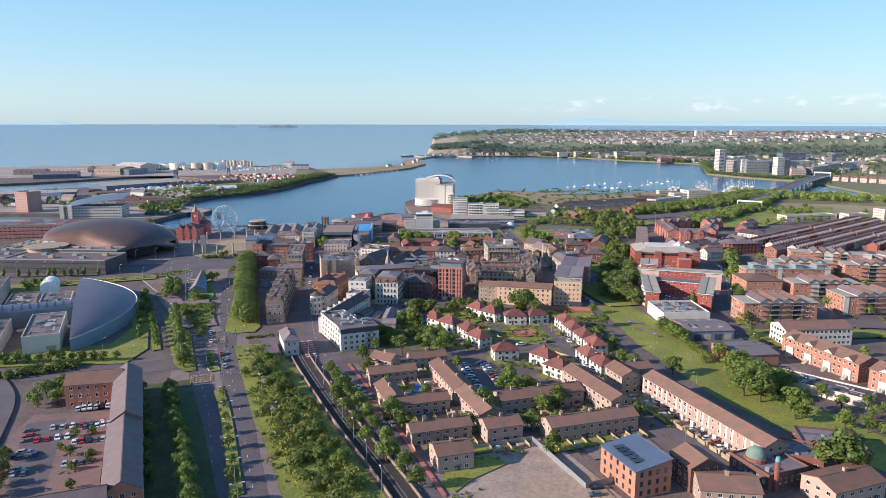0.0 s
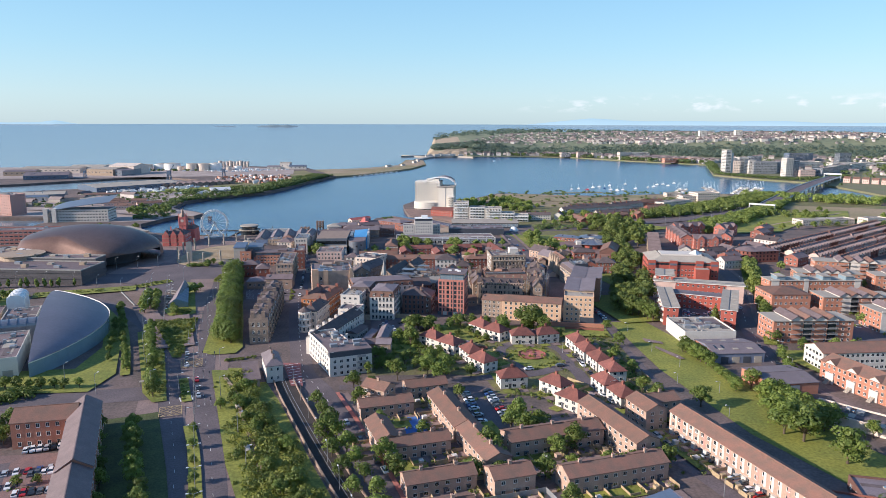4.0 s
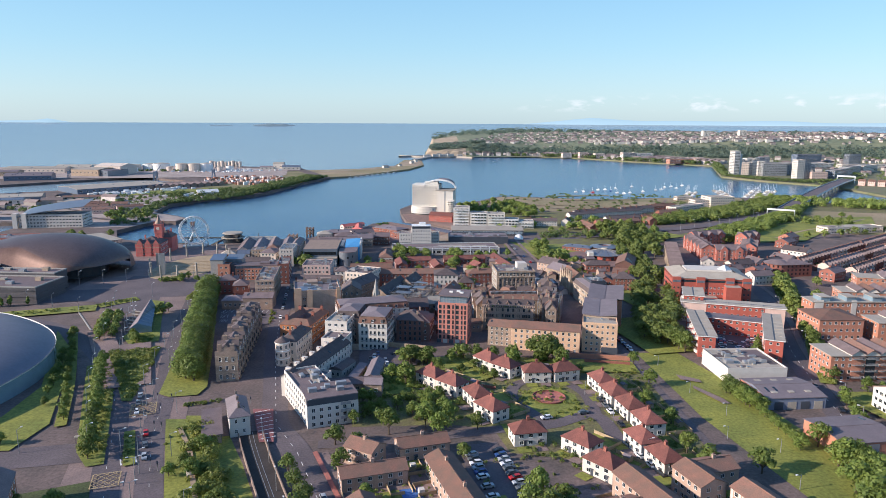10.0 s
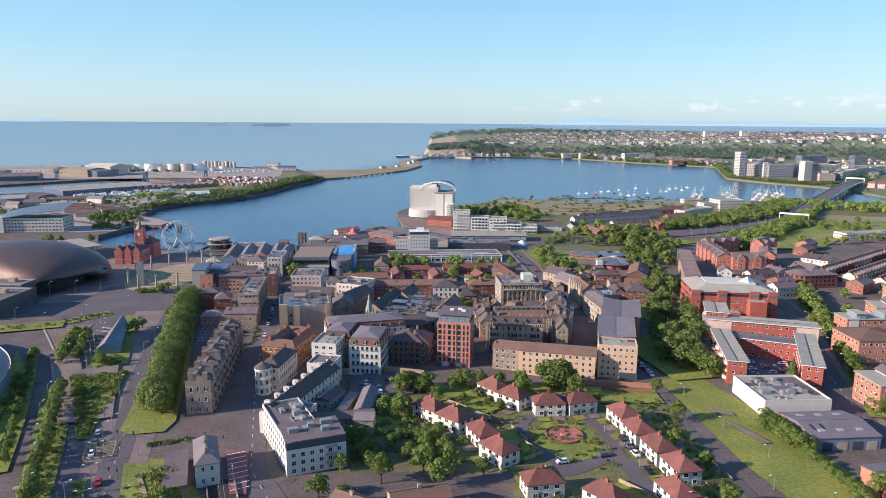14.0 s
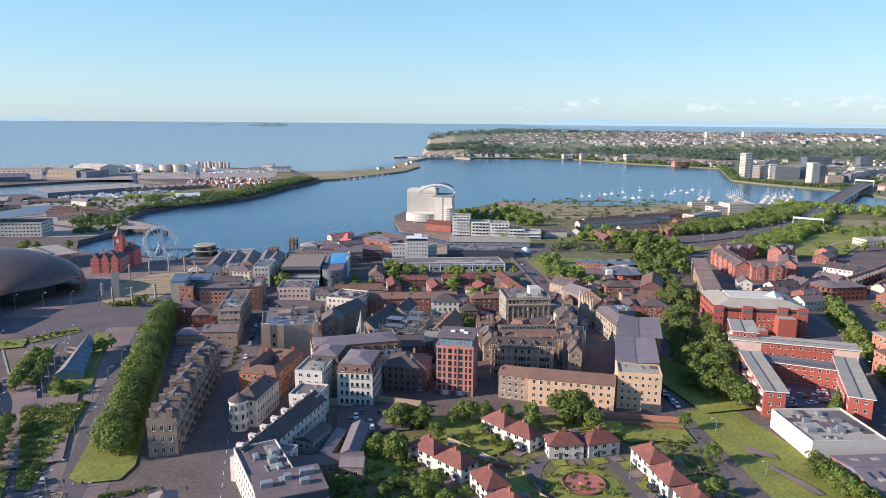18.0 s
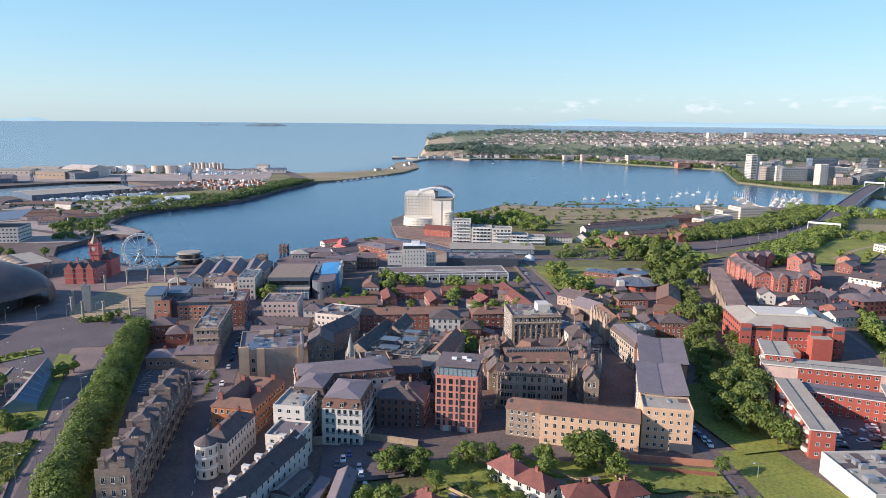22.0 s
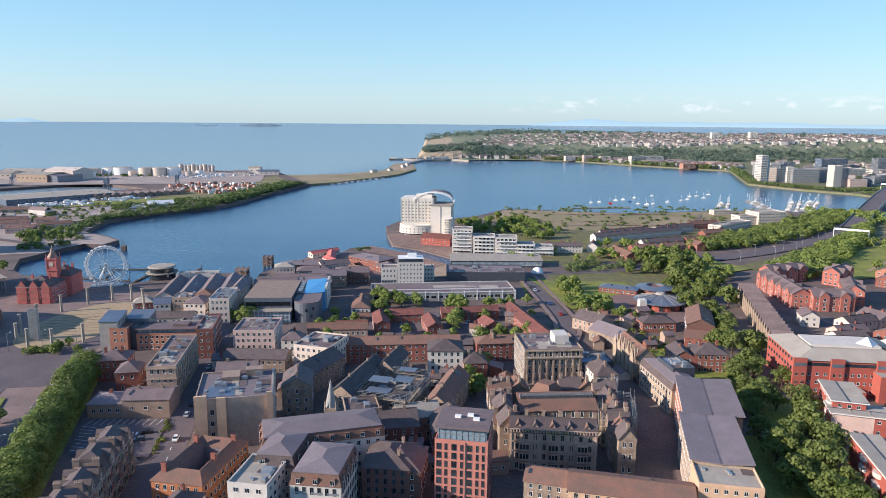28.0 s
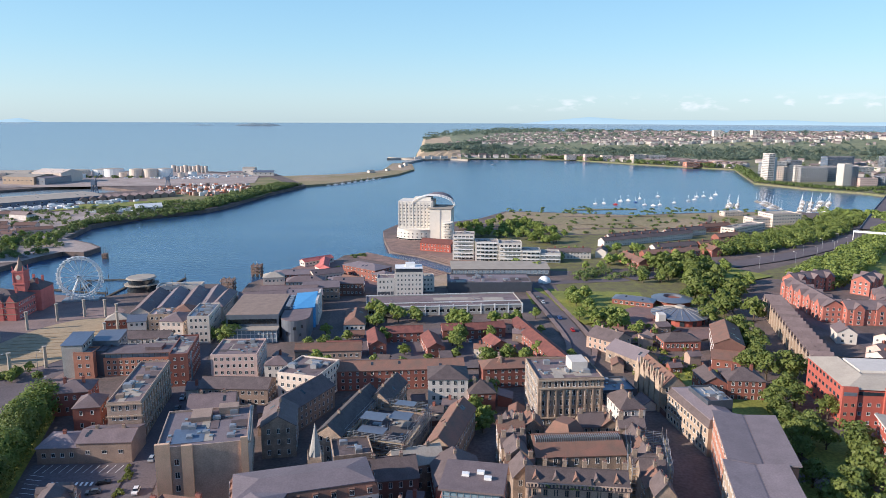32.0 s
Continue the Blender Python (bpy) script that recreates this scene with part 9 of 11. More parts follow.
# ---- victorian row: six houses under steep slate roofs ----
def victorian_row():
    L, W, h, n = 76.0, 9.2, 11.4, 6
    t = root("victorian_row", "long red brick and stone Victorian terrace with steep slate roofs", "building", -93.0, 403, 0, 96.7)
    part("wall", wall_mesh(L, W, h, 0, "hip"), "red_brick", t)
    for z, th in ((3.6, 0.35), (7.6, 0.3), (h - 0.35, 0.55)):
        me = Mesh()
        me.box(-L / 2 - 0.18, -W / 2 - 0.18, z, L / 2 + 0.18, W / 2 + 0.18, z + th, bottom=True)
        part("string_course", me, "sand_stone", t, "pale stone band")
    glaze(t, L, W, 0, h, 3, 2.2, (1.0, 1.9), "FB", "white_paint", "glass", True)
    me = Mesh()
    me.box(-L / 2 - 0.12, -W / 2 - 0.1, 0, -L / 2, W / 2 + 0.1, h)
    part("end_front", me, "stone", t, "grey stone end front")
    for f in range(3):
        for i in (-2.6, 0, 2.6):
            part("window", window_data(1.1, 1.9)[0], None, t, m=pose(-L / 2 - 0.125, i, 2.0 + f * 3.9, 0, 0, -90))
    for i in range(11):
        for f in range(3):
            me = Mesh()
            xb, z0, z1 = -L / 2 + 4 + i * 6.8, (0.3, 4.0, 7.95)[f], (3.55, 7.55, 10.9)[f]
            me.box(xb - 1.5, -W / 2 - 0.7, z0, xb + 1.5, -W / 2, z1, bottom=True)
            for k in (-0.75, 0.75):
                me.box(xb + k - 0.5, -W / 2 - 0.74, z0 + 0.8, xb + k + 0.5, -W / 2 - 0.7, z1 - 0.4, 1)
            part("bay", me, ["sand_stone", "glass"], t, "pale stone window bay")
    u = L / n
    rise = (3.2, 2.6, 4.0, 2.8, 4.2, 3.2)
    for i in range(n):
        x0, x1 = -L / 2 + i * u, -L / 2 + (i + 1) * u
        xm, r = (x0 + x1) / 2, rise[i]
        me = Mesh()
        b, d = W / 2 + 0.25, W / 2 - 1.7
        e = 0.3 if i % 2 else 1.4
        p = [(x0, -b), (x1, -b), (x1, b), (x0, b)]
        q = [(x0 + e, -d), (x1 - e, -d), (x1 - e, d), (x0 + e, d)]
        for k in range(4):
            j = (k + 1) % 4
            me.face([(*p[k], h + 0.2), (*p[j], h + 0.2), (*q[j], h + r), (*q[k], h + r)])
        # low hip over the steep slopes
        rr = [(x0 + e + 2.5, 0), (x1 - e - 2.5, 0)]
        zt = h + r + 1.3
        me.face([(*q[0], h + r), (*q[1], h + r), (*rr[1], zt), (*rr[0], zt)])
        me.face([(*q[2], h + r), (*q[3], h + r), (*rr[0], zt), (*rr[1], zt)])
        me.face([(*q[1], h + r), (*q[2], h + r), (*rr[1], zt)])
        me.face([(*q[3], h + r), (*q[0], h + r), (*rr[0], zt)])
        part("roof", me, "slate", t)
        me = Mesh()
        me.box(x0 - 0.25, -W / 2 - 0.1, h, x0 + 0.25, W / 2 + 0.1, h + 2.0)
        me.box(x0 - 0.25, -W / 2 + 1.2, h + 2.0, x0 + 0.25, W / 2 - 1.2, h + 3.8)
        part("party_wall", me, "drab_render", t)
        for s in (-1, 1):
            me = Mesh()
            me.box(x0 - 0.4, s * 2.6 - 0.9, h + 2.4, x0 + 0.4, s * 2.6 + 0.9, h + 4.7)
            me.box(x0 - 0.52, s * 2.6 - 1.02, h + 4.7, x0 + 0.52, s * 2.6 + 1.02, h + 4.95, bottom=True)
            for k in range(5):
                me.cyl(x0, s * 2.6 - 0.8 + k * 0.4, h + 4.95, h + 5.4, 0.15, 0.12, 6, 1)
            part("chimney", me, ["drab_render", "sand_stone"], t)
            for k, big in ((0.27, 2.0), (0.73, 2.0)) if i % 2 else ((0.5, 3.6),):
                xd = x0 + k * u
                part("dormer", wall_mesh(1.8, big, 2.2, big * 0.6, "gable"), "stone", t, m=pose(xd, s * (W / 2 - 0.75), h + 0.2, 0, 0, 90))
                part("dormer_roof", roof_mesh(3.0, big, 2.2, big * 0.6, "gable", 0.15), "slate", t, m=pose(xd, s * (W / 2 - 1.6), h + 0.24, 0, 0, 90))
                part("window", window_data(1.0, 1.5)[0], None, t, m=pose(xd, s * (W / 2 + 0.16), h + 1.2, 0, 0, 0 if s < 0 else 180))
    part("end_gable", wall_mesh(1.2, 3.6, h + 2.6, 2.4, "gable"), "stone", t, "stone gable dormer", m=pose(-L / 2 + 0.45, 0, 0))
    part("end_gable_roof", roof_mesh(3.5, 3.6, h + 2.6, 2.4, "gable", 0.2), "slate", t, m=pose(-L / 2 + 1.7, 0, 0.04))
    part("window", window_data(1.0, 1.6)[0], None, t, m=pose(-L / 2 - 0.16, 0, h + 1.4, 0, 0, -90))


victorian_row()


# ---- cream corner house with a round bay ----
def corner_house():
    t = building("corner_house", "cream Victorian corner house with a round bay", -65.5, 398, 8.2, 21, -10, 10.5, "cream_render", "slate", "hip", 2.6, 3, 2.2, (1.0, 1.7), "FRK", chim=3)
    x, y, r = -12.6, 1.6, 3.3
    me = Mesh()
    me.cyl(x, y, 0, 11.2, r, r, 14, cap=False)
    part("round_bay", me, "cream_render", t)
    for z in (3.4, 7.0, 10.6):
        me = Mesh()
        me.cyl(x, y, z, z + 0.4, r + 0.22, r + 0.22, 14)
        part("cornice", me, "white_paint", t)
    me = Mesh()
    me.cyl(x, y, 11.2, 13.6, r + 0.35, 0.15, 14)
    part("bay_roof", me, "slate", t, "conical slate roof")
    for f in range(3):
        for a in (150, 190, 230, 270):
            c, s = math.cos(radians(a)), math.sin(radians(a))
            part("window", window_data(1.0, 1.9)[0], None, t, m=pose(x + (r - 0.02) * c, y + (r - 0.02) * s, 1.9 + 3.55 * f, 0, 0, a + 90))


corner_house()


# ---- orange building round a light well ----
def orange_block():
    L, W, h = 15.5, 27, 10.5
    t = root("brick_terrace", "amber brick block with brown roofs round a light well", "building", -66.3, 426, 0, -12)
    me = Mesh()
    a, b, c, d = L / 2, W / 2, 3.0, 6.5
    for x0, y0, x1, y1 in ((-a, -b, a, -b), (a, -b, a, b), (a, b, -a, b), (-a, b, -a, -b)):
        me.face([(x0, y0, 0), (x1, y1, 0), (x1, y1, h), (x0, y0, h)])
    part("wall", me, "amber_brick", t)
    me = Mesh()
    o = 0.4
    p = [(-a - o, -b - o), (a + o, -b - o), (a + o, b + o), (-a - o, b + o)]
    m = [(-a / 2 - 1.4, -b / 2 - 3.2), (a / 2 + 1.4, -b / 2 - 3.2), (a / 2 + 1.4, b / 2 + 3.2), (-a / 2 - 1.4, b / 2 + 3.2)]
    q = [(-c, -d), (c, -d), (c, d), (-c, d)]
    for k in range(4):
        j = (k + 1) % 4
        me.face([(*p[k], h), (*p[j], h), (*m[j], h + 2.6), (*m[k], h + 2.6)])
        me.face([(*m[k], h + 2.6), (*m[j], h + 2.6), (*q[j], h + 0.6), (*q[k], h + 0.6)])
    part("roof", me, "brown_tile", t)
    me = Mesh()
    for k in range(4):
        j = (k + 1) % 4
        me.face([(*q[j], 2), (*q[k], 2), (*q[k], h + 0.55), (*q[j], h + 0.55)])
    me.face([(*v, 2) for v in q])
    part("light_well", me, "grey_roof", t, "grey light well")
    glaze(t, L, W, 0, h, 3, 2.4, (1.1, 1.6), "FR", "white_paint")
    for x, y in ((-5, -11), (5.5, 9), (5.5, -3), (-5.2, 6)):
        chimney(t, x, y, h + 2.6, "red_brick", 1.4, 1.9)


orange_block()


# ---- red courtyard wings ----
def wing(label, x, y, L, W, ang, h, fl, sides, pale="", roof="pale_roof", balconies=0):
    t = root("red_wing", label, "building", x, y, 0, ang, "red brick courtyard wings")
    me = Mesh()
    me.box(-L / 2, -W / 2, 0, L / 2, W / 2, h)
    part("wall", me, "bright_red", t)
    me = Mesh()
    me.box(-L / 2 - 0.8, -W / 2 - 0.8, h, L / 2 + 0.8, W / 2 + 0.8, h + 0.3, bottom=True)
    part("eaves", me, "white_paint", t, "white overhanging roof edge")
    me = Mesh()
    for s in (-1, 1):
        y0, y1 = (-W / 2 - 0.75, -0.35) if s < 0 else (0.35, W / 2 + 0.75)
        za, zb = (h + 0.62, h + 0.34) if s < 0 else (h + 0.34, h + 0.62)
        me.face([(-L / 2 - 0.75, y0, za), (L / 2 + 0.75, y0, za), (L / 2 + 0.75, y1, zb), (-L / 2 - 0.75, y1, zb)])
        me.face([(-L / 2 - 0.75, y0, h + 0.2), (L / 2 + 0.75, y0, h + 0.2), (L / 2 + 0.75, y0, za), (-L / 2 - 0.75, y0, za)])
        me.face([(L / 2 + 0.75, y1, h + 0.2), (-L / 2 - 0.75, y1, h + 0.2), (-L / 2 - 0.75, y1, zb), (L / 2 + 0.75, y1, zb)])
    part("roof", me, roof, t, "pale sheet roof in two falls")
    me = Mesh()
    me.box(-L / 2 - 0.7, -0.33, h + 0.25, L / 2 + 0.7, 0.33, h + 0.36)
    part("gutter", me, "dark_cladding", t, "dark central gutter")
    for i in range(1, int(L / 6)):
        me = Mesh()
        xx = -L / 2 + i * 6
        me.box(xx - 0.05, -W / 2 - 0.7, h + 0.5, xx + 0.05, -0.4, h + 0.66)
        part("roof_seam", me, roof, t)
    for x0, x1 in {"l": ((-L / 2, -L / 2 + 14),), "r": ((L / 2 - 10, L / 2),), "b": ((-L / 2, -L / 2 + 13), (L / 2 - 10, L / 2))}.get(pale, ()):
        me = Mesh()
        me.box(x0 - 0.08, -W / 2 - 0.1, 0, x1, -W / 2, h)
        part("rendered_panel", me, "pink_render", t, "pale pinkish rendered wall panel")
    glaze(t, L, W, 0, h, fl, 3.0, (1.2, 1.2), sides, "white_paint", "glass", True)
    for i in range(balconies):
        xb = -L / 2 + 4 + i * (L - 6) / balconies
        for f in range(fl):
            me = Mesh()
            zz = 1.2 + f * 3.2
            me.cyl(xb, W / 2, zz, zz + 1.4, 2.2, 2.2, 14, sy=0.6)
            part("balcony", me, "white_render", t, "white curved balcony front")
    return t


wing("red brick wing with curved white balconies and pale roof", 135.2, 418.5, 46.5, 7.7, 76.6, 10.3, 3, "FK", balconies=4)
wing("red brick wing beside the street with pale roof", 168.6, 411.5, 47.5, 7.7, 66, 10.3, 3, "FBK")
wing("long red brick range with pale rendered ends", 166, 453.4, 53, 9, -18, 11, 3, "FK", "b")
wing("red brick inner range with blue-grey roof", 158.2, 431.5, 31, 7.5, -24, 8.8, 3, "F", roof="grey_roof")
wing("square red brick head block with pale roof", 150, 469.5, 19.5, 10.4, 72, 13.6, 4, "FBK", balconies=1)
slab("courtyard", [(137, 396), (157, 394), (173, 428), (146, 436)], 0.09, "asphalt", 0.0, "tarred courtyard with parked cars", "yard")
grass([(153.5, 396), (158, 395), (171, 424), (166.5, 425)], label="strip of lawn in the courtyard")
car_row((141, 402), (149, 426), 8, 165, 0.1)
car_row((152, 398), (164, 424), 9, 150, 0.1)


# ---- the green: trees and sheds ----
for p, q, n, h0, h1 in (((121, 354), (126, 334), 8, 6, 8), ((123, 356), (129, 332), 7, 6, 8), ((126, 334), (126, 300), 9, 4, 6.5), ((131, 293), (143, 262), 9, 9, 12), ((134, 295), (146, 264), 7, 8, 11)):
    tree_line(p, q, n, h0, h1, jit=0.9, wide=1.15)
for x, y, h in ((126, 262, 13), (130, 256, 14), (135, 262, 13), (131, 268, 12), (128, 274, 11), (136, 240, 13), (105, 286, 9), (83, 269, 5), (150, 232, 8), (156, 228, 7), (160, 222, 8), (168, 218, 8)):
    tree(x, y, h, wide=1.2)
building("store", "long low building with dark felt roof and pale end wall", 160.0, 267.0, 38.2, 13, -45.3, 3.4, "cream_render", "slate", "flat", 0, 0, units=3)
t = building("shed", "grey industrial shed with a blue front and roof lights", 141, 346, 24, 21, 4, 4.8, "shed_blue", "grey_roof", "gable", 1.5, 0)
for x in (-7, 0, 7):
    for s in (-1, 1):
        me = Mesh()
        me.box(x - 1.2, s * 5.5 - 1.6, 5.45, x + 1.2, s * 5.5 + 1.6, 5.78)
        part("roof_light", me, "pale_roof", t, "pale plastic roof light")
me = Mesh()
me.box(-12.2, -10.6, 0, -11.9, 10.6, 5.0)
part("side_wall", me, "orange_brick", t, "orange brick side wall")
for i in range(4):
    me = Mesh()
    me.box(-9 + i * 5.4, -10.62, 0.1, -5.4 + i * 5.4, -10.52, 3.2)
    part("roller_door", me, "pale_roof" if i % 2 else "dark_cladding", t)
t = building("shed", "orange brick industrial shed with grey sheet roof", 146, 307, 22, 20, 8, 5.2, "orange_brick", "grey_roof", "gable", 1.2, 0)
for x in (-5, 5):
    me = Mesh()
    me.box(x - 1.4, -5.0, 5.5, x + 1.4, -2.4, 5.98)
    part("roof_light", me, "pale_roof", t, "pale plastic roof light")
me = Mesh()
me.box(-1.5, -10.12, 0, 2.5, -10, 4.4)
part("roller_door", me, "grey_metal", t)
for pts in ([(107, 372), (115, 366), (115, 362), (107, 366)], [(110, 359), (117, 345), (118, 340), (115, 340), (109, 356)]):
    slab("path_pad", pts, 0.09, "paving", 0.0, "worn paved pad beside the green", "paving")
for x, y in ((112, 330), (106, 352), (118, 300), (104, 310), (112, 276), (103, 384)):
    lamp_at(x, y, 200, 5)


# ---- drab town blocks by the lower car park ----
t = building("yard_block", "drab rendered block with few windows and grey roof", -104.5, 485, 17, 13, 3, 7, "drab_render", "mauve_roof", "gable", 1.8, 1, 5, (1.4, 1.2), "F", chim=2, chim_mat="stone")
building("yard_block", "low stone outbuilding with small pitched roofs", -119, 484, 13, 12, 3, 5.5, "drab_render", "grey_roof", "hip", 2.0, 1, 3, (1.2, 1.5), "F", chim=1)
building("brick_house", "small red brick house with grey hipped roofs", -121.5, 507, 9, 11, 10, 9, "red_brick", "mauve_roof", "hip", 2.8, 2, 3, (1.0, 1.6), "FRK", chim=1)
building("brick_house", "red brick house with broad grey roof", -134, 521, 13, 12, 10, 9, "red_brick", "mauve_roof", "hip", 2.6, 2, 3, (1.0, 1.6), "FRK", chim=2)
slab("car_park", [(-126, 477), (-95, 477.5), (-91, 447), (-118, 449)], 0.4, "asphalt", 0.0, "small car park with white bay lines", "car park")
for i in range(11):
    ribbon("bay_line", [(-122 + i * 2.5, 476), (-122.6 + i * 2.5, 471)], 0.16, 0.64, "white_paint", "white parking bay line", "road marking")
for i in range(8):
    ribbon("bay_line", [(-123.5 + i * 0.7, 470 - i * 2.6), (-118.6 + i * 0.7, 469 - i * 2.6)], 0.16, 0.64, "white_paint", "white parking bay line", "road marking")
for i in range(9):
    ribbon("zebra_stripe", [(-114 + i * 1.5, 465.5), (-113.7 + i * 1.5, 463.4)], 0.7, 0.64, "white_paint", "white stripe of a parking crossing", "road marking")
thicket("verge_weeds", [(-96, 477), (-93.5, 477), (-89, 452), (-91, 450)], 30, 0.5, 1.0, "green weeds along the car park edge", 40, 0.28, "leaf_bright")
car(-98.5, 465, 15)
car(-99, 459.5, 15)
car(-101, 452, 15)
car(-112, 456, 105)


# ---- waterfront quarter: small varied blocks ----
for x, y, L, W, a, h, wl, rf, rt, lab in (
        (-113.5, 611, 10.5, 25, 4, 13.5, "cream_render", "steel_roof", "flat", "tall cream waterfront block with blue-grey roof"),
        (-112.5, 642, 7, 34, 3, 11.5, "cream_render", "mauve_roof", "hip", "long cream waterfront wing"),
        (-127, 611, 12, 15, -6, 10, "cream_render", "mauve_roof", "hip", "cream rendered waterfront flats with corner bays"),
        (-138, 622, 13, 12, 6, 9.5, "sand_stone", "pink_render", "flat", "sandstone waterfront block with roof parapets"),
        (-129, 627, 9, 11, 6, 10, "cream_render", "brown_tile", "hip", "cream waterfront flats with small gables"),
        (-150, 618, 9, 9, 12, 7, "white_render", "steel_roof", "gable", "small white gabled waterfront cafe"),
        (-141, 590, 11, 10, 5, 7, "white_render", "slate", "gable", "white gabled house behind the offices"),
        (-129, 590, 12, 8, 5, 7, "white_render", "slate", "gable", "white gabled house behind the offices"),
        (-120, 586, 15, 9, 5, 6.5, "white_render", "mauve_roof", "flat", "low white block behind the offices"),
        (-165, 628, 11, 9, 14, 5, "red_brick", "pale_roof", "hip", "small quay kiosk hall with pale roof"),
        (-158, 703, 27, 12, 6, 4.5, "white_render", "pale_roof", "flat", "low white quay terrace hall"),
        (-81.5, 557, 19, 21, 2, 12, "pink_render", "mauve_roof", "flat", "pinkish palazzo-like office with arched windows"),
        (-75, 529, 27, 12, -3, 7, "drab_render", "slate", "gable", "low dark-roofed block under netting"),
        (-63, 548, 10, 9, 2, 9, "white_render", "mauve_roof", "hip", "white corner house with small sash windows"),
        (-47.5, 533, 17, 20, -18, 12, "cream_render", "mauve_roof", "flat", "cream rendered office with windows on its side"),
        (-46, 577, 30, 9, 4, 5, "grey_brick", "brown_tile", "gable", "low brown-roofed house row behind garden walls"),
        (-39, 632, 11, 30, 2, 4, "white_render", "brown_tile", "hip", "single-storey hall with brown hipped roof"),
        (-50, 699, 19, 14, 2, 8, "dark_brick", "mauve_roof", "gable", "dark stone-gabled wharf house"),
        (-80, 712, 24, 12, 8, 6, "pale_glass", "mauve_roof", "hip", "low glazed quay pavilion with grey roof"),
        (-104, 728, 14, 12, 10, 5, "cream_render", "pale_roof", "hip", "small pale-roofed quay restaurant"),
        (-70, 738, 22, 10, 30, 5, "cream_render", "mauve_roof", "gable", "pale quay restaurant with pitched roof"),
        (-50, 712, 13, 9, -30, 6, "cream_render", "brown_tile", "gable", "small pale wharf shed")):
    building("waterfront_block", lab, x, y, L, W, a, h, wl, rf, rt, 2.4, max(1, int(h / 3)), 2.5, (1.2, 1.5), "FRK", units=5 if rt == "flat" else 0, chim=0)
for k in range(4):
    building("quay_hall", "quay restaurant hall with low folded grey roof", -158 + 11 * k, 655 + 2.5 * k, 10.9, 46, 8, 6.0, "cream_render", "grey_roof" if k % 2 else "mauve_roof", "gable", 3.4, 1, 3.0, (1.8, 1.8), "FK", joined=True)
for x, y, r in ((-131.5, 716, 4.4), (-124.7, 766, 3.9), (-264, 830, 2.0)):
    t = root("dolphin_mooring", "weathered timber mooring dolphin in the bay", "mooring", x, y, -4)
    me = Mesh()
    for i in (-1, 0, 1):
        for j in (-1, 0, 1):
            me.cyl(i * r * 0.8, j * r * 0.8, -3, r * 2.3, 0.4, 0.4, 6)
    part("pile", me, "mud", t)
    me = Mesh()
    for z in (r * 0.6, r * 1.25, r * 1.9):
        me.box(-r, -r, z, r, r, z + 0.5, bottom=True)
    part("deck", me, "mud", t)
    me = Mesh()
    me.rod((0, 0, 5), (0, 0, 11), 0.12)
    part("beacon_pole", me, "grey_metal", t)


# ---- scaffolded block ----
def scaffold(x, y, L, W, ang, h, covers=()):
    t = root("scaffold", "grey steel scaffold with boarded lifts round an old block", "scaffold", x, y, 0, ang)
    for u, v, n, side in ((L, W, int(L / 2.2), 0), (W, L, int(W / 2.2), 1)):
        for s in (-1, 1):
            me = Mesh()
            for i in range(n + 1):
                p = -u / 2 + i * u / n
                for o in (0, 1.2):
                    q = s * (v / 2 + o)
                    me.cyl(*((p, q) if side == 0 else (q, p)), 0, h + 1.4 * ((i * 7 + int(o)) % 3), 0.07, 0.07, 4)
            z = 2.2
            while z < h + 2:
                for o in (0, 1.2):
                    q = s * (v / 2 + o)
                    a, b = ((-u / 2, q, z), (u / 2, q, z)) if side == 0 else ((q, -u / 2, z), (q, u / 2, z))
                    me.rod(a, b, 0.06, 4)
                z += 1.1
            part("pole_run", me, "grey_metal", t)
            for k in range(int(h / 2.2)):
                q0, q1 = sorted((s * (v / 2 + 0.1), s * (v / 2 + 0.9)))
                e = u * (0.5 if (k + side) % 2 else 0.28)
                me = Mesh()
                z = 2.0 + 2.2 * k
                if side == 0:
                    me.box(-u / 2, q0, z, -u / 2 + 2 * e, q1, z + 0.07, bottom=True)
                else:
                    me.box(q0, -u / 2, z, q1, -u / 2 + 2 * e, z + 0.07, bottom=True)
                part("boarded_lift", me, "timber_deck", t, "timber scaffold boards")
    for x0, y0, l, w, zz in covers:
        me = Mesh()
        me.box(x0 - l / 2, y0 - w / 2, zz, x0 + l / 2, y0 + w / 2, zz + 0.15, bottom=True)
        for i in (-1, 1):
            for k in (-1, 1):
                me.cyl(x0 + i * l * 0.45, y0 + k * w * 0.45, h - 4, zz, 0.07, 0.07, 4)
        part("cover_sheet", me, "steel_roof", t, "blue-grey sheet over the open roof")


scaffold(-13, 488, 19, 26, -17, 9, ((-4, -4, 8, 6, 12.4), (4, 0, 7, 6, 11.8), (-2, -11, 9, 5, 11), (3, 8, 7, 4, 12.8)))
scaffold(66, 462, 10, 22, -14, 11)


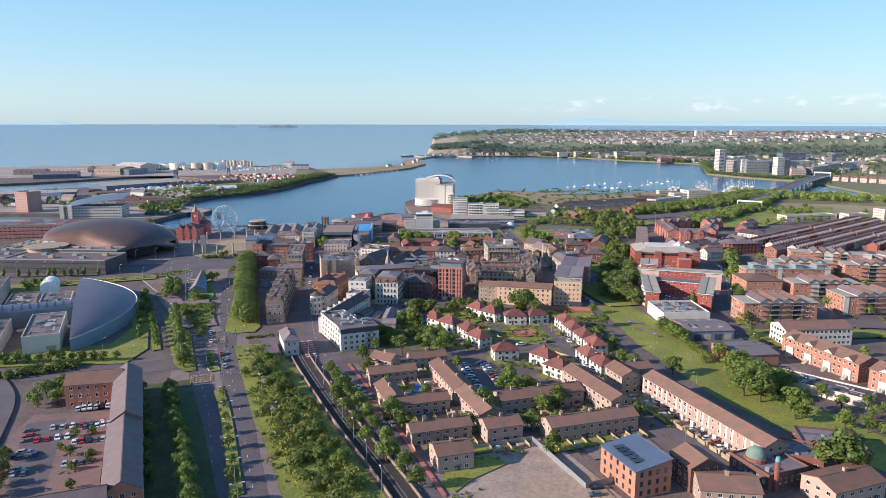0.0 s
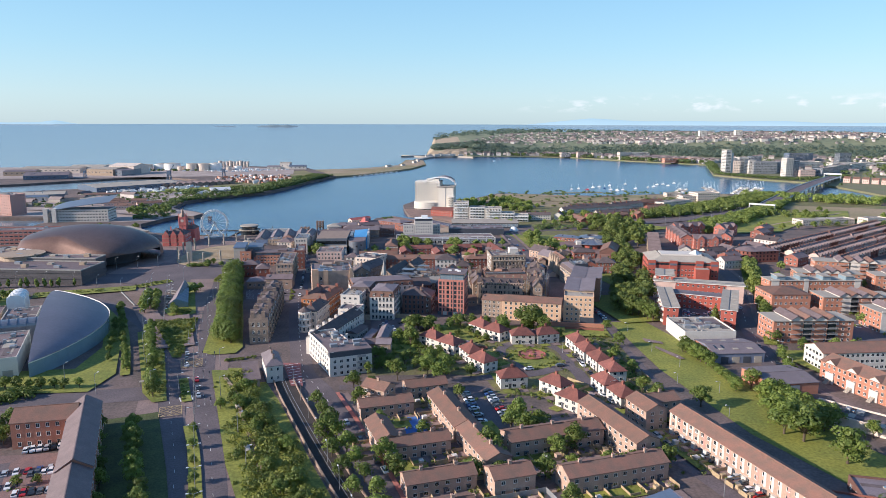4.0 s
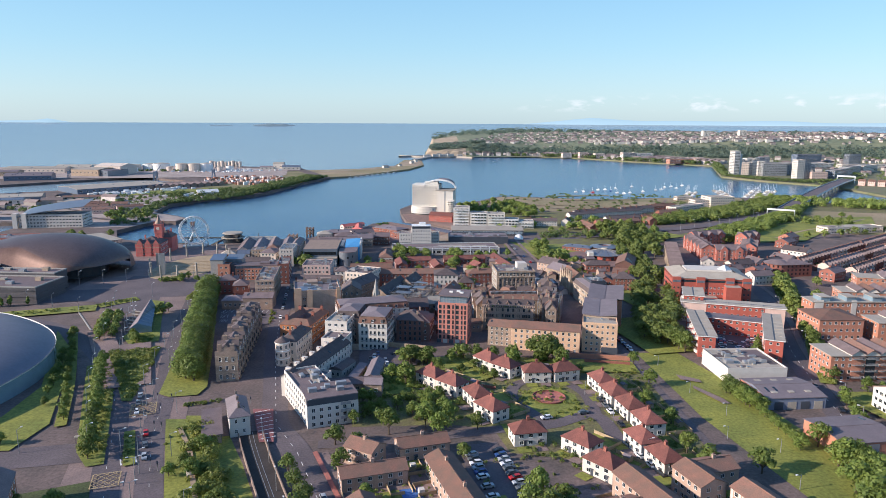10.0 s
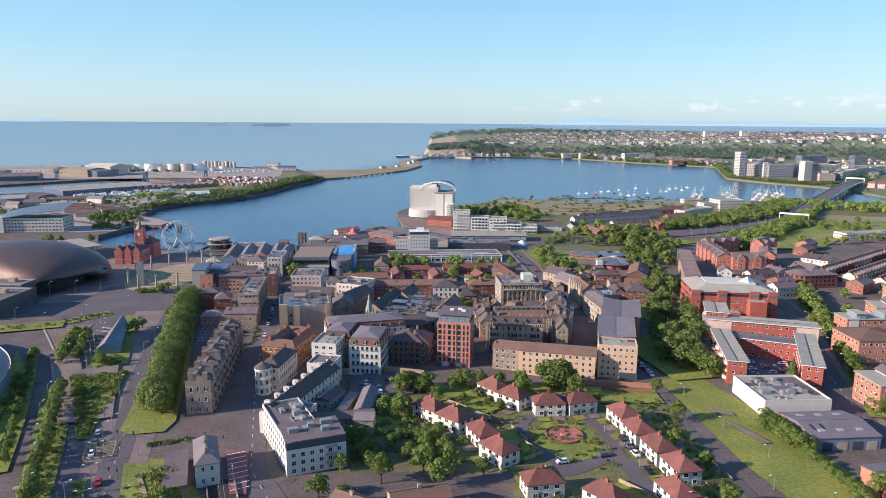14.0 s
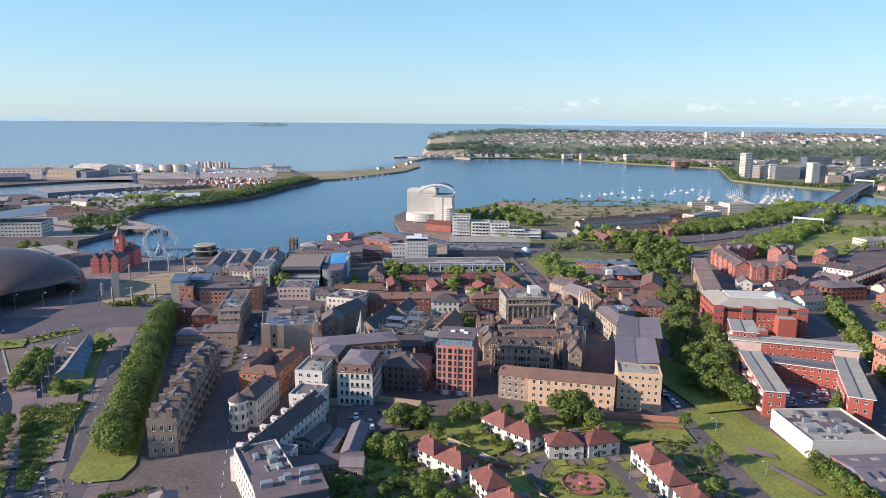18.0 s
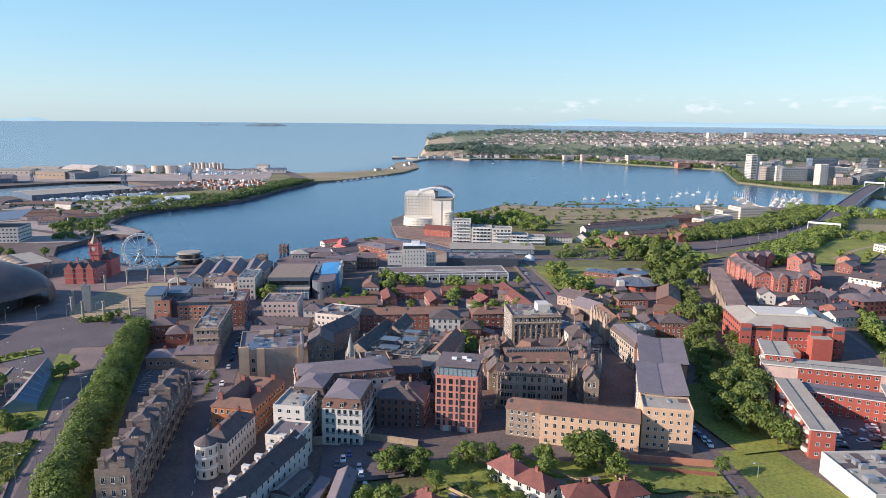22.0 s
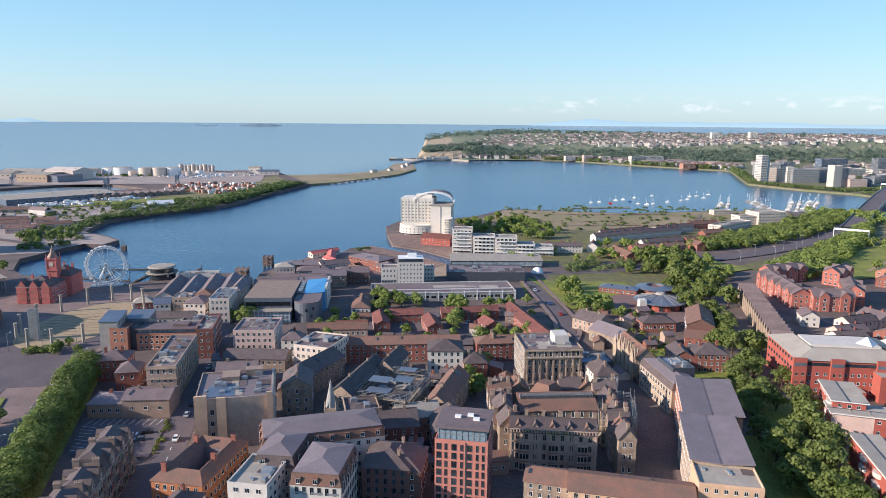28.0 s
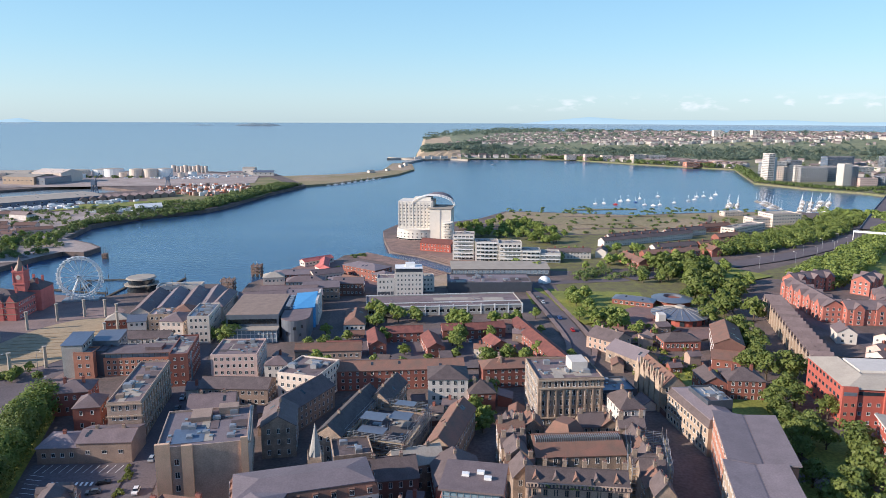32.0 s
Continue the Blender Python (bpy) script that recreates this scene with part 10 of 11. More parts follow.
# ---- right: gabled flats, terraces, road and woods beyond ----
def gabled_range(x, y, L, W, a, h=9.0):
    t = building("gabled_flats", "red brick apartment range with a row of gables", x, y, L, W, a, h, "red_flats", "mauve_roof", "gable", 3.4, 3, 3.2, (1.2, 1.6), "FRBK", group="gabled apartment blocks", joined=True)
    n = max(2, int(L / 11))
    for k in range(n):
        cc = -L / 2 + (k + 0.5) * L / n
        for s in (-1, 1):
            part("gable", wall_mesh(3.0, 5.6, h, 2.8, "gable"), "red_flats", t, m=pose(cc, s * (W / 2 - 0.6), 0, 0, 0, 90))
            part("gable_roof", roof_mesh(6.0, 5.6, h, 2.8, "gable", 0.2), "mauve_roof", t, m=pose(cc, s * (W / 2 - 2.2), 0.05, 0, 0, 90))
            big = Mesh()
            _, src, mats = window_data(1.6, 1.8)
            for f in range(3):
                big.add(src, pose(cc, s * (W / 2 + 0.91), 1.7 + 2.7 * f, 0, 0, 0 if s < 0 else 180))
            tagged(part("glazing", big, mats, t), kind="stuff")


for args in ((226, 660, 58, 11, 84), (240, 631, 24, 11, -4), (250, 705, 34, 11, 20), (266, 652, 30, 11, 64), (286, 700, 26, 11, 40)):
    gabled_range(*args)
t = building("old_row", "long row of old workshops with saw-tooth slate roofs", 183, 597, 116, 9, 74, 8, "drab_render", "mauve_roof", "gable", 2.0, 2, 3.2, (1.0, 1.6), "FB", joined=True)
for k in range(19):
    part("cross_gable", roof_mesh(9.6, 3.4, 8, 2.4, "gable", 0.1), "mauve_roof", t, m=pose(-54 + 6 * k, 0, 0.9, 0, 0, 90))
for k in range(18):
    part("gable", wall_mesh(1.0, 3.2, 8.2, 2.8, "gable"), "sand_stone", t, "yellowish stone gable", m=pose(-51 + 6 * k, 4.6, 0, 0, 0, 90))
tr = random.Random(21)
for x, y, L, W, a, wl, rf in ((258, 598, 18, 12, 30, "white_render", "slate"), (272, 606, 12, 16, 30, "cream_render", "mauve_roof"), (244, 594, 12, 14, 20, "white_render", "mauve_roof"), (228, 586, 20, 10, 20, "cream_render", "slate"), (214, 570, 18, 10, 14, "pink_render", "mauve_roof"), (205, 556, 16, 12, 10, "white_render", "slate"), (232, 562, 14, 12, 30, "red_brick", "mauve_roof"), (284, 560, 16, 11, 35, "red_brick", "mauve_roof"), (226, 548, 16, 10, 15, "white_render", "mauve_roof"), (300, 545, 18, 12, 35, "orange_brick", "brown_tile"), (316, 690, 16, 12, 40, "red_brick", "mauve_roof"), (330, 712, 16, 12, 40, "orange_brick", "mauve_roof"), (300, 640, 14, 20, 40, "white_render", "slate"), (210, 600, 12, 9, 74, "white_render", "mauve_roof")):
    building("shop_house", "small rendered and brick town house with dark roof", x, y, L, W, a, tr.uniform(5.5, 7.5), wl, rf, "gable", 2.8, 2, 3.0, (1.2, 1.4), "FRK", chim=2)
t = root("drum_flats", "red brick block with a rounded end and grey roof", "building", 262, 578, 0, 10)
me = Mesh()
me.cyl(-10, 0, 0, 9, 9, 9, 20)
me.box(-10, -9, 0, 12, 9, 9)
part("wall", me, "red_brick", t)
me = Mesh()
me.cyl(-10, 0, 9, 11.4, 9.7, 3, 20)
me.add(roof_mesh(22, 18, 9, 2.4, "hip", 0.6), Matrix.Translation((1, 0, 0)))
part("roof", me, "mauve_roof", t)
me = Mesh()
for f in range(3):
    for i in range(9):
        a = math.pi + (i - 4) * 0.33
        me.cyl(-10 + 8.95 * math.cos(a), 8.95 * math.sin(a), 1.4 + f * 2.8, 2.9 + f * 2.8, 0.5, 0.5, 6)
    for i in range(6):
        me.box(-8 + i * 3.2, -9.06, 1.4 + f * 2.8, -6.8 + i * 3.2, -8.9, 2.9 + f * 2.8)
tagged(part("glazing", me, "glass", t), kind="stuff")

d, s = Vector((0.78, 0.626, 0)), Vector((0.626, -0.78, 0))
ROOFS, WALLS = ("mauve_roof", "brown_tile", "grey_roof", "slate", "mauve_roof"), ("cream_render", "red_brick", "white_render", "pink_render", "pink_render")
for r in range(6):
    for k in range(14):
        if r > 3 and k < 4:
            continue
        c = Vector((272, 606, 0)) + s * (10 + 19 * r) + d * (9 + 17 * k + (4 if k > 6 else 0))
        t = building("terrace_house", "small Victorian terraced houses with chimneys and rear wing", c.x, c.y, 16.6, 8, math.degrees(math.atan2(d.y, d.x)), 5.6 + tr.uniform(-0.1, 0.1), tr.choice(WALLS), tr.choice(ROOFS), "gable", 2.6, 2, 2.6, (1.1, 1.4), "F", category="houses", group="parallel terraces", joined=True)
        me = Mesh()
        for x in (-8, -2.8, 2.8, 8):
            me.box(x - 0.35, -0.7, 7.2, x + 0.35, 0.7, 9.2)
        me.box(-7.4, 4.0, 0, -4.6, 8.2, 3.8)
        me.box(0.2, 4.0, 0, 3.0, 8.2, 3.8)
        bay = Mesh()
        for x in (-5.6, 0.0, 5.6):
            bay.box(x - 1.5, -5.0, 0, x + 1.5, -4.0, 6.0)
            bay.face([(x - 1.5, -5.0, 6.0), (x + 1.5, -5.0, 6.0), (x, -5.0, 7.6)])
            bay.face([(x - 1.7, -5.2, 5.9), (x, -5.2, 7.8), (x, -1.6, 7.8), (x - 1.7, -3.4, 5.9)][::-1], 1)
            bay.face([(x + 1.7, -5.2, 5.9), (x, -5.2, 7.8), (x, -1.6, 7.8), (x + 1.7, -3.4, 5.9)], 1)
            for z in (1.2, 4.0):
                bay.box(x - 1.0, -5.04, z, x + 1.0, -5.0, z + 1.6, 2)
        tagged(part("bay_front", bay, [tr.choice(("cream_render", "pink_render", "white_render", "red_brick")), "mauve_roof", "glass"], t, "gabled bay fronts"), kind="stuff")
        tagged(part("rear_wing", me, "dark_brick", t, "small rear wings and brick chimneys"), kind="stuff")
thicket("yard_green", [(290, 610), (440, 725), (470, 700), (330, 590)], 90, 1.0, 2.4, "small trees and shrubs in the terrace yards", 50, 0.6, "leaf_far")

# main road, its hedges and woods
ribbon("road", [(140, 738), (215, 774), (285, 810), (345, 853), (412, 912), (470, 985)], 17, 0.16, "asphalt", "main road towards the bridge", "road")
LW = "dense green broadleaved trees along the main road"
thicket("woodland", [(470, 1075), (560, 1030), (640, 975), (760, 962), (900, 952), (900, 925), (720, 925), (598, 940), (546, 965), (498, 992), (450, 1030)], 230, 4.0, 7.0, "leafy trees along the near river bank", 110, 1.2, "leaf_wood", 1.0)
thicket("woodland", [(394, 858), (418, 822), (408, 756), (475, 736), (501, 777), (450, 808), (447, 880)], 60, 2.6, 5.0, "scattered trees between the road and the meadow", 100, 0.9, "leaf_wood", 1.0)
grass([(455, 935), (493, 940), (600, 900), (700, 860), (640, 780), (520, 805), (445, 830)], 0.2, "heath", "yellow rough meadow near the river", "meadow")
thicket("woodland", [(224, 817), (257, 822), (300, 841), (358, 883), (417, 936), (468, 998), (516, 1073), (470, 1048), (405, 989), (353, 936), (309, 915), (278, 871), (238, 848)], 380, 3.2, 6.0, LW, 120, 1.0, "leaf_wood", 1.0)
thicket("woodland", [(252, 734), (294, 777), (347, 828), (412, 893), (503, 999), (433, 893), (367, 811), (317, 756), (278, 712), (256, 701), (244, 710)], 330, 3.2, 6.0, LW, 120, 1.0, "leaf_wood", 1.0)
thicket("woodland", [(640, 960), (720, 980), (900, 1000), (900, 1050), (700, 1045)], 60, 4, 7, LW, 90, 1.2, "leaf_far", 0.9)
for x, y, h in ((415, 800, 9), (432, 808, 10), (440, 840, 9), (470, 850, 8), (380, 740, 9), (400, 748, 8), (452, 745, 9), (500, 790, 9), (520, 820, 8), (360, 735, 8), (340, 740, 9), (478, 880, 8), (300, 770, 9)):
    tree(x, y, h)
copse([(131, 776), (185, 803), (200, 790), (229, 778), (220, 718), (196, 670), (185, 648), (174, 680), (185, 746)], 40, 6, 9.5, one="thick belt of green broadleaved trees by the junction")
tagged(part("footbridge", (lambda m: (m.box(-15, -1.3, 8.2, 15, 1.3, 9.9, bottom=True), m.box(-15, -0.5, 0, -14.4, 0.5, 8.2), m.box(14.4, -0.5, 0, 15, 0.5, 8.2), m)[-1])(Mesh()), "white_paint", m=pose(408, 884, 0, 0, 0, -34)), "white covered footbridge over the main road", "bridge")
tagged(part("footbridge", (lambda m: (m.box(-15, -1.5, 10, 15, 1.5, 12.6, bottom=True), m.box(-15, -1, -6, -14, 1, 10), m.box(14, -1, -6, 15, 1, 10), m)[-1])(Mesh()), "white_paint", m=pose(772, 1368, 0, 0, 0, -34)), "white gantry over the far end of the bridge", "bridge")

# yacht club, marina
for x, y, L, W, a, h in ((318, 948, 62, 14, 38, 6), (376, 990, 34, 24, 10, 13), (350, 985, 22, 16, 10, 9), (395, 1040, 30, 14, 10, 6), (425, 775, 66, 16, 12, 6), (476, 770, 26, 14, 12, 8), (520, 780, 22, 16, 12, 12), (356, 1062, 24, 10, 10, 5)):
    building("yard_building", "cream yacht-yard building with flat roof", x, y, L, W, a, h, "cream_render", "pale_roof", "flat", 0, max(2, int(h / 3)), 3.2, (1.8, 1.3), "FK", joined=True)
for (x0, y0), (x1, y1), n in (((400, 1160), (428, 1215), 5), ((455, 1146), (478, 1245), 7), ((472, 1115), (545, 1240), 9), ((496, 1124), (572, 1240), 8)):
    ribbon("pontoon", [(x0, y0), (x1, y1)], 2.0, -3.4, "concrete", "floating pontoon of the marina", "jetty", 0.5)
    a = math.atan2(y1 - y0, x1 - x0)
    for i in range(n * 2):
        f, sd = (i // 2 + 0.5) / n, 1 if i % 2 else -1
        yacht(x0 + (x1 - x0) * f - sd * 5.5 * math.sin(a), y0 + (y1 - y0) * f + sd * 5.5 * math.cos(a), math.degrees(a) + 90 * sd + tr.uniform(-4, 4), tr.uniform(5.5, 7.5), "pale_roof" if i % 3 else "white_paint", tr.uniform(11, 15))
for i, (x, y) in enumerate(((232, 1209), (246, 1218), (258, 1203), (276, 1242), (290, 1252), (294, 1229), (314, 1276), (297, 1199), (306, 1190), (318, 1199), (351, 1306), (346, 1222), (375, 1245), (389, 1259), (407, 1297), (422, 1308), (422, 1280), (449, 1328))):
    yacht(x, y, 160 + tr.uniform(-20, 20), tr.uniform(5, 7.2), "car_red" if i == 2 else "car_blue" if i == 5 else "white_paint", 8.5)
for i in range(16):
    f = i / 15
    yacht(-170 + 72 * f + (8 if i % 2 else 0), 1468 + 134 * f, 20, tr.uniform(8, 11), "white_paint", 6)
yacht(170, 2050, 30, 10, "white_paint", 14)
slab("reed_island", [(190, 1140), (230, 1146), (272, 1150), (272, 1156), (225, 1153), (190, 1148)], -3.4, "dry_grass", 1.0, "narrow reed island in the bay", "island")
for k, pts in enumerate(([(70, 1030), (130, 990), (200, 1005), (260, 985), (300, 1010)], [(150, 960), (240, 970), (300, 1000), (330, 1060)], [(110, 1060), (200, 1050), (290, 1060)])):
    ribbon("marsh_path", pts, 3.5, 0.06, "mud", "sandy footpath across the marsh", "path")
slab("bare_marsh", [(90, 1020), (150, 985), (210, 1000), (200, 1040), (120, 1060)], 0.05, "heath", 0.0, "dry tawny marsh ground", "ground")
slab("bare_marsh", [(230, 960), (290, 975), (300, 1030), (250, 1040), (220, 1000)], 0.05, "heath", 0.0, "dry tawny marsh ground", "ground")

# ---- docks: spit, sheds, stacked containers ----
for pts in ([(-318, 812), (-355, 842), (-420, 872), (-560, 900)], [(-340, 912), (-390, 935), (-480, 955)], [(-355, 842), (-362, 880), (-385, 930)]):
    ribbon("road", pts, 6, 0.05, "asphalt", "estate road on the dock spit", "road")
thicket("spit_trees", [(-394, 918), (-346, 918), (-318, 868), (-305, 815), (-345, 808), (-372, 860)], 60, 2.0, 4.0, "bushy green trees on the dock spit", 90, 0.8, "leaf_far", 0.9)
grass([(-451, 1094), (-327, 1186), (-335, 1225), (-446, 1159)], 0.04, "grass", "green bank between the dock sheds")
for x, y, L, W, a in ((-395, 905, 24, 14, 20), (-375, 930, 30, 12, 30), (-420, 935, 30, 16, 24), (-440, 960, 36, 14, 24), (-400, 960, 20, 14, 10)):
    building("dock_house", "low pinkish brick building on the dock estate", x, y, L, W, a, 5, "pink_render", "brown_tile", "gable", 2.0, 1, 3.4, (1.4, 1.3), "F", joined=True)

# ---- gardens between the white terrace and the semis ----
for pts, lab in (([(-34, 372), (-14, 376), (-8, 352), (-28, 346)], "long dark back garden lawn"), ([(-6, 392), (14, 398), (20, 384), (2, 376)], "back garden lawn"), ([(8, 380), (22, 386), (30, 372), (14, 360)], "sunlit garden lawn by the close"), ([(28, 396), (84, 388), (86, 378), (70, 374), (34, 386)], "lawn in front of the buff flats"), ([(64, 392), (92, 388), (92, 374), (66, 376)], "grass slope beside the flats")):
    grass(pts, label=lab)
ribbon("garden_wall", [(2, 372), (14, 362), (26, 356)], 0.4, 1.2, "red_brick", "low brick garden wall along the close", "wall", 1.2)
ribbon("garden_wall", [(62, 396), (92, 391)], 0.5, 2.2, "orange_brick", "brick wall below the buff flats", "wall", 2.2)
ribbon("garden_wall", [(-40, 406), (-24, 409), (-4, 404)], 0.5, 3.0, "pale_earth", "old pale rendered yard wall", "wall", 3.0)
slab("yard", [(-36, 404), (-6, 402), (-8, 384), (-34, 378)], 0.08, "asphalt", 0.0, "dark tarred yard with parked vans", "yard")
for x, y, h, k in ((-14, 386, 8.5, "round"), (-9, 388, 9, "round"), (-5, 385, 8, "round"), (-12, 391, 8, "round"), (-3, 390, 7.5, "round"), (14, 393, 8, "round"), (18, 380, 5, "round"), (38, 391, 9, "cone"), (53, 389, 14, "round"), (48, 391, 13, "round"), (56, 392, 11, "round"), (28, 396, 6, "round"), (11, 396, 7, "round"), (-10, 361, 7, "cone"), (22, 372, 5, "round"), (26, 368, 5, "round")):
    tree(x, y, h, k, wide=1.2)
thicket("garden_hedges", [(-34, 372), (-14, 376), (-8, 352), (-12, 352), (-18, 370), (-34, 366)], 50, 0.8, 1.6, "dark overgrown garden hedges", 44, 0.35)
car_row((-32, 386), (-26, 400), 4, 100, 0.1)
car_row((-20, 398), (-14, 400), 2, 20, 0)

grass([(301, 709), (318, 761), (392, 834), (456, 880), (520, 890), (470, 800), (400, 775), (348, 717)], label="park meadow beside the main road")
ribbon("park_path", [(330, 735), (380, 780), (440, 820), (500, 870)], 3, 0.08, "pale_earth", "sandy park path", "path")
for x, y, h in ((18, 528, 9), (22, 520, 10), (17, 512, 9), (21, 504, 8), (25, 530, 8), (19, 498, 7), (-30, 646, 11), (-26, 640, 10), (-20, 642, 9), (-8, 640, 8), (-27, 622, 9), (14, 622, 12), (18, 616, 13), (12, 608, 10), (16, 602, 9), (36, 628, 7), (42, 626, 8), (-50, 588, 8), (-58, 592, 6), (-113, 607, 9), (-108, 603, 8), (88, 664, 10), (94, 655, 9), (90, 684, 9), (96, 676, 11), (86, 672, 9), (92, 640, 8), (98, 630, 7), (104, 622, 6), (-24, 566, 6), (0, 566, 6), (30, 566, 7), (-44, 592, 6), (60, 640, 7)):
    tree(x, y, h, wide=1.15)
slab("dock_apron", [(-1200, 1372), (-852, 1350), (-436, 1420), (-330, 1420), (-300, 1480), (-330, 1640), (-540, 1740), (-1200, 1650)], 0.02, "dock_paving", 0.0, "pale concrete dock apron", "paving")
slab("dock_apron", [(-1200, 890), (-480, 890), (-390, 960), (-360, 1000), (-338, 1060), (-280, 1120), (-272, 1160), (-330, 1180), (-450, 1080), (-1200, 980)], 0.02, "dock_paving", 0.0, "pale concrete dock apron", "paving")

# car park of the boulevard apartments
slab("car_park", [(-152, 244), (-125, 248), (-104, 196), (-90, 165), (-125, 165), (-140, 200), (-150, 226)], 0.08, "block_paving", 0.0, "reddish block-paved car park", "car park")
slab("car_park", [(-150, 236), (-138, 241), (-118, 190), (-112, 170), (-120, 170), (-134, 200)], 0.09, "asphalt", 0.0, "tarred lane of the car park", "car park")
for x, y, h in ((-127, 226, 4.5), (-122, 228, 4), (-121, 211, 5), (-113, 208, 5), (-127, 216, 3.5), (-116, 202, 4), (-110, 190, 4.5), (-155, 252, 6), (-151, 258, 6), (-148, 262, 6), (-153, 262, 5)):
    tree(x, y, h)
for k in range(4):
    x, y = -124 + 5 * k, 226 - 12 * k
    thicket("planter_shrubs", [(x - 5, y - 2), (x + 4, y + 1.5), (x + 4.4, y + 0.3), (x - 4.6, y - 3.2)], 14, 0.4, 0.8, "low shrubs in a car park planter", 40, 0.25, "leaf_bright")
    ribbon("planter_kerb", [(x - 5, y - 3.4), (x + 4.8, y + 0.1)], 0.3, 0.35, "concrete", "pale planter kerb", "kerb", 0.3)
car_row((-139, 249), (-127, 253), 6, 112, 0.05)
car_row((-128, 233), (-119, 236), 5, 112, 0.1)
car_row((-126, 221), (-115, 224), 5, 112, 0.2)
car_row((-121, 205), (-112, 208), 4, 112, 0.2)
car_row((-146, 232), (-132, 200), 8, 20, 0.3)
thicket("hedge_trees", [(-190, 287), (-167, 302), (-161, 296), (-186, 281)], 36, 1.8, 3.0, "bushy trees along the cinema lawn", 90, 0.55)
thicket("hedge_trees", [(-230, 280), (-190, 288), (-188, 282), (-230, 272)], 40, 1.8, 3.0, "bushy trees along the side street", 90, 0.55)
copse([(31, 955), (71, 956), (86, 886), (111, 866), (129, 886), (119, 957), (97, 1043), (60, 1000)], 46, 7, 10, one="thick green trees behind the waterside hotel")

t = root("assembly_hall", "low glazed assembly hall under a broad flat roof with shallow domes", "public hall", -297, 671, 0, -44)
me = Mesh()
me.box(-19, -14, 0, 19, 14, 8.6)
part("glass_wall", me, "pale_glass", t)
me = Mesh()
me.box(-24, -19, 8.6, 24, 19, 9.3, bottom=True)
part("roof", me, "pale_roof", t, "broad pale flat roof")
for k in range(4):
    me = Mesh()
    me.cyl(-15 + 10 * k, 0, 9.3, 10.2, 4.4, 3.6, 20)
    me.cyl(-15 + 10 * k, 0, 10.2, 10.9, 3.6, 1.2, 20)
    part("roof_dome", me, "sand_stone", t, "shallow timber-coloured roof dome")
for k in range(7):
    for y in (-18, 18):
        me = Mesh()
        me.cyl(-21 + 7 * k, y, 0, 8.6, 0.3, 0.3, 8)
        part("post", me, "grey_metal", t)
thicket("plaza_bushes", [(-191, 548), (-177, 551), (-176, 556), (-190, 555)], 22, 1.4, 2.4, "dark rounded bushes on the square", 60, 0.45)
# ---- lean-tos, yard walls and back-lane greenery of the old centre ----
orng = random.Random(33)
SPOTS = [(-36, 440), (-30, 436), (-22, 444), (-4, 446), (2, 440), (22, 438), (0, 470), (6, 468), (-30, 470), (-2, 500), (2, 508), (8, 512), (28, 500), (32, 506), (70, 486), (74, 516), (84, 520), (92, 530), (-84, 500), (-58, 500), (-60, 512), (-30, 520), (-24, 514), (-10, 516), (-4, 522), (30, 524), (62, 548), (84, 560), (96, 566), (108, 556), (120, 566), (-92, 532), (-66, 566), (-20, 566), (8, 570), (24, 576), (40, 574), (-36, 606), (46, 600), (40, 614), (98, 610), (112, 600), (122, 612), (106, 590)]
for x, y in SPOTS:
    L, W, h = orng.uniform(4, 8), orng.uniform(3.5, 5.5), orng.uniform(2.6, 5.5)
    building("outhouse", "small brick lean-to in a back yard", x, y, L, W, orng.choice((8, 98, -10, 80)), h, orng.choice(("red_brick", "grey_brick", "drab_render", "cream_render")), orng.choice(("mauve_roof", "slate", "brown_tile")), orng.choice(("gable", "gable", "mono")), 1.5, 1, 2.4, (0.9, 1.1), "F", joined=True, chim=orng.choice((0, 1)))
for x, y in SPOTS[::2]:
    a = orng.uniform(0, 6.3)
    ribbon("yard_wall", [(x + 4, y - 3), (x + 4 + 7 * math.cos(a), y - 3 + 7 * math.sin(a))], 0.3, 2.0, "dark_brick", "old brick yard wall", "wall", 2.0)
thicket("yard_bushes", [(-8, 506), (12, 506), (24, 520), (24, 534), (10, 530), (-6, 520)], 40, 0.7, 1.6, "overgrown bushes in back yards", 44, 0.4)
thicket("yard_bushes", [(84, 548), (124, 552), (126, 600), (100, 604), (86, 580)], 90, 0.8, 2.0, "overgrown bushes behind the terrace", 44, 0.45, "leaf_bright")
thicket("roof_plants", [(30, 437), (52, 434), (52, 436), (30, 439)], 12, 0.3, 0.6, "small plants growing on the ruined parapet", 30, 0.2, "leaf_bright", 0.8, z=13.4)

# verge and hedge along the apartment street
grass([(250, 560), (238, 556), (209, 480), (205, 452), (180, 398), (166, 362), (172, 360), (188, 394), (214, 448), (224, 484)], label="grass verge along the apartment street")
grass([(170, 352), (196, 352), (190, 330), (166, 336)], label="sunlit lawn between apartment blocks")
thicket("verge_hedge", [(239, 556), (209, 480), (205, 452), (168, 364), (172, 362), (211, 450), (215, 480), (245, 552)], 160, 1.2, 2.2, "bushy hedge along the apartment street", 50, 0.5, "leaf_bright")
for x, y, r in ((214, 440, 20), (228, 400, 16), (262, 430, 20), (290, 440, 18), (255, 500, 22), (300, 500, 18), (220, 345, 18), (250, 372, 16), (330, 410, 18)):
    grass([(x + r * 0.8 * math.cos(a), y + r * 0.5 * math.sin(a)) for a in (0.3, 1.2, 2.2, 3.3, 4.2, 5.3)], label="shared lawn between apartment blocks")

